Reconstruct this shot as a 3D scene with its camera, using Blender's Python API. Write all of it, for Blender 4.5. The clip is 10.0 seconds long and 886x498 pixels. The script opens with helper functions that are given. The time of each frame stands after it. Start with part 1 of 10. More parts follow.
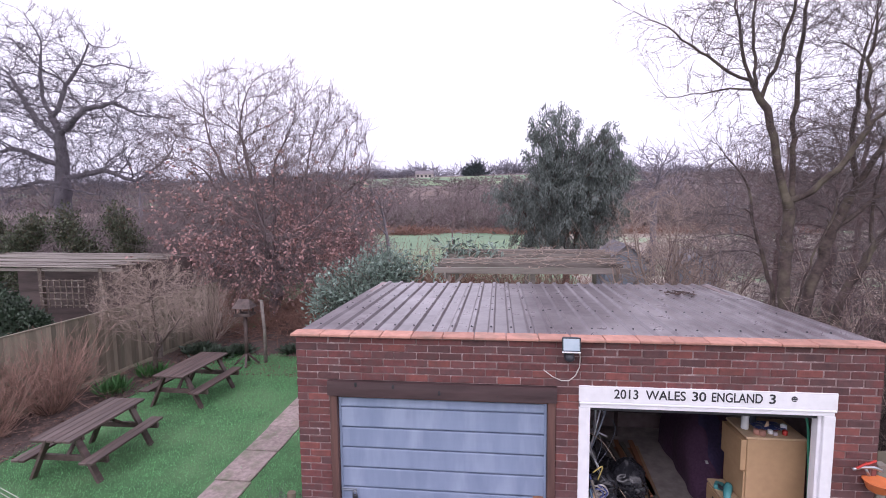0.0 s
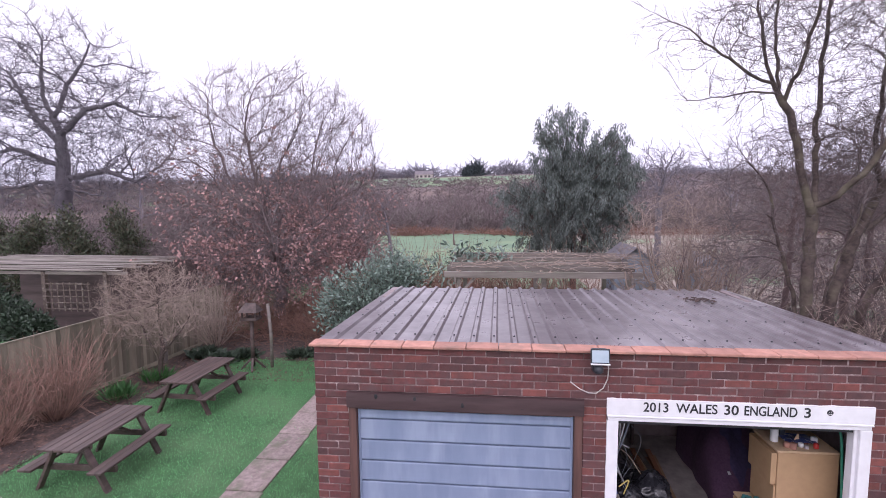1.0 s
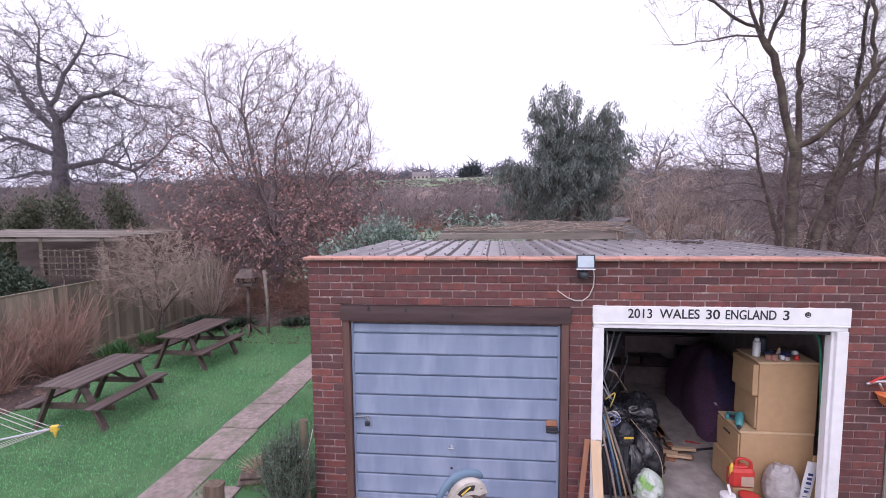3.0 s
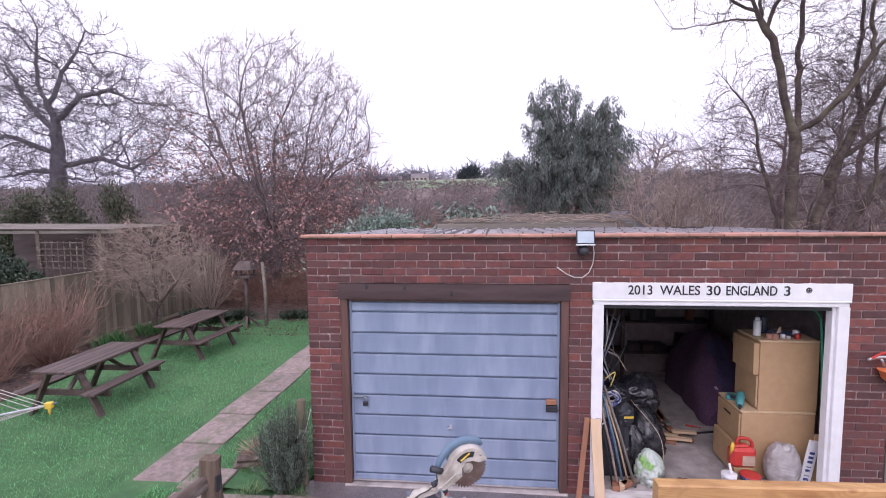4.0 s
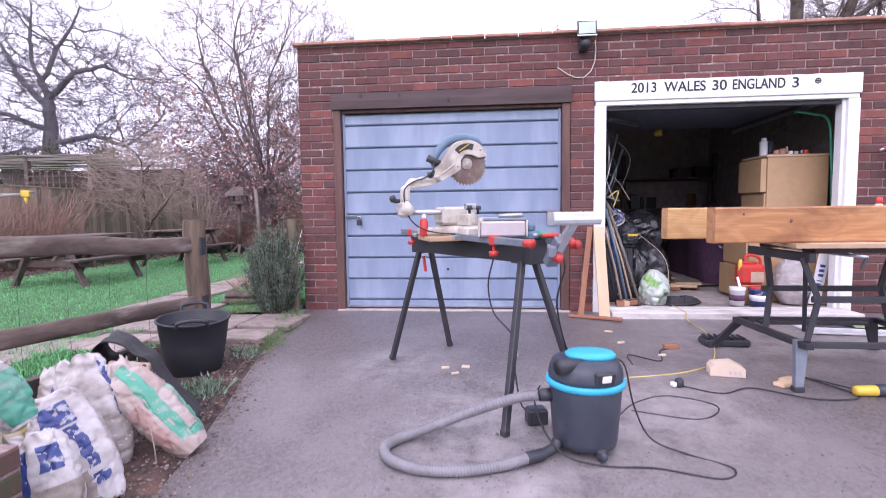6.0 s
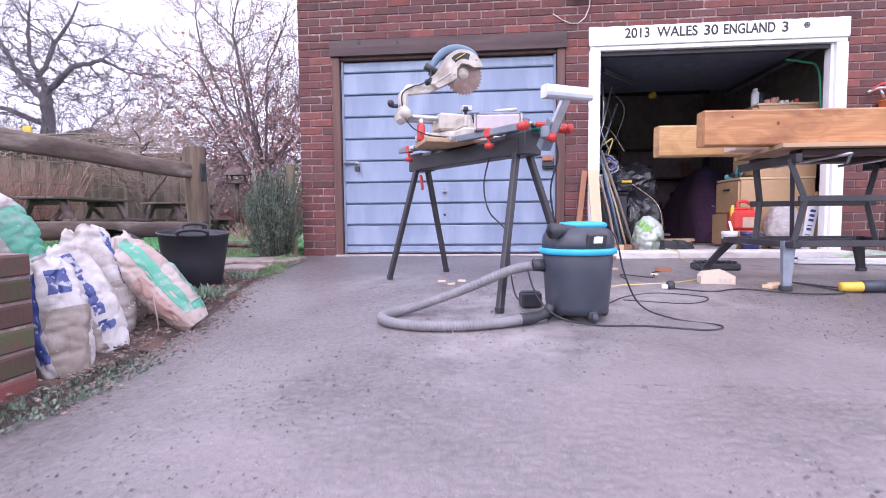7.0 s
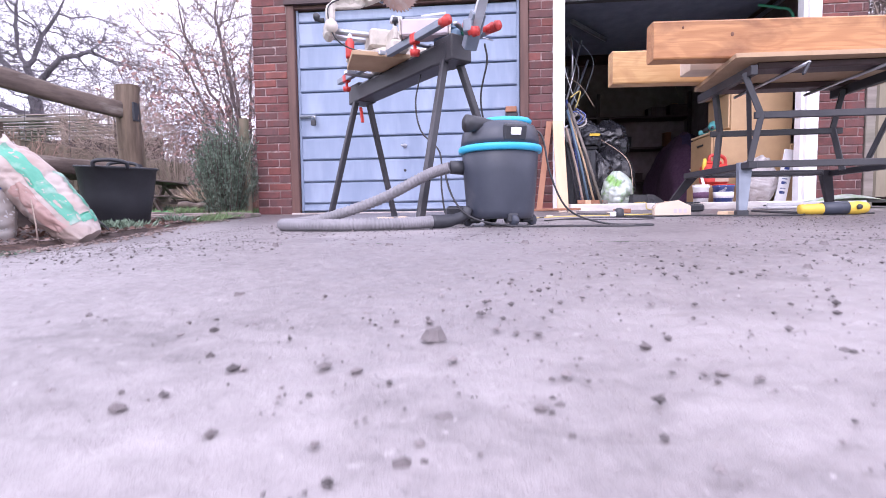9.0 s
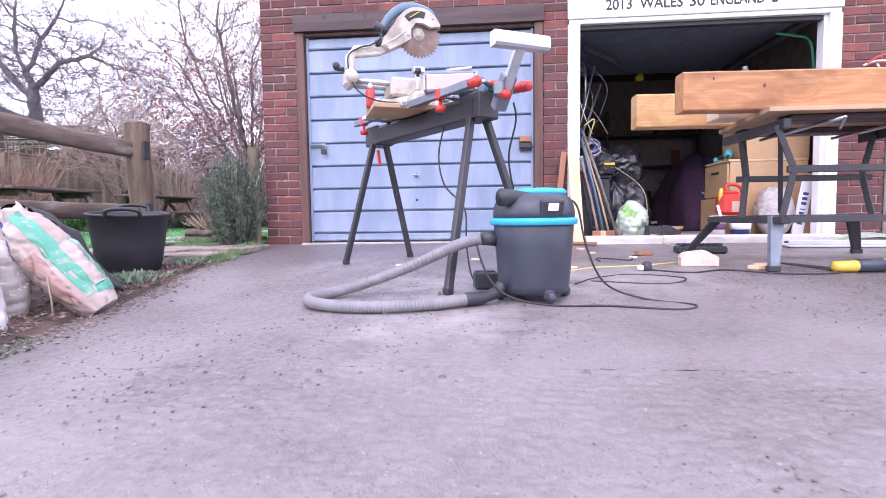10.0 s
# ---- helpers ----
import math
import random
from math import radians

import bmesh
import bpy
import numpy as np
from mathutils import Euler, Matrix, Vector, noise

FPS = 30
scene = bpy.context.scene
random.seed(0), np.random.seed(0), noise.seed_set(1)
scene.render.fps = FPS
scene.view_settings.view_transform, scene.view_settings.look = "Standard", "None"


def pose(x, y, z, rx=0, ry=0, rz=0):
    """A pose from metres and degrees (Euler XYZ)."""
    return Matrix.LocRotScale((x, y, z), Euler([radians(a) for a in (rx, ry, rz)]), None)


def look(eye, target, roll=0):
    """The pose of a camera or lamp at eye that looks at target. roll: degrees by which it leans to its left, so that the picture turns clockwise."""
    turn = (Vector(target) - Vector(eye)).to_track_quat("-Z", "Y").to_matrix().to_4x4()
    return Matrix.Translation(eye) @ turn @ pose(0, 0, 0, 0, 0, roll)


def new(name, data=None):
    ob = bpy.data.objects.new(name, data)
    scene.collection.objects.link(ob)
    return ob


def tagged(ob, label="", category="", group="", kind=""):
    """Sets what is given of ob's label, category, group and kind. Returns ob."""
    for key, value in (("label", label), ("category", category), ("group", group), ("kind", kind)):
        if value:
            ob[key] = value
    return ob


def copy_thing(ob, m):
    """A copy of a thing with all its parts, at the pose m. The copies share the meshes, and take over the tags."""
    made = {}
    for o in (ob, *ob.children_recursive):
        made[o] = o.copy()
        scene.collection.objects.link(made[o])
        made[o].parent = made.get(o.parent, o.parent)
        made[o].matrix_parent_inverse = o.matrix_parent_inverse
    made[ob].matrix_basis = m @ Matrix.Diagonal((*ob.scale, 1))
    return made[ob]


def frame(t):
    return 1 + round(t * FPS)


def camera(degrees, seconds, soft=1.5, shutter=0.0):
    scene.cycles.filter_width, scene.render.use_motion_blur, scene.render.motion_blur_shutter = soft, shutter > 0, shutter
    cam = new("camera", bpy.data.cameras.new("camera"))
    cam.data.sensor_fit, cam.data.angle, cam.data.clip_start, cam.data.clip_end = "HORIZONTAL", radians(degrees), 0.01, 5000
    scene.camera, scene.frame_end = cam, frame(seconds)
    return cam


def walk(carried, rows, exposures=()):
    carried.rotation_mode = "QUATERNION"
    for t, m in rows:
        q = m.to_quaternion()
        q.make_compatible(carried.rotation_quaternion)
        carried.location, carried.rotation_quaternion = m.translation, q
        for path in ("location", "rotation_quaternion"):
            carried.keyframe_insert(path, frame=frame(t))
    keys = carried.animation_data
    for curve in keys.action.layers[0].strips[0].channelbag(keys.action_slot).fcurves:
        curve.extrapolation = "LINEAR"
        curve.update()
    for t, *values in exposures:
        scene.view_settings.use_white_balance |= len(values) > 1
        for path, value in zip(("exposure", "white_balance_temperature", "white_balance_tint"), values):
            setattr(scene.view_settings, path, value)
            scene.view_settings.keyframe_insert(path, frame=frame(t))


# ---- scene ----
cam = camera(84.0, 10.0, soft=0.5, shutter=0.22)
PATH = [
    (0, (2.039, -4.648, 3.893), (1.813, -2.671, 3.693), -0.6),
    (0.5, (1.838, -4.609, 3.928), (1.616, -2.631, 3.728), -0.5),
    (1, (1.792, -4.533, 3.956), (1.57, -2.555, 3.757), -0.5),
    (1.5, (1.822, -4.569, 3.792), (1.604, -2.59, 3.599), -0.5),
    (2, (1.866, -4.645, 3.389), (1.65, -2.666, 3.201), -0.5),
    (2.5, (1.893, -4.702, 3.176), (1.68, -2.723, 2.989), -0.6),
    (2.7, (1.887, -4.734, 3.136), (1.674, -2.754, 2.948), -0.6),
    (3.8, (1.861, -4.743, 3.022), (1.654, -2.762, 2.834), -0.5),
    (4, (1.872, -4.728, 2.867), (1.665, -2.747, 2.687), -0.6),
    (4.5, (1.888, -4.681, 2.36), (1.683, -2.698, 2.191), -0.7),
    (5, (1.883, -4.64, 1.904), (1.681, -2.657, 1.743), -0.7),
    (5.5, (1.854, -4.66, 1.403), (1.658, -2.676, 1.251), -0.7),
    (6, (1.843, -4.708, 0.944), (1.651, -2.723, 0.799), -0.7),
    (6.2, (1.841, -4.736, 0.795), (1.649, -2.75, 0.654), -0.7),
    (7.3, (1.864, -4.814, 0.233), (1.689, -2.826, 0.109), -0.6),
    (7.5, (1.902, -4.806, 0.137), (1.728, -2.817, 0.012), -0.7),
    (8, (2.037, -4.738, -0.066), (1.862, -2.75, -0.19), -0.6),
    (8.5, (2.153, -4.663, -0.098), (1.976, -2.675, -0.223), -0.7),
    (9, (2.191, -4.602, -0.043), (2.015, -2.615, -0.174), -0.8),
    (9.5, (2.14, -4.563, 0.132), (1.969, -2.575, -0.005), -0.9),
    (10, (2.06, -4.521, 0.243), (1.889, -2.532, 0.111), -0.8),
]
walk(cam, [(t, look(eye, target, roll)) for t, eye, target, roll in PATH],
     exposures=[(0, 0.55, 6050, 26), (2.7, 0.55, 6050, 26), (4.5, 0.55, 6050, 26), (5.5, 0.81, 6000, 29), (6.2, 1.08, 5880, 28), (7.3, 1.22, 5850, 27), (7.6, 1.31, 5880, 26), (8.0, 1.39, 5940, 24), (8.5, 1.37, 5900, 26), (9.2, 1.34, 5880, 27), (10, 1.42, 5870, 27)])

import collections

# ---- daylight: an overcast winter sky ----
world = bpy.data.worlds.new("sky")
scene.world = world
world.use_nodes = True
wn, wl = world.node_tree.nodes, world.node_tree.links
wn.clear()
w_out, w_bg, w_sky = wn.new("ShaderNodeOutputWorld"), wn.new("ShaderNodeBackground"), wn.new("ShaderNodeTexSky")
w_sky.sky_type, w_sky.sun_disc = "NISHITA", False
w_sky.sun_elevation, w_sky.sun_rotation, w_sky.dust_density = radians(38), radians(160), 4.0
w_dim = wn.new("ShaderNodeVectorMath"); w_dim.operation = "SCALE"; w_dim.inputs["Scale"].default_value = 0.10
w_geo, w_sep, w_ramp = wn.new("ShaderNodeTexCoord"), wn.new("ShaderNodeSeparateXYZ"), wn.new("ShaderNodeValToRGB")
w_noise, w_add = wn.new("ShaderNodeTexNoise"), wn.new("ShaderNodeMath")
w_noise.inputs["Scale"].default_value, w_noise.inputs["Detail"].default_value = 3.0, 4.0
w_add.operation = "MULTIPLY_ADD"
w_add.inputs[1].default_value = 0.16
w_mapn = wn.new("ShaderNodeMapping"); w_mapn.inputs["Scale"].default_value = (1, 1, 4)
el = w_ramp.color_ramp.elements
el[0].position, el[0].color = 0.05, (0.62, 0.62, 0.74, 1)
el[1].position, el[1].color = 0.32, (1.12, 1.10, 1.14, 1)
e_mid = el.new(0.16); e_mid.color = (0.90, 0.89, 0.98, 1)
w_mix = wn.new("ShaderNodeMix"); w_mix.data_type = "RGBA"; w_mix.inputs["Factor"].default_value = 0.9
wl.new(w_geo.outputs["Generated"], w_sep.inputs[0])
wl.new(w_geo.outputs["Generated"], w_mapn.inputs["Vector"])
wl.new(w_mapn.outputs[0], w_noise.inputs["Vector"])
wl.new(w_noise.outputs["Fac"], w_add.inputs[0])
wl.new(w_sep.outputs["Z"], w_add.inputs[2])
wl.new(w_add.outputs[0], w_ramp.inputs["Fac"])
wl.new(w_sky.outputs[0], w_dim.inputs[0])
wl.new(w_dim.outputs[0], w_mix.inputs["A"])
wl.new(w_ramp.outputs["Color"], w_mix.inputs["B"])
wl.new(w_mix.outputs["Result"], w_bg.inputs["Color"])
w_bg.inputs["Strength"].default_value = 1.0
wl.new(w_bg.outputs[0], w_out.inputs[0])

sun = new("sun", bpy.data.lights.new("sun", "SUN"))
sun.data.energy, sun.data.angle, sun.data.color = 0.7, radians(35), (1, 0.97, 0.93)
sun.matrix_basis = pose(0, -20, 30, 50, 0, -20)


# ---- materials ----
def mat(name, c1, c2=None, scale=8.0, rough=0.7, metal=0.0, bump=0.0, bscale=60.0, stretch=(1, 1, 1), vary=0.0,
        c3=None, scale3=1.5, island=False, cut=(0.35, 0.65), cut3=(0.5, 0.7), spec=0.5, coat=0.0, rvar=0.1, speck=None, scuffs=()):
    """A surface of two colours at a fine scale, a third in broad stains, fine relief, and a shift from piece to piece."""
    m = bpy.data.materials.new(name)
    m.use_nodes = True
    n, k = m.node_tree.nodes, m.node_tree.links
    b = n["Principled BSDF"]
    b.inputs["Metallic"].default_value = metal
    b.inputs["Specular IOR Level"].default_value = spec
    b.inputs["Coat Weight"].default_value = coat
    c2 = c2 or tuple(v * 0.8 for v in c1)
    tc, mp, info = n.new("ShaderNodeTexCoord"), n.new("ShaderNodeMapping"), n.new("ShaderNodeObjectInfo")
    mp.inputs["Scale"].default_value = stretch
    k.new(tc.outputs["Object"], mp.inputs["Vector"])
    if island:
        geo = n.new("ShaderNodeNewGeometry")
        rnd = geo.outputs["Random Per Island"]
    else:
        rnd = info.outputs["Random"]
    w = n.new("ShaderNodeMath"); w.operation = "MULTIPLY"; w.inputs[1].default_value = 37.0
    k.new(rnd, w.inputs[0])

    def noise_at(s, detail, rough_n=0.6):
        t = n.new("ShaderNodeTexNoise"); t.noise_dimensions = "4D"
        t.inputs["Scale"].default_value, t.inputs["Detail"].default_value, t.inputs["Roughness"].default_value = s, detail, rough_n
        k.new(mp.outputs[0], t.inputs["Vector"]); k.new(w.outputs[0], t.inputs["W"])
        return t.outputs["Fac"]

    def ramp(fac, lo, hi):
        r = n.new("ShaderNodeMapRange")
        r.inputs["From Min"].default_value, r.inputs["From Max"].default_value = lo, hi
        k.new(fac, r.inputs["Value"])
        return r.outputs["Result"]

    def mix(fac, a, bb):
        x = n.new("ShaderNodeMix"); x.data_type = "RGBA"
        k.new(fac, x.inputs["Factor"])
        for sock, v in (("A", a), ("B", bb)):
            if isinstance(v, tuple):
                x.inputs[sock].default_value = (*v, 1)
            else:
                k.new(v, x.inputs[sock])
        return x.outputs["Result"]

    f1 = noise_at(scale, 6)
    col = mix(ramp(f1, *cut), c1, c2)
    if c3:
        col = mix(ramp(noise_at(scale3, 4), *cut3), col, c3)
    if speck:
        for sc, lo, hi in ((90.0, 0.05, 0.30), (230.0, 0.08, 0.34)):
            vo = n.new("ShaderNodeTexVoronoi"); vo.inputs["Scale"].default_value = sc
            wn = n.new("ShaderNodeTexNoise"); wn.inputs["Scale"].default_value = sc * 2.2; wn.inputs["Detail"].default_value = 3
            k.new(mp.outputs[0], wn.inputs["Vector"])
            ws = n.new("ShaderNodeVectorMath"); ws.operation = "MULTIPLY_ADD"
            ws.inputs[1].default_value = (1.1 / sc,) * 3
            k.new(wn.outputs["Color"], ws.inputs[0]); k.new(mp.outputs[0], ws.inputs[2])
            k.new(ws.outputs[0], vo.inputs["Vector"])
            near = n.new("ShaderNodeMapRange")
            near.inputs["From Min"].default_value, near.inputs["From Max"].default_value = hi, lo
            k.new(vo.outputs["Distance"], near.inputs["Value"])
            cs = n.new("ShaderNodeSeparateColor"); k.new(vo.outputs["Color"], cs.inputs[0])
            some = n.new("ShaderNodeMath"); some.operation = "GREATER_THAN"; some.inputs[1].default_value = 0.60
            k.new(cs.outputs[0], some.inputs[0])
            both = n.new("ShaderNodeMath"); both.operation = "MULTIPLY"
            k.new(near.outputs["Result"], both.inputs[0]); k.new(some.outputs[0], both.inputs[1])
            col = mix(both.outputs[0], col, speck)
            pale = n.new("ShaderNodeMath"); pale.operation = "LESS_THAN"; pale.inputs[1].default_value = 0.06
            k.new(cs.outputs[0], pale.inputs[0])
            both2 = n.new("ShaderNodeMath"); both2.operation = "MULTIPLY"
            k.new(near.outputs["Result"], both2.inputs[0]); k.new(pale.outputs[0], both2.inputs[1])
            col = mix(both2.outputs[0], col, (0.40, 0.37, 0.37))
    for sx, sy, sr in scuffs:
        ds = n.new("ShaderNodeVectorMath"); ds.operation = "DISTANCE"
        ds.inputs[1].default_value = (sx, sy, -0.06)
        k.new(tc.outputs["Object"], ds.inputs[0])
        fall = n.new("ShaderNodeMapRange")
        fall.inputs["From Min"].default_value, fall.inputs["From Max"].default_value = sr, sr * 0.15
        k.new(ds.outputs["Value"], fall.inputs["Value"])
        pw = n.new("ShaderNodeMath"); pw.operation = "MULTIPLY"
        k.new(fall.outputs["Result"], pw.inputs[0]); k.new(ramp(noise_at(7.0, 6, 0.7), 0.36, 0.66), pw.inputs[1])
        col = mix(pw.outputs[0], col, (0.34, 0.31, 0.315))
    if vary:
        hs = n.new("ShaderNodeHueSaturation")
        v = n.new("ShaderNodeMapRange"); v.inputs["To Min"].default_value, v.inputs["To Max"].default_value = 1 - vary, 1 + vary
        k.new(rnd, v.inputs["Value"]); k.new(v.outputs["Result"], hs.inputs["Value"])
        k.new(col, hs.inputs["Color"])
        col = hs.outputs["Color"]
    k.new(col, b.inputs["Base Color"])
    rr = n.new("ShaderNodeMapRange")
    rr.inputs["To Min"].default_value, rr.inputs["To Max"].default_value = max(0.02, rough - rvar), min(1, rough + rvar)
    k.new(f1, rr.inputs["Value"]); k.new(rr.outputs["Result"], b.inputs["Roughness"])
    if bump:
        bp = n.new("ShaderNodeBump"); bp.inputs["Strength"].default_value = min(1.0, bump); bp.inputs["Distance"].default_value = 0.004
        k.new(noise_at(bscale, 5, 0.7), bp.inputs["Height"]); k.new(bp.outputs[0], b.inputs["Normal"])
    return m


def pine(name, light, mid, dark):
    """Sawn pine whose figure runs along x: contour lines of a drawn-out noise, with dark heart stains."""
    m = bpy.data.materials.new(name)
    m.use_nodes = True
    n, k = m.node_tree.nodes, m.node_tree.links
    b = n["Principled BSDF"]
    tc = n.new("ShaderNodeTexCoord")

    def field(stretch, scale, detail):
        mp = n.new("ShaderNodeMapping"); mp.inputs["Scale"].default_value = stretch
        k.new(tc.outputs["Object"], mp.inputs["Vector"])
        t = n.new("ShaderNodeTexNoise")
        t.inputs["Scale"].default_value, t.inputs["Detail"].default_value, t.inputs["Distortion"].default_value = scale, detail, 0.6
        k.new(mp.outputs[0], t.inputs["Vector"])
        return t.outputs["Fac"]

    def span(v, lo, hi):
        r = n.new("ShaderNodeMapRange")
        r.inputs["From Min"].default_value, r.inputs["From Max"].default_value = lo, hi
        k.new(v, r.inputs["Value"])
        return r.outputs["Result"]

    def mix(f, a, c):
        x = n.new("ShaderNodeMix"); x.data_type = "RGBA"
        k.new(f, x.inputs["Factor"])
        for sock, v in (("A", a), ("B", c)):
            if isinstance(v, tuple):
                x.inputs[sock].default_value = (*v, 1)
            else:
                k.new(v, x.inputs[sock])
        return x.outputs["Result"]

    def math_node(op, a, c):
        x = n.new("ShaderNodeMath"); x.operation = op
        k.new(a, x.inputs[0]); x.inputs[1].default_value = c
        return x.outputs[0]

    mv = n.new("ShaderNodeMapping"); mv.inputs["Scale"].default_value = (1.0, 1.7, 2.0)
    k.new(tc.outputs["Object"], mv.inputs["Vector"])
    vo = n.new("ShaderNodeTexVoronoi"); vo.inputs["Scale"].default_value = 3.4
    k.new(mv.outputs[0], vo.inputs["Vector"])
    knot = span(vo.outputs["Distance"], 0.13, 0.03)
    swirl = span(vo.outputs["Distance"], 0.42, 0.0)
    phase = n.new("ShaderNodeMath"); phase.operation = "MULTIPLY_ADD"; phase.inputs[1].default_value = 9.0
    k.new(swirl, phase.inputs[0]); k.new(math_node("MULTIPLY", field((0.9, 3.2, 4.0), 1.6, 1.0), 44.0), phase.inputs[2])
    rings = math_node("SINE", phase.outputs[0], 0.0)
    col = mix(math_node("MULTIPLY", span(rings, -0.4, 1.0), 0.6), light, mid)
    col = mix(span(field((0.5, 40, 40), 2.0, 4), 0.45, 0.75), col, mid)
    col = mix(math_node("MULTIPLY", span(field((1.7, 3.0, 3.0), 1.9, 5), 0.53, 0.70), 0.75), col, dark)
    col = mix(math_node("MULTIPLY", swirl, 0.35), col, mid)
    col = mix(math_node("MULTIPLY", knot, 0.85), col, dark)
    k.new(col, b.inputs["Base Color"])
    b.inputs["Roughness"].default_value = 0.5
    bp = n.new("ShaderNodeBump"); bp.inputs["Strength"].default_value = 0.35; bp.inputs["Distance"].default_value = 0.003
    k.new(field((0.5, 30, 30), 2.0, 5), bp.inputs["Height"]); k.new(bp.outputs[0], b.inputs["Normal"])
    return m


BRICK = mat("red_brick", (0.162, 0.052, 0.050), (0.108, 0.042, 0.042), 16, 0.85, bump=0.9, bscale=90, vary=0.20, c3=(0.112, 0.060, 0.060), scale3=6, cut3=(0.46, 0.66))
BRICK_PALE = mat("orange_brick", (0.215, 0.068, 0.058), (0.150, 0.054, 0.048), 14, 0.85, bump=0.8, bscale=90, vary=0.2, c3=(0.13, 0.058, 0.054), scale3=5)
BRICK_DARK = mat("blue_brick", (0.120, 0.054, 0.054), (0.085, 0.044, 0.046), 14, 0.85, bump=0.8, bscale=90, vary=0.2, c3=(0.125, 0.052, 0.050), scale3=5)
MORTAR = mat("mortar", (0.50, 0.40, 0.39), (0.25, 0.175, 0.17), 26, 0.95, bump=0.8, bscale=120, c3=(0.16, 0.105, 0.10), scale3=3, cut=(0.28, 0.50), cut3=(0.46, 0.62))
COPING = mat("terracotta", (0.50, 0.255, 0.195), (0.38, 0.185, 0.145), 12, 0.8, bump=0.4, bscale=80, vary=0.16, c3=(0.30, 0.18, 0.14), scale3=3)
SHEET = mat("coated_sheet", (0.150, 0.122, 0.135), (0.095, 0.075, 0.083), 5, 0.30, bump=0.15, bscale=30, c3=(0.24, 0.21, 0.225), scale3=1.2, spec=0.8)
STAIN = mat("stained_timber", (0.075, 0.042, 0.044), (0.042, 0.024, 0.026), 10, 0.6, bump=0.6, bscale=30, stretch=(0.15, 1, 1), c3=(0.105, 0.068, 0.068), scale3=3)
JAMB = mat("brown_jamb_wood", (0.15, 0.075, 0.062), (0.080, 0.040, 0.034), 12, 0.65, bump=0.5, bscale=40, stretch=(1, 1, 0.1))
DOOR = mat("blue_grey_door_paint", (0.24, 0.295, 0.415), (0.195, 0.245, 0.355), 6, 0.5, bump=0.2, bscale=50, stretch=(1, 1, 0.2), c3=(0.285, 0.34, 0.46), scale3=3.2, cut3=(0.48, 0.62))
# the door paint at about two thirds: indoor shade put into the colour
DOOR_SHADED = mat("shaded_door_paint", (0.16, 0.19, 0.27), (0.12, 0.14, 0.20), 8, 0.6)
WHITE = mat("white_gloss_paint", (0.82, 0.81, 0.84), (0.74, 0.73, 0.76), 9, 0.4, bump=0.35, bscale=45, c3=(0.66, 0.64, 0.64), scale3=3, cut3=(0.6, 0.8))
THRESH = mat("worn_white_paint", (0.72, 0.69, 0.68), (0.42, 0.37, 0.34), 9, 0.75, bump=0.7, bscale=45, stretch=(0.4, 1, 1), cut=(0.42, 0.7))
INK = mat("black_lettering", (0.02, 0.02, 0.025), (0.03, 0.03, 0.035), 20, 0.5)
TARMAC = mat("worn_drive_surface", (0.176, 0.154, 0.160), (0.098, 0.085, 0.089), 55, 0.44, bump=0.8, bscale=150, c3=(0.220, 0.195, 0.203), scale3=1.1, cut=(0.36, 0.60), cut3=(0.46, 0.70), spec=0.9, rvar=0.16, speck=(0.052, 0.044, 0.046), scuffs=((1.20, -1.55, 0.55), (1.75, -2.35, 0.7), (2.8, -2.0, 0.7), (1.9, -3.0, 0.6), (2.3, -2.3, 0.9), (2.15, -4.5, 0.6), (2.75, -4.2, 0.55), (3.6, -1.0, 0.9), (4.6, -0.9, 0.8)))
STONE = mat("drive_grit", (0.19, 0.168, 0.172), (0.095, 0.081, 0.083), 20, 0.9, bump=0.6, bscale=200, vary=0.5, island=True)
DUST = mat("sawdust_film", (0.44, 0.40, 0.40), (0.36, 0.32, 0.32), 20, 0.95, bump=0.3, bscale=150)
SOIL = mat("leafy_soil", (0.092, 0.062, 0.055), (0.045, 0.033, 0.031), 25, 0.95, bump=1.0, bscale=60, c3=(0.18, 0.11, 0.088), scale3=6)
FIELD = mat("rough_pasture", (0.155, 0.245, 0.145), (0.125, 0.195, 0.120), 0.3, 0.95, c3=(0.20, 0.27, 0.15), scale3=0.05, cut3=(0.50, 0.60))
TURF = mat("lawn_turf", (0.060, 0.165, 0.060), (0.040, 0.105, 0.040), 4, 0.95, bump=1.0, bscale=80, c3=(0.085, 0.175, 0.075), scale3=0.9, cut3=(0.45, 0.62))
BLADE = mat("grass_blade", (0.140, 0.420, 0.158), (0.086, 0.275, 0.100), 3, 0.7, island=True, vary=0.45, c3=(0.205, 0.46, 0.215), scale3=1.3, cut3=(0.44, 0.66))
SLAB = mat("concrete_slab", (0.330, 0.262, 0.245), (0.205, 0.160, 0.150), 14, 0.85, bump=0.9, bscale=60, vary=0.18, c3=(0.165, 0.158, 0.118), scale3=3.4, cut3=(0.50, 0.66))
GRAVEL = mat("gravel", (0.235, 0.180, 0.165), (0.115, 0.085, 0.075), 30, 0.9, bump=0.6, bscale=100, island=True, vary=0.6)
TABLEWOOD = mat("dark_weathered_wood", (0.105, 0.070, 0.062), (0.048, 0.033, 0.031), 14, 0.6, bump=0.6, bscale=40, stretch=(1, 0.1, 1), c3=(0.15, 0.115, 0.105), scale3=3, vary=0.15)
FENCEWOOD = mat("feather_edge_board", (0.245, 0.212, 0.160), (0.165, 0.143, 0.108), 10, 0.85, bump=0.5, bscale=40, stretch=(1, 1, 0.12), vary=0.35, c3=(0.16, 0.16, 0.113), scale3=1.2)
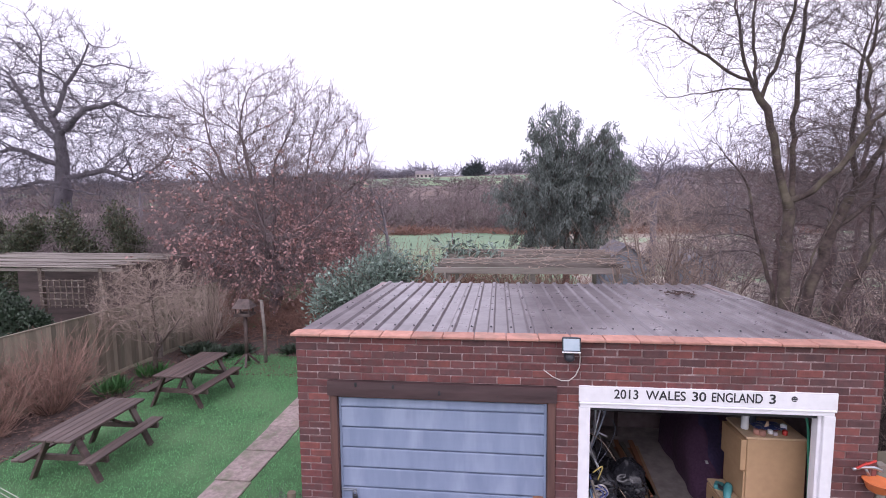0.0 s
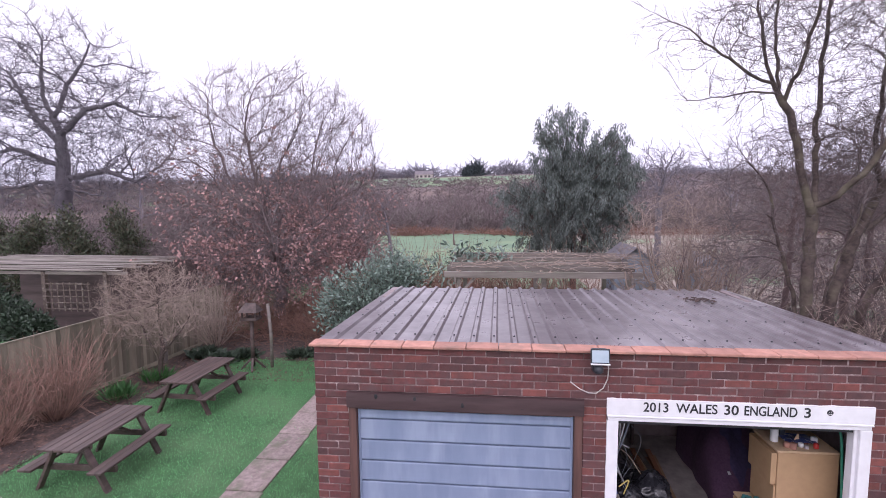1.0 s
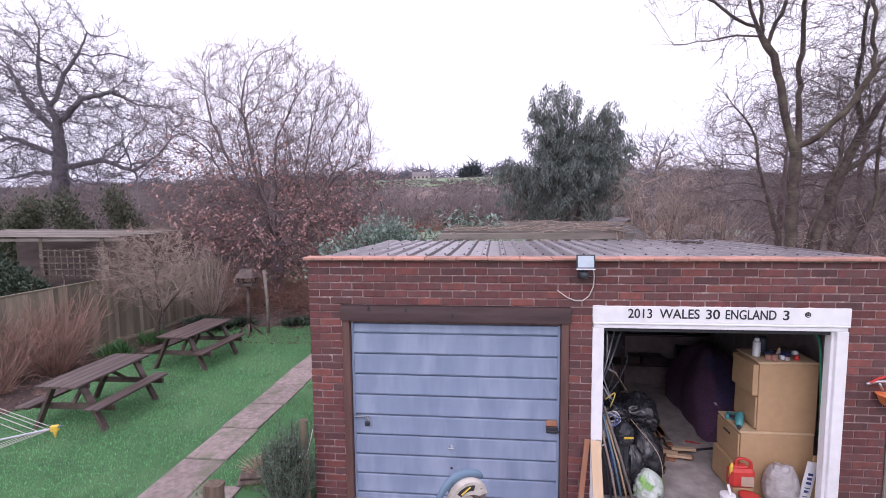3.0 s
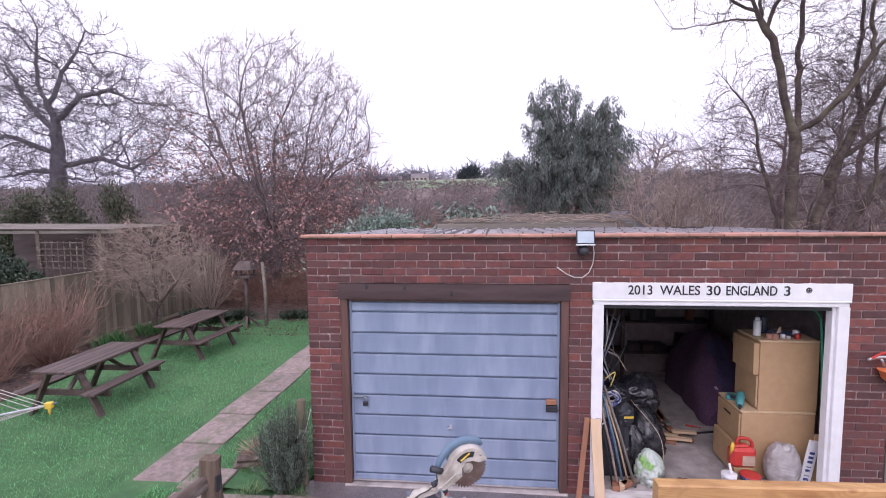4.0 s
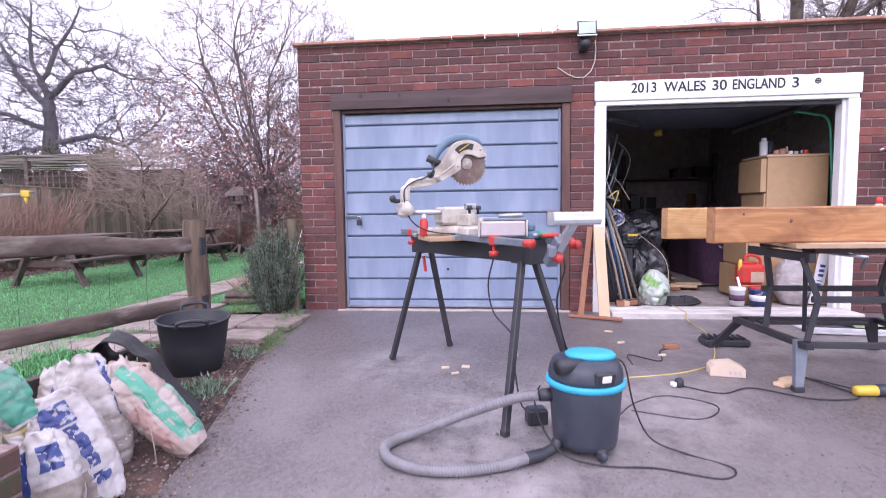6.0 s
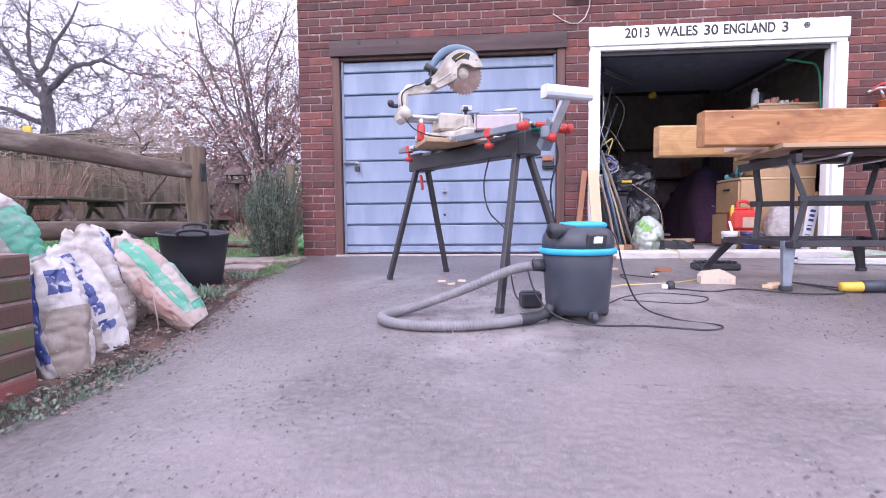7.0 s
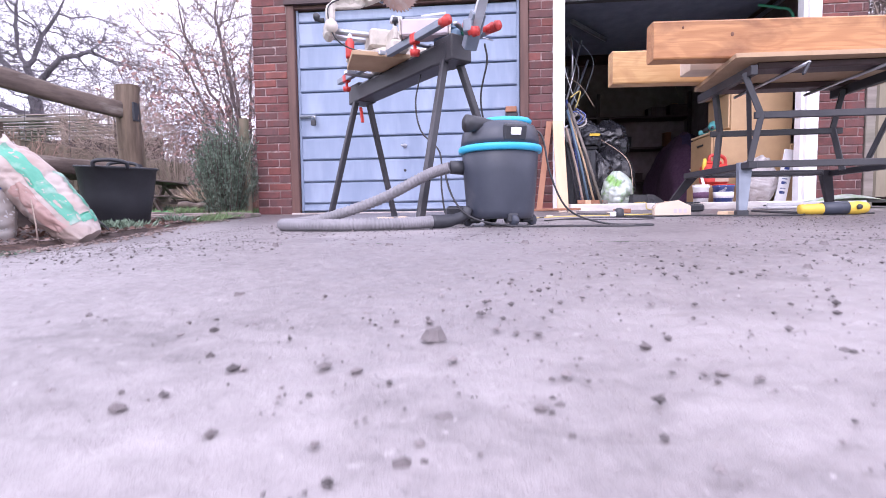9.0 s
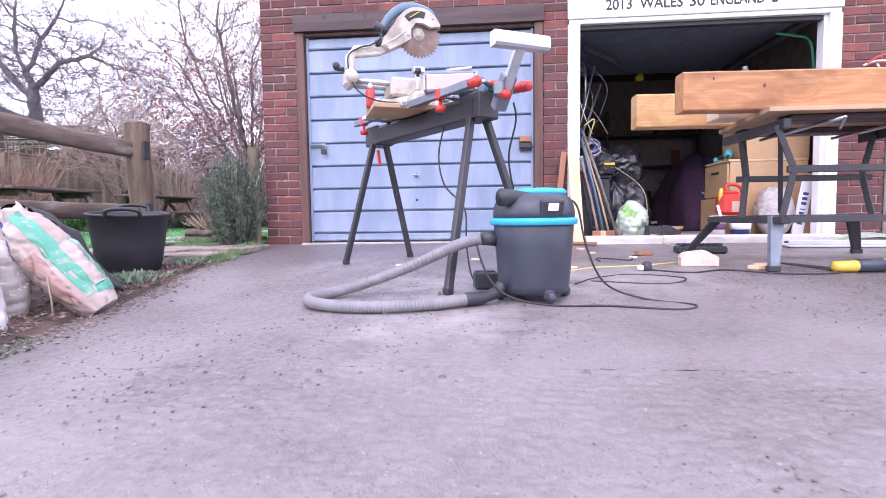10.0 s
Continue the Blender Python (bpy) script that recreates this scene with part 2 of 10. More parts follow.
RAILWOOD = mat("cleft_chestnut", (0.165, 0.125, 0.105), (0.070, 0.051, 0.045), 16, 0.85, bump=1.0, bscale=50, stretch=(1, 0.12, 1), c3=(0.27, 0.235, 0.205), scale3=9, cut3=(0.55, 0.68))
POSTWOOD = mat("split_post_wood", (0.20, 0.145, 0.105), (0.085, 0.06, 0.045), 16, 0.85, bump=1.0, bscale=50, stretch=(1, 1, 0.1), c3=(0.15, 0.14, 0.095), scale3=5)
GREYWOOD = mat("silvered_wood", (0.265, 0.230, 0.208), (0.15, 0.126, 0.114), 12, 0.85, bump=0.6, bscale=40, stretch=(0.12, 1, 1), vary=0.2, c3=(0.16, 0.16, 0.12), scale3=2)
BARK = mat("grey_bark", (0.096, 0.068, 0.060), (0.046, 0.033, 0.031), 18, 0.9, bump=0.8, bscale=40, c3=(0.14, 0.120, 0.085), scale3=3)
ASHTWIG = mat("grey_brown_twig", (0.150, 0.120, 0.120), (0.100, 0.079, 0.079), 8, 0.85, island=True, vary=0.3)
THICKET = mat("dark_thicket_stem", (0.118, 0.088, 0.084), (0.072, 0.054, 0.052), 8, 0.9, island=True, vary=0.4)
# bark of the distant trees, with haze put into its paler, bluer colour
BARK_FAR = mat("hazed_far_bark", (0.180, 0.162, 0.185), (0.130, 0.115, 0.132), 4, 0.9)
BARK_PALE = mat("pale_twig", (0.38, 0.295, 0.25), (0.25, 0.19, 0.162), 8, 0.8, island=True, vary=0.25)
BARK_RED = mat("brown_twig", (0.165, 0.115, 0.110), (0.115, 0.080, 0.078), 8, 0.85)
DOGWOOD = mat("red_twig", (0.34, 0.205, 0.162), (0.21, 0.125, 0.10), 8, 0.7, island=True, vary=0.35)
COPPERLEAF = mat("dry_copper_leaf", (0.42, 0.255, 0.235), (0.27, 0.145, 0.135), 12, 0.75, island=True, vary=0.4)
EUCLEAF = mat("eucalyptus_leaf", (0.150, 0.178, 0.162), (0.085, 0.105, 0.094), 4, 0.5, island=True, vary=0.5)
SHRUBLEAF = mat("grey_green_leaf", (0.21, 0.275, 0.23), (0.13, 0.18, 0.15), 6, 0.5, island=True, vary=0.45)
DARKLEAF = mat("dark_evergreen_leaf", (0.055, 0.082, 0.052), (0.038, 0.058, 0.040), 6, 0.55, island=True, vary=0.5)
ROSELEAF = mat("rosemary_needle", (0.140, 0.190, 0.140), (0.085, 0.120, 0.088), 6, 0.6, island=True, vary=0.4)
DAFFLEAF = mat("bulb_leaf", (0.055, 0.16, 0.045), (0.04, 0.12, 0.035), 6, 0.5, island=True, vary=0.3)
WEED = mat("lambs_ear_leaf", (0.21, 0.29, 0.21), (0.14, 0.20, 0.14), 8, 0.8, island=True, vary=0.3)
STRAW = mat("dry_straw", (0.46, 0.36, 0.28), (0.34, 0.25, 0.19), 8, 0.8, island=True, vary=0.25)
SCRUB = mat("winter_scrub", (0.195, 0.152, 0.155), (0.130, 0.100, 0.104), 0.8, 0.95, island=True, vary=0.4, c3=(0.20, 0.19, 0.165), scale3=0.22, cut3=(0.52, 0.64))
BRAMBLE = mat("bramble_brown", (0.26, 0.145, 0.11), (0.17, 0.095, 0.078), 0.6, 0.95, island=True, vary=0.4)
# hilltop colours carry the haze of distance in their bluish base
FARTREE = mat("hazed_hilltop_tree", (0.20, 0.19, 0.22), (0.15, 0.145, 0.17), 0.3, 0.95, island=True, vary=0.3)
FARGREEN = mat("hazed_hilltop_evergreen", (0.045, 0.06, 0.065), (0.035, 0.045, 0.05), 0.3, 0.95, island=True, vary=0.3)
BLACK_PLASTIC = mat("black_plastic", (0.026, 0.028, 0.036), (0.036, 0.038, 0.046), 15, 0.5, bump=0.2, bscale=80)
GREY_PLASTIC = mat("charcoal_plastic", (0.030, 0.036, 0.054), (0.046, 0.053, 0.074), 7, 0.42, bump=0.15, bscale=120, c3=(0.085, 0.088, 0.105), scale3=5, cut3=(0.58, 0.75))
RUBBER = mat("black_rubber", (0.020, 0.022, 0.028), (0.032, 0.034, 0.042), 9, 0.55, bump=0.3, bscale=60)
WATER = mat("dark_water", (0.035, 0.035, 0.04), (0.03, 0.03, 0.035), 5, 0.06, rvar=0.02)
FELT = mat("dusty_felt_sheet", (0.045, 0.045, 0.050), (0.026, 0.026, 0.030), 18, 0.85, bump=0.4, bscale=70)
CYAN = mat("bright_blue_plastic", (0.035, 0.42, 0.66), (0.03, 0.36, 0.58), 10, 0.4, bump=0.1)
HOSE = mat("ribbed_grey_hose", (0.235, 0.225, 0.245), (0.17, 0.165, 0.18), 14, 0.5)
STEEL = mat("bright_steel", (0.55, 0.56, 0.60), (0.42, 0.43, 0.47), 12, 0.35, metal=0.9)
GALV = mat("brushed_aluminium", (0.62, 0.64, 0.68), (0.50, 0.52, 0.56), 30, 0.38, metal=0.75, stretch=(0.1, 1, 1))
DARKSTEEL = mat("black_painted_steel", (0.021, 0.021, 0.028), (0.032, 0.031, 0.038), 10, 0.5, bump=0.2, bscale=90, c3=(0.052, 0.050, 0.056), scale3=3)
GREYSTEEL = mat("blue_grey_steel", (0.22, 0.25, 0.30), (0.16, 0.18, 0.22), 10, 0.45, metal=0.4)
CAST = mat("dusty_cast_aluminium", (0.57, 0.525, 0.475), (0.46, 0.42, 0.375), 14, 0.6, bump=0.4, bscale=70, c3=(0.29, 0.25, 0.215), scale3=7, cut3=(0.5, 0.68))
BLADEMETAL = mat("rusty_saw_blade", (0.20, 0.13, 0.11), (0.11, 0.065, 0.055), 18, 0.5, metal=0.5, c3=(0.28, 0.24, 0.23), scale3=9)
SAWBLUE = mat("blue_grey_plastic", (0.12, 0.19, 0.27), (0.10, 0.16, 0.23), 12, 0.45)
RED = mat("red_plastic", (0.55, 0.045, 0.035), (0.45, 0.035, 0.03), 10, 0.4)
YELLOW = mat("yellow_plastic", (0.72, 0.50, 0.06), (0.62, 0.42, 0.05), 10, 0.45)
ORANGE = mat("orange_plastic", (0.72, 0.20, 0.06), (0.60, 0.16, 0.05), 10, 0.5)
GREEN = mat("green_plastic", (0.04, 0.30, 0.19), (0.03, 0.24, 0.15), 10, 0.5)
TEAL = mat("teal_tool_plastic", (0.06, 0.26, 0.27), (0.05, 0.2, 0.21), 10, 0.5)
PINKBOX = mat("pale_pink_panel", (0.52, 0.455, 0.485), (0.44, 0.385, 0.41), 10, 0.55)
SLEEPER = pine("oiled_pine_sleeper", (0.47, 0.232, 0.098), (0.335, 0.142, 0.054), (0.15, 0.053, 0.024))
SLEEPER_PALE = pine("pale_pine_sleeper", (0.54, 0.33, 0.145), (0.44, 0.24, 0.095), (0.30, 0.14, 0.055))
KNOT = mat("pine_knot", (0.15, 0.055, 0.028), (0.10, 0.036, 0.02), 30, 0.5)
NEWWOOD = mat("new_sawn_wood", (0.68, 0.50, 0.34), (0.60, 0.42, 0.27), 8, 0.7, bump=0.2, bscale=60, stretch=(1, 1, 0.12))
REDWOOD = mat("reddish_board", (0.36, 0.17, 0.10), (0.27, 0.12, 0.07), 8, 0.7, bump=0.2, bscale=60, stretch=(1, 1, 0.12))
PLY = mat("plywood", (0.48, 0.33, 0.21), (0.38, 0.25, 0.155), 6, 0.7, bump=0.2, bscale=60, c3=(0.24, 0.145, 0.09), scale3=2)
BUFF = mat("buff_laminate", (0.46, 0.30, 0.165), (0.42, 0.27, 0.15), 14, 0.55, bump=0.1, bscale=90, c3=(0.39, 0.25, 0.135), scale3=1.5)
BUFF_EDGE = mat("pale_laminate_edge", (0.58, 0.42, 0.27), (0.50, 0.36, 0.22), 14, 0.55)
PURPLE = mat("purple_cloth", (0.125, 0.062, 0.118), (0.088, 0.042, 0.085), 30, 0.9, bump=0.4, bscale=70)
VIOLET = mat("violet_cloth", (0.088, 0.066, 0.150), (0.062, 0.046, 0.108), 30, 0.9, bump=0.4, bscale=70)
BINBAG = mat("black_bin_bag", (0.014, 0.014, 0.018), (0.022, 0.022, 0.027), 10, 0.27, bump=0.5, bscale=16, spec=0.55)
SACK = mat("printed_white_sack", (0.60, 0.585, 0.60), (0.48, 0.46, 0.46), 9, 0.32, bump=1.0, bscale=13, c3=(0.27, 0.225, 0.20), scale3=5.0, cut3=(0.47, 0.66))
SACK_MUD = mat("muddy_clear_sack", (0.33, 0.285, 0.26), (0.22, 0.18, 0.155), 9, 0.34, bump=1.0, bscale=13, c3=(0.38, 0.345, 0.33), scale3=6, cut3=(0.50, 0.64))
SACKBLUE = mat("blue_print", (0.034, 0.055, 0.20), (0.055, 0.08, 0.245), 12, 0.34, bump=0.7, bscale=20, c3=(0.42, 0.42, 0.47), scale3=22, cut3=(0.56, 0.60))
SACKGREEN = mat("green_print", (0.065, 0.31, 0.215), (0.11, 0.38, 0.28), 12, 0.33, bump=0.7, bscale=20, c3=(0.36, 0.41, 0.37), scale3=9, cut3=(0.52, 0.68))
SACK_ORANGE = mat("peach_sack", (0.43, 0.345, 0.315), (0.33, 0.25, 0.22), 7, 0.33, bump=0.9, bscale=13, c3=(0.44, 0.395, 0.375), scale3=4.5, cut3=(0.45, 0.62))
CLEARBAG = mat("white_carrier_bag", (0.55, 0.60, 0.57), (0.40, 0.46, 0.42), 12, 0.3, bump=0.8, bscale=25, c3=(0.20, 0.40, 0.10), scale3=7, cut3=(0.50, 0.60))
DARKWALL = mat("garage_inner_brick", (0.33, 0.27, 0.27), (0.23, 0.185, 0.185), 9, 0.95, bump=0.5, bscale=50)
CONC = mat("dusty_concrete_floor", (0.50, 0.445, 0.43), (0.36, 0.315, 0.305), 8, 0.9, bump=0.5, bscale=60, c3=(0.19, 0.165, 0.155), scale3=1.6)
CABLE = mat("black_cable", (0.018, 0.018, 0.022), (0.026, 0.026, 0.03), 10, 0.5)
CABLE_PALE = mat("cream_cable", (0.58, 0.54, 0.52), (0.5, 0.46, 0.44), 10, 0.5)
SHEDBLUE = mat("grey_blue_shed_paint", (0.25, 0.29, 0.34), (0.20, 0.235, 0.28), 6, 0.7, vary=0.1)
SHEDROOF = mat("grey_roof_felt", (0.17, 0.165, 0.185), (0.12, 0.115, 0.13), 8, 0.8, bump=0.4, bscale=40)
CONIFER = mat("dull_conifer_leaf", (0.092, 0.104, 0.064), (0.056, 0.067, 0.044), 4, 0.7, island=True, vary=0.5, c3=(0.12, 0.075, 0.05), scale3=1.5)
ROUGHGRASS = mat("dull_rough_grass", (0.15, 0.27, 0.11), (0.12, 0.19, 0.085), 3, 0.8, island=True, vary=0.4, c3=(0.28, 0.25, 0.15), scale3=5)
SACK_PINK = mat("faded_pink_print", (0.42, 0.27, 0.25), (0.34, 0.21, 0.185), 8, 0.5, bump=0.5, bscale=32, c3=(0.50, 0.38, 0.34), scale3=7)
BRICK_MOSS = mat("mossy_brick", (0.115, 0.062, 0.052), (0.078, 0.050, 0.042), 14, 0.9, bump=0.7, bscale=90, vary=0.3, c3=(0.075, 0.080, 0.040), scale3=7, cut3=(0.46, 0.6))
WINTERWOOD = mat("winter_wood_floor", (0.155, 0.118, 0.118), (0.115, 0.088, 0.09), 0.12, 0.95, c3=(0.19, 0.135, 0.118), scale3=0.05, cut3=(0.45, 0.6))
DEADGRASS = mat("dead_winter_grass", (0.33, 0.275, 0.235), (0.24, 0.205, 0.165), 0.8, 0.95, c3=(0.20, 0.30, 0.17), scale3=0.12, cut3=(0.50, 0.60))
COPBARK = mat("lilac_grey_twig", (0.200, 0.155, 0.158), (0.135, 0.102, 0.105), 8, 0.85, island=True, vary=0.25)
CLEARSACK = mat("clear_rubble_bag", (0.46, 0.43, 0.44), (0.34, 0.31, 0.315), 8, 0.3, bump=0.7, bscale=22, c3=(0.27, 0.235, 0.225), scale3=4)
YELLOWFLEX = mat("pale_yellow_flex", (0.62, 0.49, 0.16), (0.54, 0.42, 0.14), 10, 0.5)
SAWNPALE = mat("pale_sawn_block", (0.68, 0.56, 0.45), (0.58, 0.46, 0.36), 9, 0.7, bump=0.3, bscale=60, stretch=(0.2, 1, 1))
HIVIS = mat("high_visibility_cloth", (0.62, 0.72, 0.08), (0.50, 0.60, 0.06), 10, 0.7, bump=0.4, bscale=40)
LITTER = mat("dead_leaf_litter", (0.17, 0.10, 0.078), (0.11, 0.066, 0.052), 12, 0.85, island=True, vary=0.45)
SACK_YELLOW = mat("pale_yellow_sack", (0.50, 0.43, 0.20), (0.42, 0.36, 0.19), 6, 0.5, bump=0.9, bscale=13, c3=(0.46, 0.44, 0.42), scale3=6, cut3=(0.48, 0.62))
LAMPGLASS = mat("floodlight_glass", (0.45, 0.53, 0.60), (0.38, 0.46, 0.54), 10, 0.12, rvar=0.04, spec=0.8)


# ---- mesh building ----
class Mesh:
    """Collects vertices and faces of one mesh."""

    def __init__(self):
        self.v, self.f, self.m, self.smooth = [], [], [], []

    def add(self, verts, faces, m=0, smooth=False, at=None):
        o = len(self.v)
        if at is not None:
            verts = [tuple(at @ Vector(p)) for p in verts]
        self.v.extend([tuple(p) for p in verts])
        self.f.extend([tuple(i + o for i in q) for q in faces])
        self.m.extend([m] * len(faces))
        self.smooth.extend([smooth] * len(faces))
        return self

    def box(self, x0, x1, y0, y1, z0, z1, c=0.0, at=None, m=0):
        """A box, its edges cut by c."""
        if c <= 0:
            vs = [(x, y, z) for z in (z0, z1) for y in (y0, y1) for x in (x0, x1)]
            fs = [(0, 2, 3, 1), (4, 5, 7, 6), (0, 1, 5, 4), (2, 6, 7, 3), (0, 4, 6, 2), (1, 3, 7, 5)]
            return self.add(vs, fs, m, False, at)
        lo, hi = (x0, y0, z0), (x1, y1, z1)
        c = min(c, *(0.45 * (hi[i] - lo[i]) for i in range(3)))
        vs, idx = [], {}
        for sx in (0, 1):
            for sy in (0, 1):
                for sz in (0, 1):
                    s = (sx, sy, sz)
                    for ax in range(3):
                        p = [(hi[i] if s[i] else lo[i]) if i == ax else (hi[i] - c if s[i] else lo[i] + c) for i in range(3)]
                        idx[s, ax] = len(vs)
                        vs.append(tuple(p))
        fs = []

        def put(ids):
            a, b2, d = (Vector(vs[i]) for i in ids[:3])
            nrm = (b2 - a).cross(d - a)
            mid = sum((Vector(vs[i]) for i in ids), Vector()) / len(ids)
            if nrm.dot(mid - Vector([(lo[i] + hi[i]) / 2 for i in range(3)])) < 0:
                ids = ids[::-1]
            fs.append(tuple(ids))
        for ax in range(3):
            o1, o2 = [i for i in range(3) if i != ax]
            for sd in (0, 1):
                ring = []
                for a, b2 in ((0, 0), (1, 0), (1, 1), (0, 1)):
                    s = [0, 0, 0]; s[ax], s[o1], s[o2] = sd, a, b2
                    ring.append(idx[tuple(s), ax])
                put(ring)
            for a in (0, 1):
                for b2 in (0, 1):
                    s0, s1 = [0, 0, 0], [0, 0, 0]
                    s0[o1] = s1[o1] = a; s0[o2] = s1[o2] = b2
                    s1[ax] = 1
                    s0, s1 = tuple(s0), tuple(s1)
                    put([idx[s0, o1], idx[s1, o1], idx[s1, o2], idx[s0, o2]])
        for s in {k[0] for k in idx}:
            put([idx[s, 0], idx[s, 1], idx[s, 2]])
        return self.add(vs, fs, m, False, at)

    def beam(self, a, b, w, h, c=0.003, up=(0, 0, 1), m=0):
        """A squared bar from a to b, w wide and h deep."""
        a, b = Vector(a), Vector(b)
        y = (b - a).normalized()
        x = y.cross(Vector(up))
        x = x.normalized() if x.length > 1e-4 else Vector((1, 0, 0))
        z = x.cross(y)
        at = Matrix.Translation(a) @ Matrix((x, y, z)).transposed().to_4x4()
        return self.box(-w / 2, w / 2, 0, (b - a).length, -h / 2, h / 2, c, at, m)

    def tube(self, pts, r, n=8, m=0, caps=True, smooth=True):
        """A round bar through points; r: one radius or one a point."""
        pts = [Vector(p) for p in pts]
        rs = [r] * len(pts) if isinstance(r, (int, float)) else r
        vs, fs, x = [], [], None
        for i, p in enumerate(pts):
            d = (pts[min(i + 1, len(pts) - 1)] - pts[max(i - 1, 0)]).normalized()
            if x is None:
                x = d.orthogonal().normalized()
            x = (x - d * x.dot(d)).normalized()
            y = d.cross(x)
            vs += [p + (x * math.cos(2 * math.pi * j / n) + y * math.sin(2 * math.pi * j / n)) * rs[i] for j in range(n)]
        for i in range(len(pts) - 1):
            for j in range(n):
                a, b = i * n + j, i * n + (j + 1) % n
                fs.append((a, b, b + n, a + n))
        if caps:
            fs.append(tuple(range(n))[::-1])
            fs.append(tuple(range(len(vs) - n, len(vs))))
        return self.add(vs, fs, m, smooth)

    def lathe(self, prof, n=24, at=None, m=0, smooth=True, squash=1.0):
        """A turned shape from (radius, height) pairs."""
        vs = [(r * math.cos(2 * math.pi * j / n), squash * r * math.sin(2 * math.pi * j / n), z) for r, z in prof for j in range(n)]
        fs = [(i * n + j, i * n + (j + 1) % n, (i + 1) * n + (j + 1) % n, (i + 1) * n + j) for i in range(len(prof) - 1) for j in range(n)]
        fs += [tuple(range(n))[::-1], tuple(range(len(vs) - n, len(vs)))]
        return self.add(vs, fs, m, smooth, at)

    def ribbon(self, rows, m=0, smooth=True, closed=False):
        """A skin over rows of points of equal number."""
        n = len(rows[0])
        vs = [p for row in rows for p in row]
        fs = []
        for i in range(len(rows) - 1):
            for j in range(n if closed else n - 1):
                a, b = i * n + j, i * n + (j + 1) % n
                fs.append((a, b, b + n, a + n))
        return self.add(vs, fs, m, smooth)

    def data(self, name, materials):
        me = bpy.data.meshes.new(name)
        me.from_pydata(self.v, [], self.f)
        for mt in (materials if isinstance(materials, (list, tuple)) else [materials]):
            me.materials.append(mt)
        me.polygons.foreach_set("material_index", self.m)
        me.polygons.foreach_set("use_smooth", self.smooth)
        me.update()
        return me


def place(ob, parent, at=None):
    ob.parent = parent
    if at is not None:
        ob.matrix_basis = at
    return ob


def part(name, mesh, material, parent, label="", at=None):
    """Links a mesh as one part of a thing, or of a part."""
    ob = place(new(name, mesh.data(name, material)), parent, at)
    return tagged(ob, label) if label else ob


def thing(name, label, category, at=None, group="", mesh=None, material=None, kind=""):
    """A top-level thing: an Empty, or one mesh."""
    ob = new(name, mesh.data(name, material) if mesh else None)
    if at is not None:
        ob.matrix_basis = at
    return tagged(ob, label, category, group, kind)


def fast_mesh(name, verts, quads, material, smooth=False):
    """A mesh from arrays of corners and of faces with the same number of corners."""
    me = bpy.data.meshes.new(name)
    n, k = quads.shape
    me.vertices.add(len(verts)); me.vertices.foreach_set("co", np.asarray(verts, np.float32).ravel())
    me.loops.add(n * k); me.loops.foreach_set("vertex_index", np.asarray(quads, np.int32).ravel())
    me.polygons.add(n)
    me.polygons.foreach_set("loop_start", np.arange(0, n * k, k, dtype=np.int32))
    me.polygons.foreach_set("loop_total", np.full(n, k, np.int32))
    me.polygons.foreach_set("use_smooth", np.full(n, smooth, bool))
    me.materials.append(material)
    me.update(calc_edges=True)
    return me


def sticks(name, segs, material, sides=4):
    """Tapered bars from rows of (x0, y0, z0, x1, y1, z1, r0, r1)."""
    s = np.asarray(segs, float)
    a, b, r0, r1 = s[:, 0:3], s[:, 3:6], s[:, 6:7], s[:, 7:8]
    d = b - a
    d /= np.maximum(np.linalg.norm(d, axis=1, keepdims=True), 1e-9)
    ref = np.where(np.abs(d[:, 2:3]) > 0.9, np.array([[1.0, 0, 0]]), np.array([[0, 0, 1.0]]))
    u = np.cross(d, ref); u /= np.linalg.norm(u, axis=1, keepdims=True)
    w = np.cross(d, u)
    ring = []
    for base, r in ((a, r0), (b, r1)):
        for j in range(sides):
            t = 2 * math.pi * j / sides
            ring.append(base + (u * math.cos(t) + w * math.sin(t)) * r)
    v = np.stack(ring, 1).reshape(-1, 3)
    o = (np.arange(len(s)) * 2 * sides)[:, None]
    q = np.concatenate([o + np.array([[j, (j + 1) % sides, sides + (j + 1) % sides, sides + j]]) for j in range(sides)])
    return fast_mesh(name, v, q, material, sides > 3)


def leaves(name, at, along, size, width, material, rng, fold=0.3):
    """Folded leaves: places, directions, lengths; each of two faces with a bend along the rib."""
    n = len(at)
    d = along / np.maximum(np.linalg.norm(along, axis=1, keepdims=True), 1e-9)
    ref = rng.normal(size=(n, 3))
    u = np.cross(d, ref); u /= np.maximum(np.linalg.norm(u, axis=1, keepdims=True), 1e-9)
    w = np.cross(d, u)
    L = np.asarray(size).reshape(-1, 1) * np.ones((n, 1))
    W = L * width
    mid = at + d * L * 0.45
    v = np.stack([at, mid + u * W + w * W * fold, at + d * L, mid - u * W + w * W * fold], 1).reshape(-1, 3)
    o = (np.arange(n) * 4)[:, None]
    q = np.concatenate([o + np.array([[0, 1, 2]]), o + np.array([[0, 2, 3]])])
    return fast_mesh(name, v, q, material)


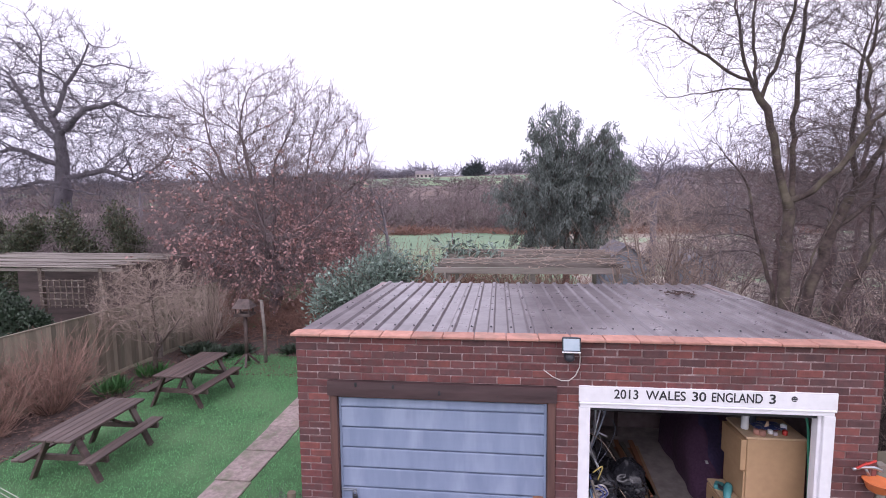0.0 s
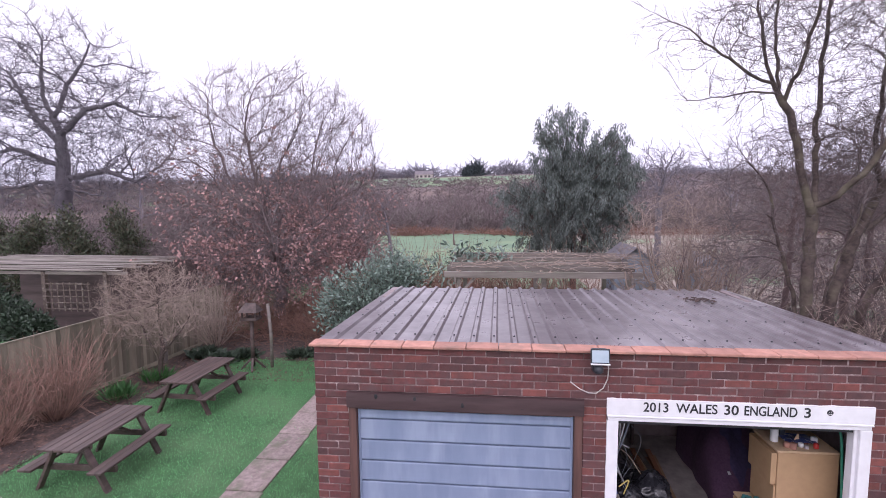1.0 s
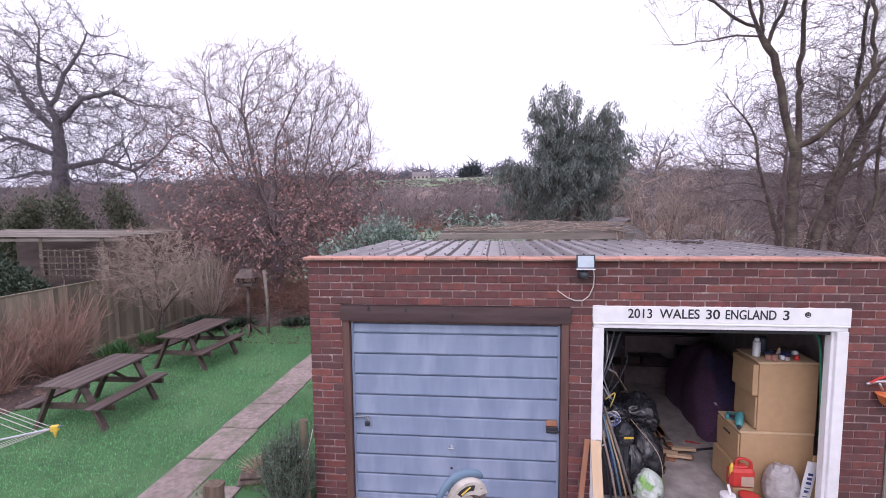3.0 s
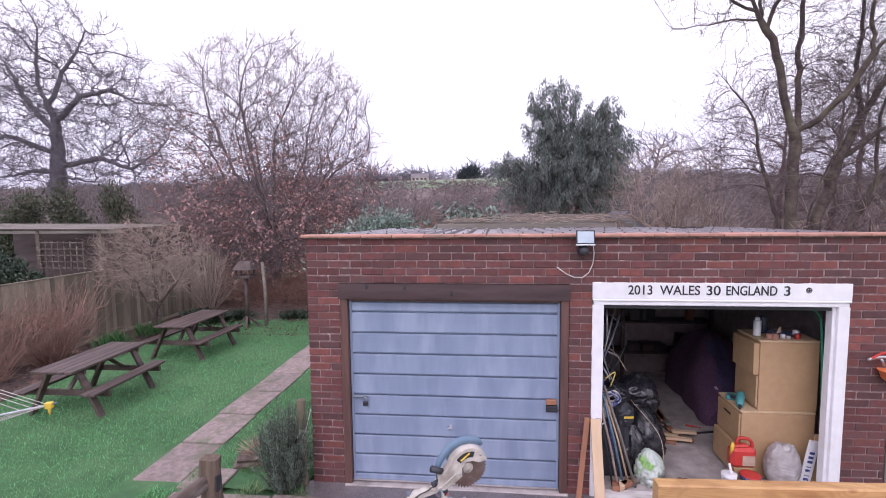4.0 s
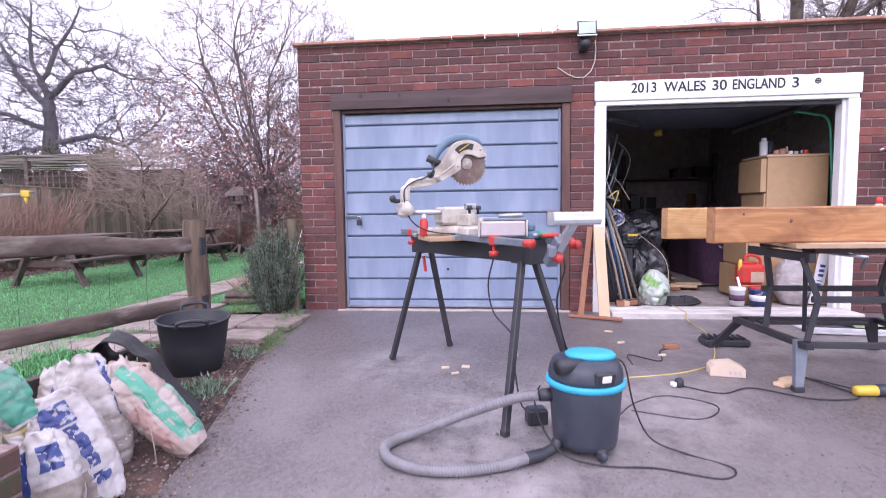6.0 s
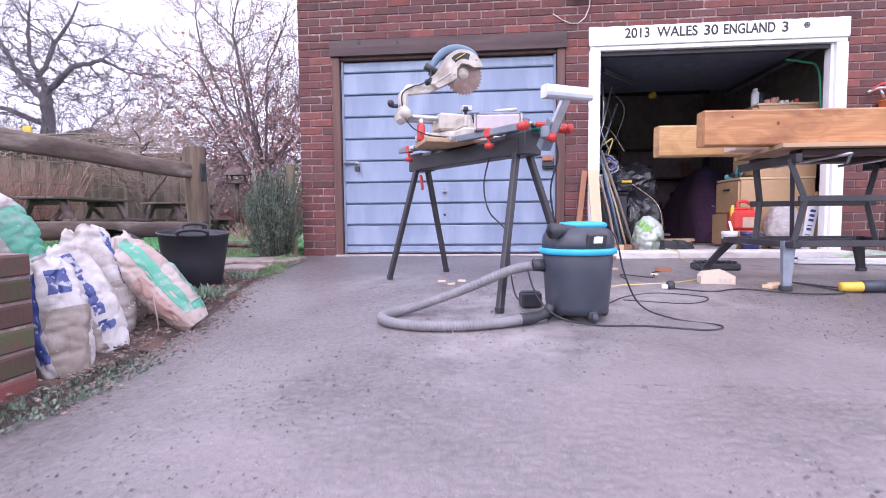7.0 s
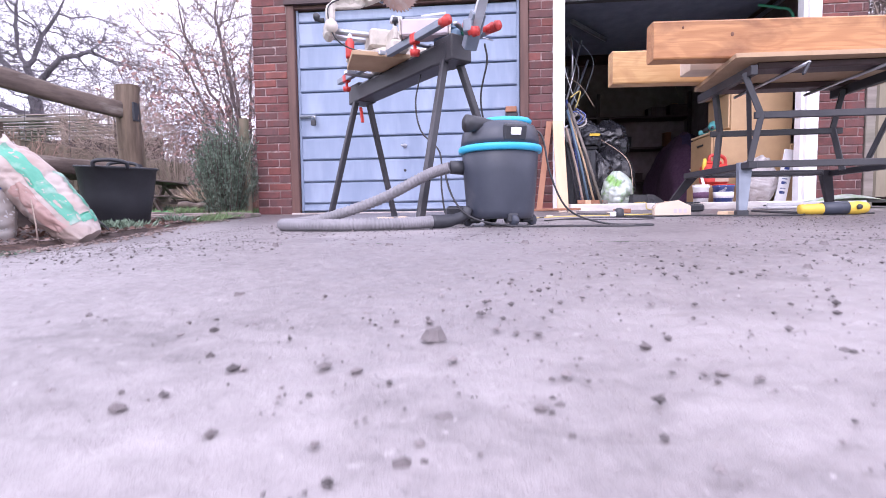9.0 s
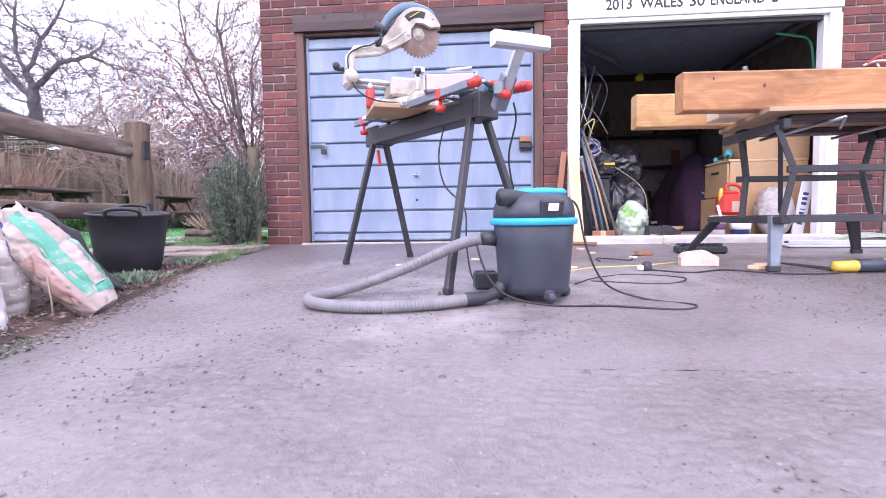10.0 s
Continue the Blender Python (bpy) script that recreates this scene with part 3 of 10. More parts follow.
def grow(rng, p, d, length, r, level, out, tips, spec):
    """Grows a limb and its side limbs into out, rows for sticks(). spec: a dict of rates."""
    steps = max(3 if level < spec["levels"] else 2, int(length / spec["step"]))
    p, d = np.array(p, float), np.array(d, float)
    d /= np.linalg.norm(d)
    kids = spec["kids"][min(level, len(spec["kids"]) - 1)]
    r_end = max(r * spec["taper"], spec["rmin"] * 0.6)
    every = [i for i in range(1, max(2, steps))]
    starts = sorted(rng.choice(every, size=min(kids, len(every)), replace=False)) if kids else []
    starts = [i for i in starts if i / steps >= spec["bare"][min(level, len(spec["bare"]) - 1)]]
    for i in range(steps):
        t0, t1 = i / steps, (i + 1) / steps
        d = d + rng.normal(size=3) * spec["wobble"] * (spec.get("trunk", 1.0) if level == 0 else 1.0) + np.array([0, 0, spec["rise"][min(level, len(spec["rise"]) - 1)]])
        d /= np.linalg.norm(d)
        q = p + d * length / steps
        ra, rb = r + (r_end - r) * t0, r + (r_end - r) * t1
        out.append((*p, *q, ra, rb))
        if level >= spec["levels"] - 1:
            tips.append((*q, *d))
        if i in starts and level < spec["levels"]:
            side = rng.normal(size=3)
            side -= d * side.dot(d)
            side /= np.linalg.norm(side)
            ang = rng.uniform(*spec["angle"])
            dd = d * math.cos(ang) + side * math.sin(ang)
            grow(rng, q, dd, length * rng.uniform(*spec["short"]) * (1 - 0.45 * t1), max(rb * spec["thin"], spec["rmin"]), level + 1, out, tips, spec)
        p = q
    if level < spec["levels"]:
        for _ in range(spec.get("fork", 2)):
            dd = d + rng.normal(size=3) * 0.45
            grow(rng, p, dd, length * rng.uniform(*spec["short"]), max(r_end * 0.85, spec["rmin"]), level + 1, out, tips, spec)


def bare_tree(name, label, category, base, height, spread, rng_seed, material, spec, stems, r, sides=5, lean=(0, 0), group=""):
    """A bare tree: trunk, limbs and twigs, grown from its stems."""
    rng = np.random.default_rng(rng_seed)
    tr, tips = [], []
    for k in range(stems):
        a = 2 * math.pi * k / max(1, stems) + rng.uniform(-0.4, 0.4)
        d = (lean[0] + spread * math.cos(a) * (stems > 1), lean[1] + spread * math.sin(a) * (stems > 1), 1.0)
        grow(rng, (0.10 * math.cos(a) * (stems > 1), 0.10 * math.sin(a) * (stems > 1), -0.1), d, height, r, 0, tr, tips, spec)
    s = np.array(tr)
    big = np.maximum(s[:, 6], s[:, 7]) > 0.022 * max(1.0, r / 0.1)
    ob = thing(name, label, category, pose(*base), group)
    place(new("trunk", sticks("trunk", s[big], material, 8 if sides > 4 else 6)), ob)
    place(new("twig_crown", sticks("twig_crown", s[~big], material, 3)), ob)
    return ob, np.array(tips)


def colonise(rng, guides, aims, step, kill, reach, momentum=0.4, rise=0.0, jitter=0.15, rounds=120):
    """Grows limbs from guide lines towards aims in space; gives places, directions and parents."""
    P, Dr, par = [], [], []
    for gl in guides:
        pts = [np.array(q, float) for q in gl]
        if P:
            k0 = int(np.argmin(np.linalg.norm(np.array(P) - pts[0], axis=1)))
        else:
            P.append(pts[0]); Dr.append(np.array([0, 0, 1.0])); par.append(-1)
            k0 = 0
        last = k0
        for a, b in zip(pts, pts[1:]):
            n = max(1, int(np.linalg.norm(b - a) / step))
            for i in range(n):
                q = a + (b - a) * (i + 1) / n + rng.normal(size=3) * step * 0.10
                d = q - P[last]
                Dr.append(d / max(1e-6, np.linalg.norm(d))); P.append(q); par.append(last)
                last = len(P) - 1
    X = np.array(aims, float)
    N = np.array(P)
    dd = np.linalg.norm(X[:, None] - N[None], axis=2)
    near, nd = dd.argmin(1), dd.min(1)
    kids = collections.Counter(par)
    for _ in range(rounds):
        live = (nd < reach) & (nd > kill)
        if not live.any():
            break
        lo = len(P)
        pulls = collections.defaultdict(lambda: np.zeros(3))
        for i in np.nonzero(live)[0]:
            k = int(near[i])
            if kids[k] < 3:
                v = X[i] - P[k]
                pulls[k] += v / np.linalg.norm(v)
        for k, v in pulls.items():
            d = v / max(1e-6, np.linalg.norm(v)) + momentum * Dr[k] + np.array([0, 0, rise]) + rng.normal(size=3) * jitter
            d /= np.linalg.norm(d)
            P.append(P[k] + d * step); Dr.append(d); par.append(k)
            kids[k] += 1
        if len(P) == lo:
            break
        N = np.array(P[lo:])
        d2 = np.linalg.norm(X[:, None] - N[None], axis=2)
        m, mi = d2.min(1), d2.argmin(1)
        b = m < nd
        nd[b], near[b] = m[b], lo + mi[b]
        keep = nd > kill
        X, nd, near = X[keep], nd[keep], near[keep]
    return np.array(P), np.array(Dr), np.array(par)


def blob(rng, n, centre, radii, shell=0.5):
    v = rng.normal(size=(n, 3))
    v /= np.linalg.norm(v, axis=1)[:, None]
    return np.array(centre) + v * (rng.random(n) ** shell)[:, None] * np.array(radii)


def crown_tree(name, label, category, base, guides, aims, seed, material, r_root, r_tip, step, kill, reach, twigs=2, twig_len=0.5, momentum=0.4, rise=0.0, jitter=0.15, droop=0.2, group="", spread=0.62, twig_material=None):
    """A bare tree whose limbs spread into the space of its crown and end in fine twigs."""
    rng = np.random.default_rng(seed)
    P, Dr, par = colonise(rng, guides, aims, step, kill, reach, momentum, rise, jitter)
    n = len(P)
    tips_below = np.zeros(n)
    has = np.zeros(n, bool)
    has[par[par >= 0]] = True
    tips_below[~has] = 1
    for i in range(n - 1, 0, -1):
        tips_below[par[i]] += tips_below[i]
    ex = math.log(max(2.0, tips_below[0])) / math.log(r_root / r_tip)
    R = r_tip * np.maximum(1, tips_below) ** (1 / ex)
    segs = []
    for i in range(1, n):
        ov = Dr[i] * min(R[i] * 0.45, step * 0.3) if R[i] > r_tip * 2.6 else 0.0
        segs.append((*(P[par[i]] - ov), *(P[i] + ov), min(R[par[i]], R[i] * 1.2), R[i]))
    fine, tips = [], []
    for i in range(1, n):
        if tips_below[i] > 9:
            continue
        for _ in range(twigs + (0 if has[i] else 1)):
            d = Dr[i] * 0.8 + rng.normal(size=3) * spread + np.array([0, 0, droop])
            L = twig_len * rng.uniform(0.4, 1.0)
            d /= np.linalg.norm(d)
            m = P[i] + d * L * 0.5 + rng.normal(size=3) * L * 0.06
            e = m + (d + rng.normal(size=3) * 0.3 + np.array([0, 0, droop * 0.5])) * L * 0.5
            rt = r_tip * 0.75
            fine += [(*P[i], *m, rt, rt * 0.7), (*m, *e, rt * 0.7, rt * 0.4)]
            f = m + (d * 0.5 + rng.normal(size=3) * 0.6) * L * 0.45
            fine.append((*m, *f, rt * 0.6, rt * 0.35))
            tips += [(*e, *d), (*f, *d)]
    s = np.array(segs)
    big = s[:, 7] > r_tip * 2.6
    ob = thing(name, label, category, pose(*base), group)
    place(new("trunk", sticks("trunk", s[big], material, 7)), ob)
    place(new("twig_crown", sticks("twig_crown", np.concatenate([s[~big], np.array(fine)]), twig_material or material, 3)), ob)
    return ob, np.array(tips)


# ---- ground ----
SLOPE = 0.032


def drive_z(y, x=3.0):
    """Height of the drive, which falls away from the garage and sinks towards its border."""
    c = min(1.0, max(0.0, 1.5 - x))
    return SLOPE * max(min(y, 0.0), -7.0) - 0.05 * c * c * (3 - 2 * c) * min(1.0, max(0.0, -y / 2.5))


def land_z(x, y):
    """Height of the land: level garden, the falling drive, a rise of hills far off."""
    dist = math.hypot(x * 0.75, y)
    z = drive_z(y, x) - 0.03
    if y > 20:
        z -= 0.6 * min(1, (y - 20) / 20)
    t = min(1.0, max(0.0, (dist - 62) / 210))
    z += 18.0 * t * t * (3 - 2 * t) * (0.85 + 0.15 * math.sin(x * 0.012 + 1.0)) * (1.0 if x < 60 else max(0.55, 1 - (x - 60) / 300))
    return z


def spaced(n, reach, near):
    u = np.linspace(-1, 1, n)
    return np.sign(u) * (near * np.abs(u) + (reach - near) * np.abs(u) ** 4)


gx, gy = spaced(110, 900, 40), spaced(130, 900, 40)
gv = np.array([(x, y, land_z(x, y)) for y in gy for x in gx])
ii, jj = np.meshgrid(np.arange(len(gx) - 1), np.arange(len(gy) - 1))
a0 = (jj * len(gx) + ii).ravel()
gq = np.stack([a0, a0 + 1, a0 + 1 + len(gx), a0 + len(gx)], 1)
gm = fast_mesh("ground", gv, gq, FIELD, True)
gm.materials.append(WINTERWOOD)
gm.materials.append(TURF)
gm.materials.append(DEADGRASS)
for f in gm.polygons:
    c = f.center
    near_field = -16 < c.x < 5.5 and 12 < c.y < 60
    hill_field = 176 < c.y < 226 and abs(c.x + 5) < 60 or (110 < c.y < 150 and -140 < c.x < -60)
    if c.y > 9.5 and not (near_field or hill_field):
        f.material_index = 3 if 5.5 < c.x < 60 and c.y < 60 else 1
    if c.y < 14 and abs(c.x) < 60:
        f.material_index = 2
ground = new("ground", gm)
tagged(ground, "rough winter pasture rising to low hills", "ground", kind="structure")

# the drive: a worn sheet with fine relief, bounded by the planted border
DRIVE_EDGE = [(-0.16, 0.03), (-0.11, -0.2), (0.14, -1.22), (0.37, -2.17), (0.48, -2.68), (0.57, -3.23), (0.60, -3.55), (0.66, -9.0)]


def edge_x(y):
    for (xa, ya), (xb, yb) in zip(DRIVE_EDGE, DRIVE_EDGE[1:]):
        if yb <= y <= ya:
            return xa + (xb - xa) * (ya - y) / (ya - yb)
    return DRIVE_EDGE[-1][0] if y < 0 else DRIVE_EDGE[0][0]


def drive_grid(x_of, xs, ys, rough):
    rows = []
    for y in ys:
        row = []
        for u in xs:
            x = x_of(u, y)
            h = noise.noise(Vector((x * 60, y * 60, 0))) * rough + noise.noise(Vector((x * 9, y * 9, 3))) * rough * 0.7 + noise.noise(Vector((x * 1.3, y * 1.3, 7))) * 0.006
            row.append((x, y, drive_z(y, x) + h))
        rows.append(row)
    return rows


dm = Mesh()
xs_a = list(np.linspace(0, 1, 90))
dm.ribbon(drive_grid(lambda u, y: edge_x(y) + (6.2 - edge_x(y)) * u, xs_a, [0.03] + list(np.linspace(-0.05, -3.4, 70)), 0.0018)[::-1])
dm.ribbon(drive_grid(lambda u, y: edge_x(y) + (1.0 - edge_x(y)) * u, list(np.linspace(0, 1, 14)), list(np.linspace(-3.4, -4.9, 50)), 0.002)[::-1])
dm.ribbon(drive_grid(lambda u, y: 1.0 + 2.9 * u, list(np.linspace(0, 1, 290)), list(np.linspace(-3.4, -4.9, 200)), 0.0038)[::-1])
dm.ribbon(drive_grid(lambda u, y: 3.9 + 2.3 * u, list(np.linspace(0, 1, 40)), list(np.linspace(-3.4, -4.9, 50)), 0.002)[::-1])
dm.ribbon(drive_grid(lambda u, y: edge_x(y) + (6.2 - edge_x(y)) * u, list(np.linspace(0, 1, 30)), list(np.linspace(-4.9, -9.0, 30)), 0.001)[::-1])
drive = new("road", dm.data("road", TARMAC))
tagged(drive, "worn grey tarmac and concrete drive strewn with grit", "drive", kind="structure")

# grit and small stones pressed into the drive
rng = np.random.default_rng(11)


def pebbles(name, xy, size, zfun, material, seed, flat=0.55):
    """Small uneven stones of eight corners."""
    g = np.random.default_rng(seed)
    n = len(xy)
    oct_v = np.array([(1, 0, 0), (0.4, 0.9, 0), (-0.8, 0.6, 0), (-0.9, -0.5, 0), (0.3, -1, 0), (0, 0, 1), (0, 0, -1)], float)
    f = np.array([(i, (i + 1) % 5, 5) for i in range(5)] + [((i + 1) % 5, i, 6) for i in range(5)])
    v = oct_v[None] * (0.7 + 0.6 * g.random((n, 7, 1))) * np.asarray(size).reshape(-1, 1, 1)
    v[:, :, 2] *= flat
    an = g.random(n) * 6.28
    c, s = np.cos(an)[:, None], np.sin(an)[:, None]
    x, y = v[:, :, 0] * c - v[:, :, 1] * s, v[:, :, 0] * s + v[:, :, 1] * c
    z = np.array([zfun(p[0], p[1]) for p in xy])[:, None]
    v = np.stack([x + xy[:, :1], y + xy[:, 1:], v[:, :, 2] + z], 2).reshape(-1, 3)
    q = (f[None] + (np.arange(n) * 7)[:, None, None]).reshape(-1, 3)
    return new(name, fast_mesh(name, v, q, material, False))


near_xy = np.stack([rng.uniform(0.75, 4.5, 17000), -4.75 + 3.0 * rng.random(17000) ** 1.15], 1)
grit = pebbles("drive_grit", near_xy, 0.0011 + 0.0038 * rng.random(17000) ** 3.5, lambda x, y: drive_z(y, x) + 0.0008, STONE, 12)
tagged(grit, "dark grit and stone chips lying on the drive", "grit", kind="stuff")
for i in range(40):
    x, y, sz = rng.uniform(1.2, 3.6), rng.uniform(-4.3, -2.4), 0.004 + 0.008 * rng.random() ** 2
    pm = Mesh()
    ring = [(sz * rng.uniform(0.7, 1.3) * math.cos(a), sz * rng.uniform(0.6, 1.1) * math.sin(a)) for a in np.linspace(0, 6.28, 7)[:-1]]
    pm.add([(px, py, 0) for px, py in ring] + [(px * 0.6, py * 0.6, sz * rng.uniform(0.5, 0.9)) for px, py in ring],
           [(j, (j + 1) % 6, 6 + (j + 1) % 6, 6 + j) for j in range(6)] + [tuple(range(6, 12))])
    thing("pebble", "small dark stone lying on the drive", "stone", pose(x, y, drive_z(y, x)), "stones on the drive", pm, STONE)

# soil bed along the fence and the planted border beside the drive
sm = Mesh()


def patch(mesh, corners, n, m, h, seed):
    """A bumpy four-cornered sheet; h: height noise."""
    c = [Vector(p) for p in corners]
    rows = []
    for i in range(n + 1):
        row = []
        for j in range(m + 1):
            u, w = j / m, i / n
            p = c[0] * (1 - u) * (1 - w) + c[1] * u * (1 - w) + c[2] * u * w + c[3] * (1 - u) * w
            row.append((p.x, p.y, p.z + h * noise.noise(Vector((p.x * 3 + seed, p.y * 3, 0))) + 0.4 * h * noise.noise(Vector((p.x * 14, p.y * 14, seed)))))
        rows.append(row)
    mesh.ribbon(rows)
    return mesh


bed = patch(Mesh(), [(-7.2, 0.2, 0.05), (-5.45, 0.2, 0.02), (-5.1, 9.4, 0.02), (-6.4, 9.4, 0.05)], 60, 16, 0.05, 3)
tagged(new("soil_bed", bed.data("soil_bed", SOIL)), "dark soil bed covered in dead leaves", "flower bed", kind="structure")
bed2 = patch(Mesh(), [(-5.1, 6.9, 0.03), (0.2, 6.6, 0.03), (0.2, 16, 0.0), (-6.4, 16, 0.0)], 40, 30, 0.05, 5)
tagged(new("soil_bed", bed2.data("soil_bed", SOIL)), "dark leaf litter under the trees", "flower bed", kind="structure")
yard = patch(Mesh(), [(5.6, -1.0, 0.02), (12, -1.0, 0.02), (12, 14, 0.0), (5.6, 14, 0.0)], 30, 20, 0.05, 6)
tagged(new("soil_bed", yard.data("soil_bed", SOIL)), "leaf litter and scrub beside the garage wall", "flower bed", kind="structure")
rows = []
for y in np.linspace(-1.12, -3.75, 60):
    z = drive_z(y, 0.2)
    left = -0.62 - 0.235 * max(0.0, -1.25 - y) + 0.30 * min(1, max(0, (-0.95 - y) * 3))
    right = edge_x(y) + 0.05
    rows.append([(left + (right - left) * u, y + 0.03 * noise.noise(Vector((u * 4, y * 3, 2))), z + 0.012 - 0.03 * u ** 6 + 0.02 * math.sin(math.pi * u) + 0.012 * noise.noise(Vector((u * 9, y * 7, 4)))) for u in np.linspace(0, 1, 16)])
bd = Mesh().ribbon(rows[::-1])
tagged(new("gravel_border", bd.data("gravel_border", SOIL)), "gravelly soil border between drive and fence", "border", kind="structure")
gxy = []
while len(gxy) < 5200:
    y = rng.uniform(-3.6, -0.9)
    l, r = -0.40 - 0.235 * max(0.0, -1.25 - y), edge_x(y)
    u = rng.random()
    gxy.append((r + rng.normal(0.02, 0.07) if rng.random() < 0.33 else l + (r + 0.06 - l) * u, y))
gxy = np.array(gxy)
tagged(pebbles("gravel", gxy, np.where(gxy[:, 0] > 0.2, 0.75, 1.0) * (0.003 + 0.011 * rng.random(5200) ** 2), lambda x, y: drive_z(y, x) + (0.026 if x < edge_x(y) - 0.02 else 0.003), GRAVEL, 13), "brown gravel and fallen leaves in the border", "gravel", kind="stuff")

# lawn: turf and blades
lawn = patch(Mesh(), [(-5.5, -4.5, -0.19), (-1.0, -4.5, -0.19), (-1.0, -0.2, 0.012), (-5.5, -0.2, 0.012)], 30, 24, 0.015, 8)
patch(lawn, [(-5.5, -0.2, 0.012), (-0.05, -0.2, 0.012), (-0.05, 7.2, 0.02), (-5.15, 7.2, 0.02)], 40, 40, 0.015, 8)
tagged(new("lawn", lawn.data("lawn", TURF)), "short damp green lawn", "lawn", kind="structure")


def blades(name, count, spots, hgt, seed, material, wide=0.05, lean=0.5):
    g = np.random.default_rng(seed)
    at = np.array([spots(g) for _ in range(count)])
    d = np.stack([g.normal(0, lean, count), g.normal(0, lean, count), np.ones(count)], 1)
    return new(name, leaves(name, at, d, hgt * (0.5 + g.random(count)), wide, material, g, 0.1))


def turf_z(x, y):
    """Height of the turf: the lawn's sheet, or the bare ground beside it."""
    if y > -0.2:
        return 0.012
    return max(land_z(x, y), 0.012 + (y + 0.2) * 0.047) if x < -1.0 else land_z(x, y)


def lawn_spot(g):
    while True:
        y = -3.2 + 10.2 * g.random() ** 1.25
        x = g.uniform(-5.45, -0.1)
        if -1.95 < x < -1.36 and y > -1.1:
            if g.random() > 0.03:
                continue
        if x > -1.36 and y < -0.25:
            continue
        if y < -0.25 and x > -0.75 + 0.235 * (y + 1.25):
            continue
        if x > -0.9 and y < 0.25:
            continue
        return x, y, turf_z(x, y) + 0.008


gb = blades("grass", 110000, lawn_spot, 0.036, 21, BLADE, 0.055, 0.6)
tagged(gb, "short green lawn grass blades", "grass", kind="stuff")


PAVERS = [(-1.12, -0.08, 0.46, 0.40), (-1.10, -0.62, 0.50, 0.62), (-0.58, -0.60, 0.50, 0.62), (-0.08, -0.52, 0.46, 0.50), (-1.64, -1.45, 0.56, 0.8), (-1.10, -1.20, 0.5, 0.5), (-0.62, -1.05, 0.4, 0.25), (-1.70, -2.3, 0.5, 0.8), (-0.16, -0.95, 0.46, 0.32)]


def verge_spot(g):
    while True:
        y = g.uniform(-3.6, -0.3)
        x = -0.60 - 0.32 * max(0.0, -1.3 - y) - 1.0 * g.random() ** 0.9
        if any(abs(x - a) < c / 2 and abs(y - b) < d / 2 for a, b, c, d in PAVERS):
            continue
        return (x, y, turf_z(x, y) + 0.008)


tagged(blades("grass", 14000, verge_spot, 0.05, 22, BLADE, 0.05, 0.6), "short grass between the rail fence and the lawn", "grass", kind="stuff")

# slab path and paving by the drive: slabs with open joints
path = new("path")
tagged(path, "worn concrete slab path beside the lawn", "path", kind="structure")
slab_a = Mesh().box(-0.27, 0.27, -0.40, 0.40, -0.05, 0.0, 0.008).data("slab", SLAB)
y = -1.0
for i in range(12):
    ob = place(new("slab", slab_a), path, pose(-1.64 + rng.uniform(-0.012, 0.012), y + 0.41, 0.036 + (drive_z(y, -1.6) if y < 0 else 0), rng.uniform(-0.6, 0.6), rng.uniform(-0.6, 0.6), rng.uniform(-1, 1)))
    y += 0.825
paving = new("pavement")
tagged(paving, "mossy square paving slabs between drive and lawn", "paving", kind="structure")
for i, (px, py, sx, sy) in enumerate(PAVERS):
    sl = Mesh().box(-sx / 2, sx / 2, -sy / 2, sy / 2, -0.05, 0, 0.008)
    place(new("slab", sl.data("slab", SLAB)), paving, pose(px, py, 0.042 + drive_z(py, px), rng.uniform(-0.5, 0.5), rng.uniform(-0.5, 0.5), rng.uniform(-1, 1)))

# ---- the garage ----
GW, GH, GD = 5.44, 2.55, 3.75
L_OPEN, R_OPEN = (0.335, 2.585, 0.0, 2.10), (2.80, 5.065, 0.0, 2.12)

wall = Mesh()
for x0, x1, z0, z1 in ((0, L_OPEN[0], -0.2, GH), (L_OPEN[1], R_OPEN[0], -0.2, GH), (R_OPEN[1], GW, -0.2, GH), (L_OPEN[0], L_OPEN[1], L_OPEN[3], GH), (R_OPEN[0], R_OPEN[1], R_OPEN[3], GH)):
    wall.box(x0 + 0.004, x1 - 0.004 if x1 == GW else x1, 0.006, 0.11, z0, z1)
wall_front = new("wall_front", wall.data("wall_front", MORTAR))
tagged(wall_front, "red brick garage front with pale mortar", "wall", kind="structure")
side = Mesh().box(0.0, 0.105, 0.11, GD, -0.2, 2.46).box(GW - 0.105, GW, 0.11, GD, -0.2, 2.46)
tagged(new("wall_side", side.data("wall_side", DARKWALL)), "unlit brick side walls of the garage", "wall", kind="structure")
tagged(new("wall_back", Mesh().box(0.105, GW - 0.105, GD - 0.11, GD, -0.2, 2.40).data("wall_back", DARKWALL)), "unlit brick back wall of the garage", "wall", kind="structure")
tagged(new("wall_middle", Mesh().box(2.62, 2.72, 0.11, GD - 0.11, -0.1, 2.38).data("wall_middle", DARKWALL)), "unlit brick wall between the two garages", "wall", kind="structure")
floor = patch(Mesh(), [(0.1, 0.02, 0.03), (GW - 0.1, 0.02, 0.03), (GW - 0.1, GD - 0.1, 0.03), (0.1, GD - 0.1, 0.03)], 20, 20, 0.006, 9)
tagged(new("floor", floor.data("floor", CONC)), "dusty stained concrete garage floor", "floor", kind="structure")
# front apron of the slab under the doors
tagged(new("kerb", Mesh().box(0.34, 2.59, -0.035, 0.11, -0.1, 0.012, 0.006).data("kerb", CONC)), "worn concrete strip under the closed door", "kerb", kind="structure")

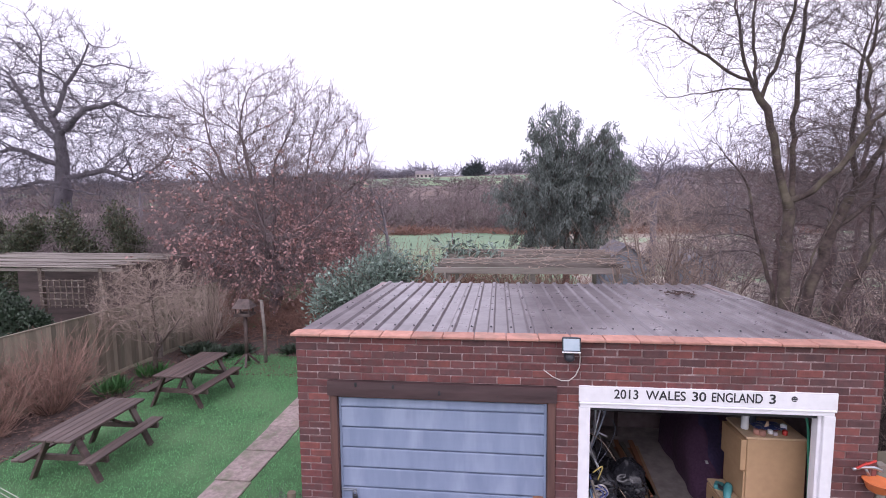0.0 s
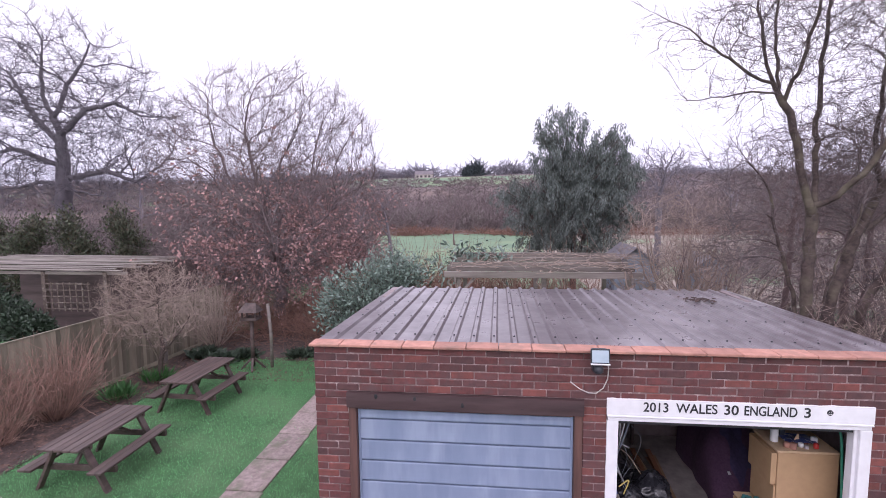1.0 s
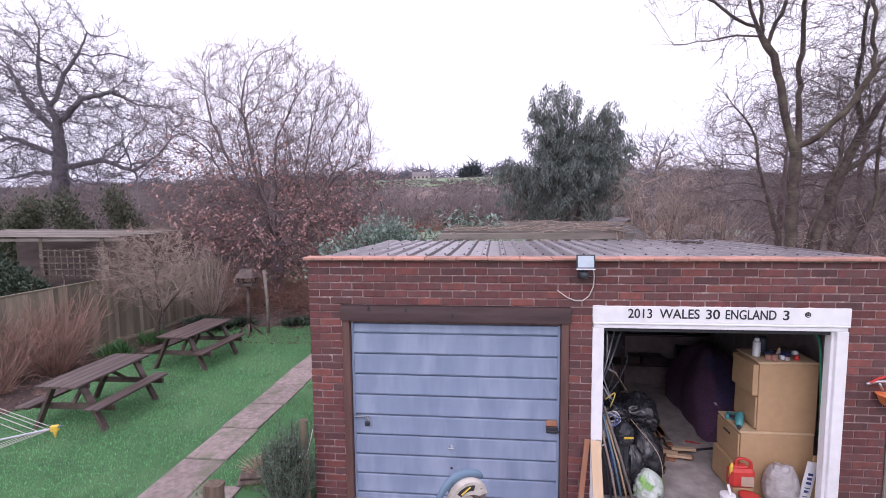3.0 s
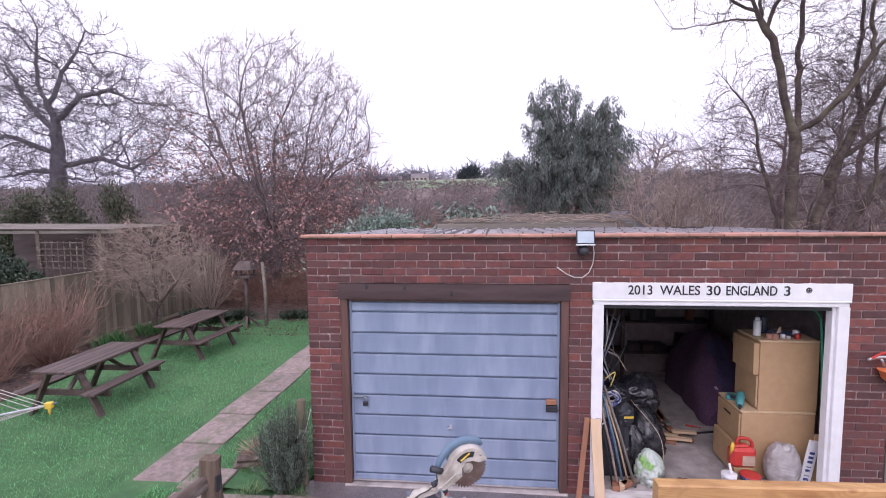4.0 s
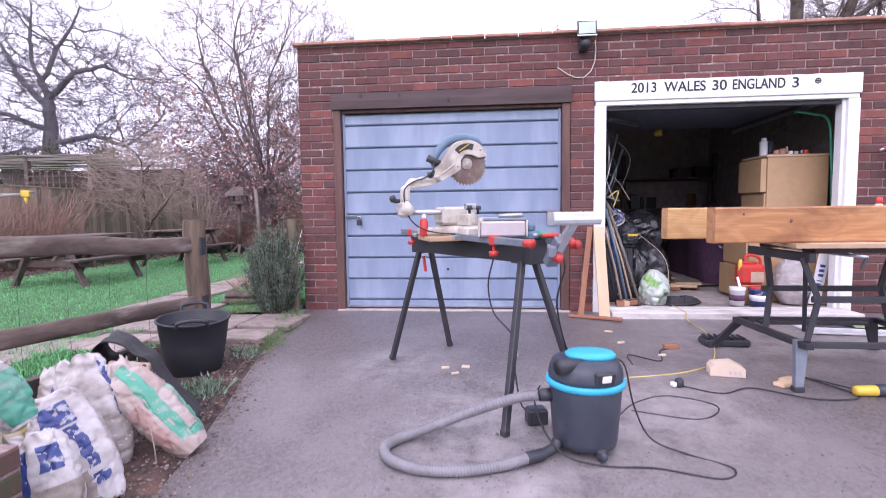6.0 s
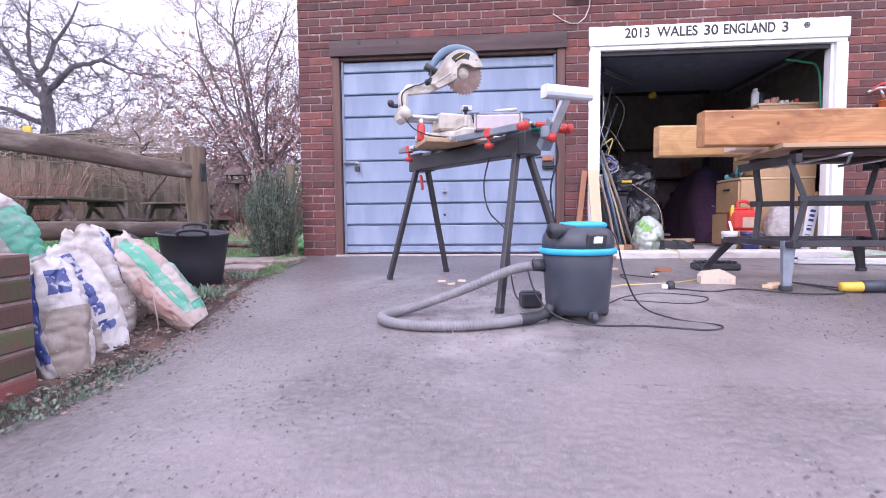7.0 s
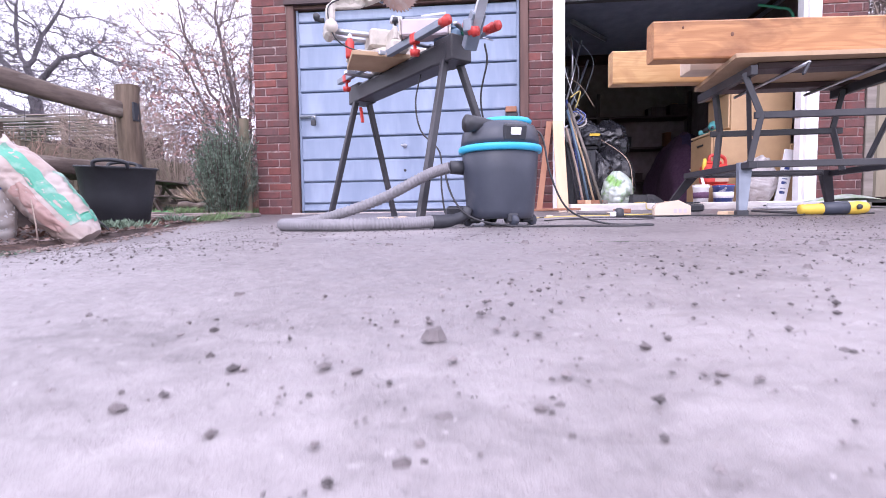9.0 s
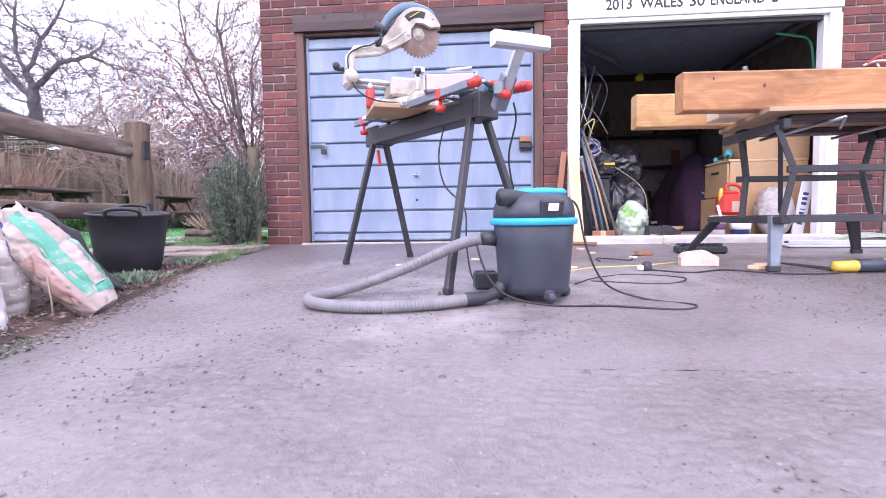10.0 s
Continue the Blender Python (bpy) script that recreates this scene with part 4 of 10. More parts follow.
# roof: box-profile sheet on joists
prof, x = [], -0.05
while x < GW + 0.05:
    prof += [(x, 0.0), (x + 0.125, 0.0), (x + 0.145, 0.028), (x + 0.185, 0.028), (x + 0.205, 0.0)]
    x += 0.205
prof = [(px, pz) for px, pz in prof if px <= GW + 0.06]


def roof_z(y):
    return 2.545 - 0.03 * y


top = [[(px, yy, roof_z(yy) + pz) for px, pz in prof] for yy in (0.115, 1.2, 2.4, GD + 0.12)]
under = [[(px, yy, z - 0.004) for px, yy, z in row] for row in top]
roof_sheet = Mesh().ribbon(top, smooth=False).ribbon(under[::-1], smooth=False)
roof = thing("roof", "purple-brown box-profile sheet roof on the garage", "roof", kind="structure")
part("sheet", roof_sheet, SHEET, roof)
cap_m = Mesh().lathe([(0.011, 0.0), (0.011, 0.004), (0.005, 0.012)], 6)
cap_d = cap_m.data("fixing_cap", BLACK_PLASTIC)
for row_y in (0.42, 1.35, 2.3, 3.25):
    for k in range(0, 26):
        xx = -0.05 + 0.205 * k + 0.165
        if xx < GW:
            place(new("fixing_cap", cap_d), roof, pose(xx, row_y + rng.uniform(-0.01, 0.01), roof_z(row_y) + 0.029))
jm = Mesh()
for yy in (0.6, 1.3, 2.0, 2.7, 3.4):
    jm.box(0.1, GW - 0.1, yy, yy + 0.05, roof_z(yy) - 0.16, roof_z(yy) - 0.012, 0.003)
tagged(new("ceiling", jm.data("ceiling", STAIN)), "dark joists under the garage roof", "ceiling", kind="structure")
leafm = Mesh()
for i in range(40):
    a, b = rng.normal(4.62, 0.10), rng.normal(2.75, 0.12)
    leafm.add([(a, b, roof_z(b) + 0.03), (a + 0.05, b + 0.01, roof_z(b) + 0.045), (a + 0.07, b + 0.05, roof_z(b) + 0.032), (a + 0.01, b + 0.04, roof_z(b) + 0.05)], [(0, 1, 2, 3)])
tagged(new("leaf_litter", leafm.data("leaf_litter", SOIL)), "wet dead leaves lying on the roof", "leaves", kind="stuff")

# coping tiles along the top of the front wall
coping = thing("coping", "salmon terracotta coping tiles on the wall top", "coping", kind="structure")
tw = (GW + 0.07) / 18
tile = Mesh().box(0.003, tw - 0.003, -0.055, 0.14, 0.0, 0.026, 0.005).data("tile", COPING)
for i in range(18):
    place(new("tile", tile), coping, pose(-0.035 + i * tw, rng.uniform(-0.004, 0.004), GH + 0.001 + rng.uniform(0, 0.003), rng.uniform(-0.8, 0.8), 0, rng.uniform(-0.3, 0.3)))
part("bedding", Mesh().box(0.0, GW, -0.01, 0.12, GH - 0.012, GH + 0.001), MORTAR, coping)

# left door: timber beam and jambs, ribbed up-and-over door
lintel = thing("lintel", "dark-stained timber beam over the closed door", "beam", kind="structure")
bm_rows = []
for u in np.linspace(0, 1, 24):
    xx = 0.325 + 2.265 * u
    s = 0.003 * noise.noise(Vector((u * 9, 0, 1)))
    bm_rows.append([(xx, -0.035 + s, 1.945), (xx, -0.038 + s, 2.02), (xx, -0.035 + s, 2.093 + s), (xx, 0.05, 2.097), (xx, 0.05, 1.945)])
lb = Mesh().ribbon(bm_rows, smooth=False, closed=True)
lb.add(bm_rows[0], [(0, 1, 2, 3, 4)]).add(bm_rows[-1], [(4, 3, 2, 1, 0)])
part("beam", lb, STAIN, lintel)
for kx, kz in ((0.62, 2.085), (1.46, 2.03), (2.02, 2.03), (1.0, 2.07)):
    part("knot", Mesh().lathe([(0.018, 0), (0.013, 0.0012), (0.003, 0.0014)], 7, pose(kx, -0.0368, kz - 0.02, 90, 0, 0), squash=1.6), INK, lintel)
frame_l = thing("door_frame", "brown timber jambs round the closed door", "door frame", kind="structure")
for x0, x1 in ((0.337, 0.412), (2.508, 2.583)):
    part("jamb", Mesh().box(x0, x1, -0.012, 0.10, -0.01, 1.944, 0.004), JAMB, frame_l)
part("head", Mesh().box(0.412, 2.508, 0.012, 0.10, 1.915, 1.944, 0.003), JAMB, frame_l)
door_1 = thing("door_1", "closed blue-grey ribbed metal up-and-over garage door", "garage door", kind="structure")
ribs = [1.905, 1.80, 1.585, 1.37, 1.155, 0.94, 0.728, 0.515, 0.305, 0.10, 0.022]
for za, zb in zip(ribs, ribs[1:]):
    pr = [(0.078, zb + 0.006), (0.049, zb + 0.007), (0.043, zb + 0.017), (0.0455, (za + zb) / 2), (0.045, za - 0.014), (0.050, za - 0.009), (0.078, za - 0.008)]
    rws = []
    for u in np.linspace(0, 1, 30):
        xx = 0.440 + 2.040 * u
        dd = 0.0022 * noise.noise(Vector((u * 7, za * 5, 2)))
        rws.append([(xx, yy + dd, zz) for yy, zz in pr])
    part("panel", Mesh().ribbon([r[::-1] for r in rws], smooth=False), DOOR, door_1)
part("backing", Mesh().box(0.415, 2.505, 0.079, 0.088, 0.015, 1.912), DOOR, door_1)
for x0, x1 in ((0.415, 0.4395), (2.4805, 2.505)):
    part("stile", Mesh().box(x0, x1, 0.036, 0.063, 0.012, 1.912, 0.004), DOOR, door_1)
hasp = part("hasp", Mesh().box(0.43, 0.585, 0.018, 0.028, 0.908, 0.940, 0.003).beam((0.43, 0.012, 0.925), (0.55, 0.012, 0.925), 0.012, 0.012), GREYSTEEL, door_1, "galvanised sliding bolt")
lockm = Mesh().box(0.545, 0.595, -0.012, 0.012, 0.835, 0.885, 0.006)
part("padlock", lockm, DARKSTEEL, hasp, "dark steel padlock")
part("shackle", Mesh().tube([(0.555, 0, 0.88), (0.555, 0, 0.915), (0.57, 0, 0.925), (0.585, 0, 0.915), (0.585, 0, 0.88)], 0.005, 6), STEEL, hasp)
part("latch_block", Mesh().box(2.375, 2.475, 0.0, 0.04, 0.905, 0.955, 0.004), REDWOOD, door_1, "brown wooden block")
part("latch", Mesh().box(2.375, 2.485, 0.004, 0.03, 0.83, 0.895, 0.004).beam((2.38, -0.005, 0.855), (2.50, -0.005, 0.855), 0.014, 0.014), DARKSTEEL, door_1, "dark steel bolt")
part("handle", Mesh().lathe([(0.022, 0), (0.022, 0.006), (0.008, 0.012), (0.008, 0.04)], 14, pose(1.43, 0.046, 0.63, 90, 0, 0)).beam((1.40, 0.004, 0.63), (1.46, 0.004, 0.63), 0.014, 0.014), STEEL, door_1, "chrome T handle")
part("lock_hole", Mesh().lathe([(0.014, 0), (0.010, 0.006)], 12, pose(1.43, 0.047, 0.40, 90, 0, 0)), DARKSTEEL, door_1)

# right opening: white frame with the lettered board
frame_r = thing("door_frame", "white-painted timber frame with black lettering", "door frame", kind="structure")


def ragged(x0, x1, z0, z1, y0, y1, amp, seed, vertical):
    """A board with an uneven painted edge."""
    n = 40
    rws = []
    for i in range(n + 1):
        u = i / n
        e0, e1 = amp * noise.noise(Vector((u * 23, seed, 0))), amp * noise.noise(Vector((u * 23, seed, 9)))
        if vertical:
            z = z0 + (z1 - z0) * u
            rws.append([(x0 + e0, y0 + 0.003, z), (x0 + e0 + 0.004, y0, z), (x1 - 0.003, y0, z), (x1, y0 + 0.003, z), (x1, y1, z), (x0 + e0, y1, z)])
        else:
            xx = x0 + (x1 - x0) * u
            rws.append([(xx, y0 + 0.003, z0), (xx, y0, z0 + 0.003), (xx, y0, z1 + e1 - 0.004), (xx, y0 + 0.003, z1 + e1), (xx, y1, z1 + e1), (xx, y1, z0)])
    ms = Mesh().ribbon(rws, smooth=False, closed=True)
    return ms.add(rws[0], [(5, 4, 3, 2, 1, 0)]).add(rws[-1], [(0, 1, 2, 3, 4, 5)])


part("board", ragged(2.797, 5.068, 1.965, 2.12, -0.018, 0.05, 0.006, 3, False), WHITE, frame_r)
part("moulding", Mesh().box(2.80, 5.065, -0.026, 0.05, 1.945, 1.9645, 0.005).box(2.81, 5.055, -0.012, 0.05, 1.905, 1.9445, 0.004), WHITE, frame_r)
part("jamb", ragged(2.80, 2.905, -0.02, 1.9045, -0.012, 0.10, 0.005, 5, True), WHITE, frame_r)
part("jamb", Mesh().box(4.965, 5.065, -0.012, 0.07, -0.02, 1.9045, 0.004).box(4.935, 4.965, 0.02, 0.11, -0.02, 1.9045, 0.003), WHITE, frame_r)
part("head_strip", Mesh().box(2.906, 4.934, 0.03, 0.09, 1.865, 1.904, 0.003), DARKSTEEL, frame_r)
part("catch_plate", Mesh().box(2.845, 2.895, -0.024, -0.012, 0.70, 0.80, 0.003).beam((2.86, -0.03, 0.72), (2.93, -0.03, 0.76), 0.015, 0.012), STEEL, frame_r, "worn steel door catch")


def lettering(name, body, x0, x1, z0, z1, y, material, parent, depth=0.002, bold=0.0):
    """Words in the built-in font, fitted to a rectangle on a wall."""
    cu = bpy.data.curves.new("text", "FONT")
    cu.body, cu.size, cu.extrude, cu.offset = body, 1.0, 0.5, bold
    tmp = bpy.data.objects.new("text", cu)
    scene.collection.objects.link(tmp)
    bpy.context.view_layer.update()
    me = bpy.data.meshes.new_from_object(tmp.evaluated_get(bpy.context.evaluated_depsgraph_get()))
    bpy.data.objects.remove(tmp)
    co = np.empty(len(me.vertices) * 3); me.vertices.foreach_get("co", co); co = co.reshape(-1, 3)
    lo, hi = co.min(0), co.max(0)
    nc = np.stack([x0 + (co[:, 0] - lo[0]) / (hi[0] - lo[0]) * (x1 - x0), y - co[:, 2] * depth * 2, z0 + (co[:, 1] - lo[1]) / (hi[1] - lo[1]) * (z1 - z0)], 1)
    me.vertices.foreach_set("co", nc.ravel()); me.update()
    me.materials.clear(); me.materials.append(material)
    return place(new(name, me), parent)


for word, wx0, wx1 in (("2013", 3.120, 3.338), ("WALES", 3.405, 3.762), ("30", 3.820, 3.942), ("ENGLAND", 3.992, 4.432), ("3", 4.490, 4.543)):
    lettering("lettering", word, wx0, wx1, 2.008, 2.098, -0.020, INK, frame_r, bold=0.010)
face = Mesh().lathe([(0.026, 0), (0.026, 0.003), (0.022, 0.0035)], 20, pose(4.702, -0.018, 2.060, 90, 0, 0))
fo = part("smiley", face, INK, frame_r)
fm = Mesh()
for ex in (-0.009, 0.009):
    fm.lathe([(0.004, 0), (0.003, 0.001)], 8, pose(4.702 + ex, -0.0213, 2.068, 90, 0, 0))
fm.tube([(4.702 + 0.016 * math.cos(a), -0.022, 2.059 + 0.014 * math.sin(a)) for a in np.linspace(3.5, 5.9, 9)], 0.0022, 5)
part("smile", fm, WHITE, fo)
thr = thing("threshold", "worn white-painted timber threshold board", "threshold", kind="structure")
part("board", Mesh().box(2.915, 5.0, -0.275, -0.112, -0.03, 0.048, 0.007), THRESH, thr)
part("board", Mesh().box(2.915, 5.0, -0.108, -0.02, -0.03, 0.052, 0.006), THRESH, thr)
part("step", Mesh().box(2.906, 4.98, -0.0195, 0.05, -0.03, 0.045, 0.005), THRESH, thr)
# raised up-and-over door under the ceiling
door_2 = thing("door_2", "raised blue-grey garage door under the ceiling", "garage door", kind="structure")
part("leaf", Mesh().box(2.93, 4.93, 0.12, 1.95, 1.985, 2.01, 0.004), DOOR_SHADED, door_2)
part("bottom_rail", Mesh().box(2.93, 4.93, 0.085, 0.125, 1.90, 1.985, 0.006), DARKSTEEL, door_2)
for xx in (2.84, 4.965):
    part("track", Mesh().box(xx, xx + 0.03, 0.13, 2.1, 1.93, 1.965, 0.003), STEEL, door_2)
part("spring_arm", Mesh().beam((3.05, 0.5, 1.87), (3.55, 1.25, 1.93), 0.03, 0.04), STEEL, door_2, "pale steel arm")

# floodlight with its cable
fl = thing("floodlight", "black halogen floodlight with sensor on the wall top", "floodlight", pose(2.70, -0.09, 2.52))
hs = Mesh()
hs.add([(-0.085, -0.045, 0.10), (0.085, -0.045, 0.10), (0.085, -0.065, -0.03), (-0.085, -0.065, -0.03), (-0.06, 0.055, 0.08), (0.06, 0.055, 0.08), (0.06, 0.045, -0.01), (-0.06, 0.045, -0.01)],
       [(0, 1, 2, 3)[::-1], (4, 5, 6, 7), (0, 4, 5, 1)[::-1], (1, 5, 6, 2)[::-1], (2, 6, 7, 3)[::-1], (3, 7, 4, 0)[::-1]])
part("housing", hs, BLACK_PLASTIC, fl)
part("glass", Mesh().add([(-0.072, -0.052, 0.09), (0.072, -0.052, 0.09), (0.072, -0.070, -0.015), (-0.072, -0.070, -0.015), (-0.072, -0.047, 0.09), (0.072, -0.047, 0.09), (0.072, -0.064, -0.015), (-0.072, -0.064, -0.015)],
                         [(3, 2, 1, 0), (0, 1, 5, 4), (1, 2, 6, 5), (2, 3, 7, 6), (3, 0, 4, 7)]), LAMPGLASS, fl, "bright lamp glass")
part("trim", Mesh().beam((-0.085, -0.068, -0.032), (0.085, -0.068, -0.032), 0.02, 0.012), WHITE, fl)
part("sensor", Mesh().lathe([(0.03, 0), (0.045, 0.015), (0.045, 0.05), (0.02, 0.075)], 14, pose(-0.01, -0.03, -0.125)), BLACK_PLASTIC, fl)
part("bracket", Mesh().box(-0.05, 0.03, -0.01, 0.088, -0.13, -0.03, 0.006), BLACK_PLASTIC, fl)
cb = [(2.785, -0.07, 2.47), (2.80, -0.03, 2.40), (2.795, -0.015, 2.30), (2.76, -0.012, 2.215), (2.70, -0.012, 2.165), (2.63, -0.012, 2.165), (2.55, -0.012, 2.20), (2.475, -0.010, 2.255), (2.465, 0.0, 2.262)]
part("cable", Mesh().tube([Vector(p) - Vector((2.70, -0.09, 2.52)) for p in cb], 0.0055, 6), CABLE_PALE, fl, "cream cable looping to the wall")


def wpart(name, mesh, material, parent, label=""):
    """Like part(), for a mesh given in the world's places."""
    ob = new(name, mesh.data(name, material))
    ob.parent = parent
    up = Matrix.Identity(4)
    if parent.parent is None:
        up = parent.matrix_basis.inverted()
    ob.matrix_parent_inverse = up
    return tagged(ob, label) if label else ob


def smooth_path(pts, n=8):
    """A soft curve through points."""
    p = [Vector(q) for q in pts]
    p = [p[0] * 2 - p[1]] + p + [p[-1] * 2 - p[-2]]
    out = []
    for i in range(1, len(p) - 2):
        for k in range(n):
            t = k / n
            out.append(0.5 * ((2 * p[i]) + (p[i + 1] - p[i - 1]) * t + (2 * p[i - 1] - 5 * p[i] + 4 * p[i + 1] - p[i + 2]) * t * t + (3 * p[i] - p[i - 1] - 3 * p[i + 1] + p[i + 2]) * t ** 3))
    return out + [p[-2]]


def on_drive(x, y, h=0.0):
    return (x, y, drive_z(y, x) + h)


# ---- mitre saw stand ----
stand = thing("saw_stand", "black folding steel saw stand with red clamps", "saw stand", pose(1.72, -1.80, drive_z(-1.8)))
BA, BB = Vector((1.385, -1.42, 0.745)), Vector((2.055, -2.21, 0.745))
bd_ = (BB - BA).normalized()
bn = Vector((-bd_.y, bd_.x, 0))
bm_ = Mesh()
sec = [(-0.035, 0.055), (-0.062, 0.03), (-0.062, -0.05), (-0.048, -0.055), (0.048, -0.055), (0.062, -0.05), (0.062, 0.03), (0.035, 0.055)]
ends = [[p + bn * a + Vector((0, 0, b)) for a, b in sec] for p in (BA, BB)]
bm_.ribbon(ends, smooth=False, closed=True).add(ends[0], [tuple(range(8))]).add(ends[1], [tuple(range(8))[::-1]])
wpart("beam", bm_, DARKSTEEL, stand)
for p, foot in ((BA, (1.17, -1.44)), (BA, (1.54, -1.14)), (BB, (1.905, -2.50)), (BB, (2.31, -2.17))):
    inward = bd_ * (0.035 if p is BA else -0.035)
    s = 1 if (Vector((*foot, 0)) - p).dot(bn) > 0 else -1
    topp = p + inward + bn * 0.04 * s + Vector((0, 0, -0.03))
    fz = Vector(on_drive(*foot))
    wpart("leg", Mesh().beam(topp, fz + Vector((0, 0, 0.01)), 0.033, 0.033, 0.004, up=bn), DARKSTEEL, stand)
    wpart("foot", Mesh().beam(fz + Vector((0, 0, 0.03)), fz, 0.036, 0.036, 0.004, up=bn), BLACK_PLASTIC, stand)
for p in (BA + bd_ * 0.03, BB - bd_ * 0.03):
    wpart("bracket", Mesh().box(-0.075, 0.075, -0.06, 0.06, -0.06, 0.058, 0.006, Matrix.Translation(p) @ Matrix.Rotation(math.atan2(bd_.y, bd_.x), 4, "Z")), DARKSTEEL, stand)
for off, off_end, a, b in ((-0.115, -0.165, -0.06, 1.16), (0.09, 0.055, 0.0, 1.20)):
    r0, r1 = BA + bd_ * a + bn * off + Vector((0, 0, 0.082)), BA + bd_ * b + bn * off_end + Vector((0, 0, 0.055))
    rail = wpart("slide_rail", Mesh().beam(r0, r1, 0.03, 0.035, 0.003), GREYSTEEL, stand, "blue-grey steel slide rail")
    for q in (0.10, 0.80):
        pp = r0 + (r1 - r0) * q
        wpart("clamp", Mesh().box(-0.022, 0.022, -0.020, 0.020, -0.026, 0.022, 0.006, Matrix.Translation(pp) @ Matrix.Rotation(math.atan2(bd_.y, bd_.x), 4, "Z")), RED, rail, "red plastic clamp")
        wpart("knob", Mesh().tube([pp + Vector((0, 0, -0.03)), pp + Vector((0, 0, -0.055)), pp + Vector((0, 0, -0.056)), pp + Vector((0, 0, -0.08))], [0.008, 0.008, 0.026, 0.022], 8), RED, rail, "red plastic knob")
    wpart("end_cap", Mesh().tube([r1 - bd_ * 0.01, r1 + bd_ * 0.04], [0.020, 0.023], 10), RED, rail, "red end knob")
for q in (0.22, 0.62):
    a = BA + bd_ * q + Vector((0, 0, 0.066))
    wpart("cross_bar", Mesh().beam(a - bn * 0.20, a + bn * 0.20, 0.045, 0.022, 0.003), STEEL, stand, "bright steel cross bar")
wpart("lever", Mesh().beam((1.40, -1.47, 0.66), (1.415, -1.49, 0.56), 0.02, 0.012), RED, stand)
# roller support at the near end
wpart("roller_post", Mesh().beam((2.145, -2.41, 0.75), (2.205, -2.54, 0.905), 0.042, 0.026, 0.003), GALV, stand, "aluminium roller post")
wpart("roller_clamp", Mesh().beam((2.12, -2.36, 0.70), (2.165, -2.45, 0.82), 0.06, 0.05, 0.005).box(2.10, 2.14, -2.47, -2.42, 0.735, 0.79, 0.006), GREYSTEEL, stand)
for kx, ky, kz, dx in ((2.205, -2.34, 0.790, 0.04), (2.125, -2.455, 0.735, 0.04), (2.235, -2.36, 0.79, 0.02)):
    wpart("wing_knob", Mesh().tube([(kx, ky, kz), (kx + dx * 0.4, ky - 0.01, kz), (kx + dx * 0.41, ky - 0.01, kz), (kx + dx, ky - 0.02, kz)], [0.013, 0.013, 0.024, 0.020], 8), RED, stand, "red plastic wing knob")
ra, rb = Vector((2.095, -2.60, 0.915)), Vector((2.310, -2.495, 0.915))
rdir = (rb - ra).normalized()
rn = Vector((-rdir.y, rdir.x, 0))
rsec = [(-0.025, 0.022), (-0.018, 0.028), (0.018, 0.028), (0.025, 0.022), (0.025, -0.024), (0.02, -0.028), (-0.02, -0.028), (-0.028, -0.02), (-0.03, -0.006), (-0.027, 0.006)]
rr_ = [[p + rn * a + Vector((0, 0, b)) for a, b in rsec] for p in (ra, rb)]
wpart("roller", Mesh().ribbon(rr_, smooth=False, closed=True).add(rr_[0], [tuple(range(10))]).add(rr_[1], [tuple(range(10))[::-1]]), GALV, stand, "bright aluminium roller bar")

# ---- mitre saw ----
S0 = Vector((1.66, -1.80, 0.815))
fdir = Vector((0.905, 0.425, 0)).normalized()
sdir = Vector((fdir.y, -fdir.x, 0))
SAW = Matrix.Translation(S0) @ Matrix((fdir, -sdir, Vector((0, 0, 1)))).transposed().to_4x4()


def sp(f, s, z):
    """A place by the saw: ahead, towards its blade side, up."""
    return S0 + fdir * f + sdir * s + Vector((0, 0, z))


saw = thing("mitre_saw", "dusty cream sliding mitre saw with raised head", "mitre saw", SAW)
wpart("base_board", Mesh().beam(sp(-0.24, 0.05, -0.012), sp(0.20, 0.08, -0.012), 0.28, 0.024, 0.003), PLY, saw, "plywood mounting board")
bs = Mesh().lathe([(0.155, 0.0), (0.16, 0.01), (0.155, 0.05), (0.135, 0.058)], 26, Matrix.Translation(sp(0.02, 0, 0)))
bs.box(-0.24, 0.28, -0.07, 0.07, 0.0, 0.05, 0.012, SAW)
bs.box(-0.06, 0.04, -0.26, 0.26, 0.0, 0.055, 0.012, SAW)
wpart("base", bs, CAST, saw)
wpart("fence", Mesh().box(-0.045, -0.02, -0.25, -0.04, 0.055, 0.125, 0.008, SAW).box(-0.045, -0.02, 0.04, 0.25, 0.055, 0.125, 0.008, SAW).box(-0.045, -0.015, 0.06, 0.11, 0.12, 0.165, 0.006, SAW), CAST, saw)
wpart("hold_down", Mesh().tube([sp(-0.03, 0.21, 0.06), sp(-0.03, 0.21, 0.18)], 0.008, 8).box(-0.05, 0.01, -0.235, -0.19, 0.15, 0.18, 0.005, SAW), STEEL, saw)
for s_ in (-0.045, 0.045):
    wpart("slide_tube", Mesh().tube([sp(-0.325, s_, 0.135), sp(0.03, s_, 0.135)], 0.016, 12), STEEL, saw, "bright steel slide tube")
wpart("slide_housing", Mesh().box(-0.13, 0.075, -0.085, 0.085, 0.062, 0.165, 0.014, SAW), CAST, saw)
rbk = Mesh().box(-0.36, -0.305, -0.065, 0.065, 0.105, 0.20, 0.018, SAW).box(-0.35, -0.305, -0.035, 0.035, 0.19, 0.285, 0.014, SAW).tube([sp(-0.33, -0.075, 0.15), sp(-0.33, 0.075, 0.15)], 0.032, 12)
wpart("rear_bracket", rbk, CAST, saw)
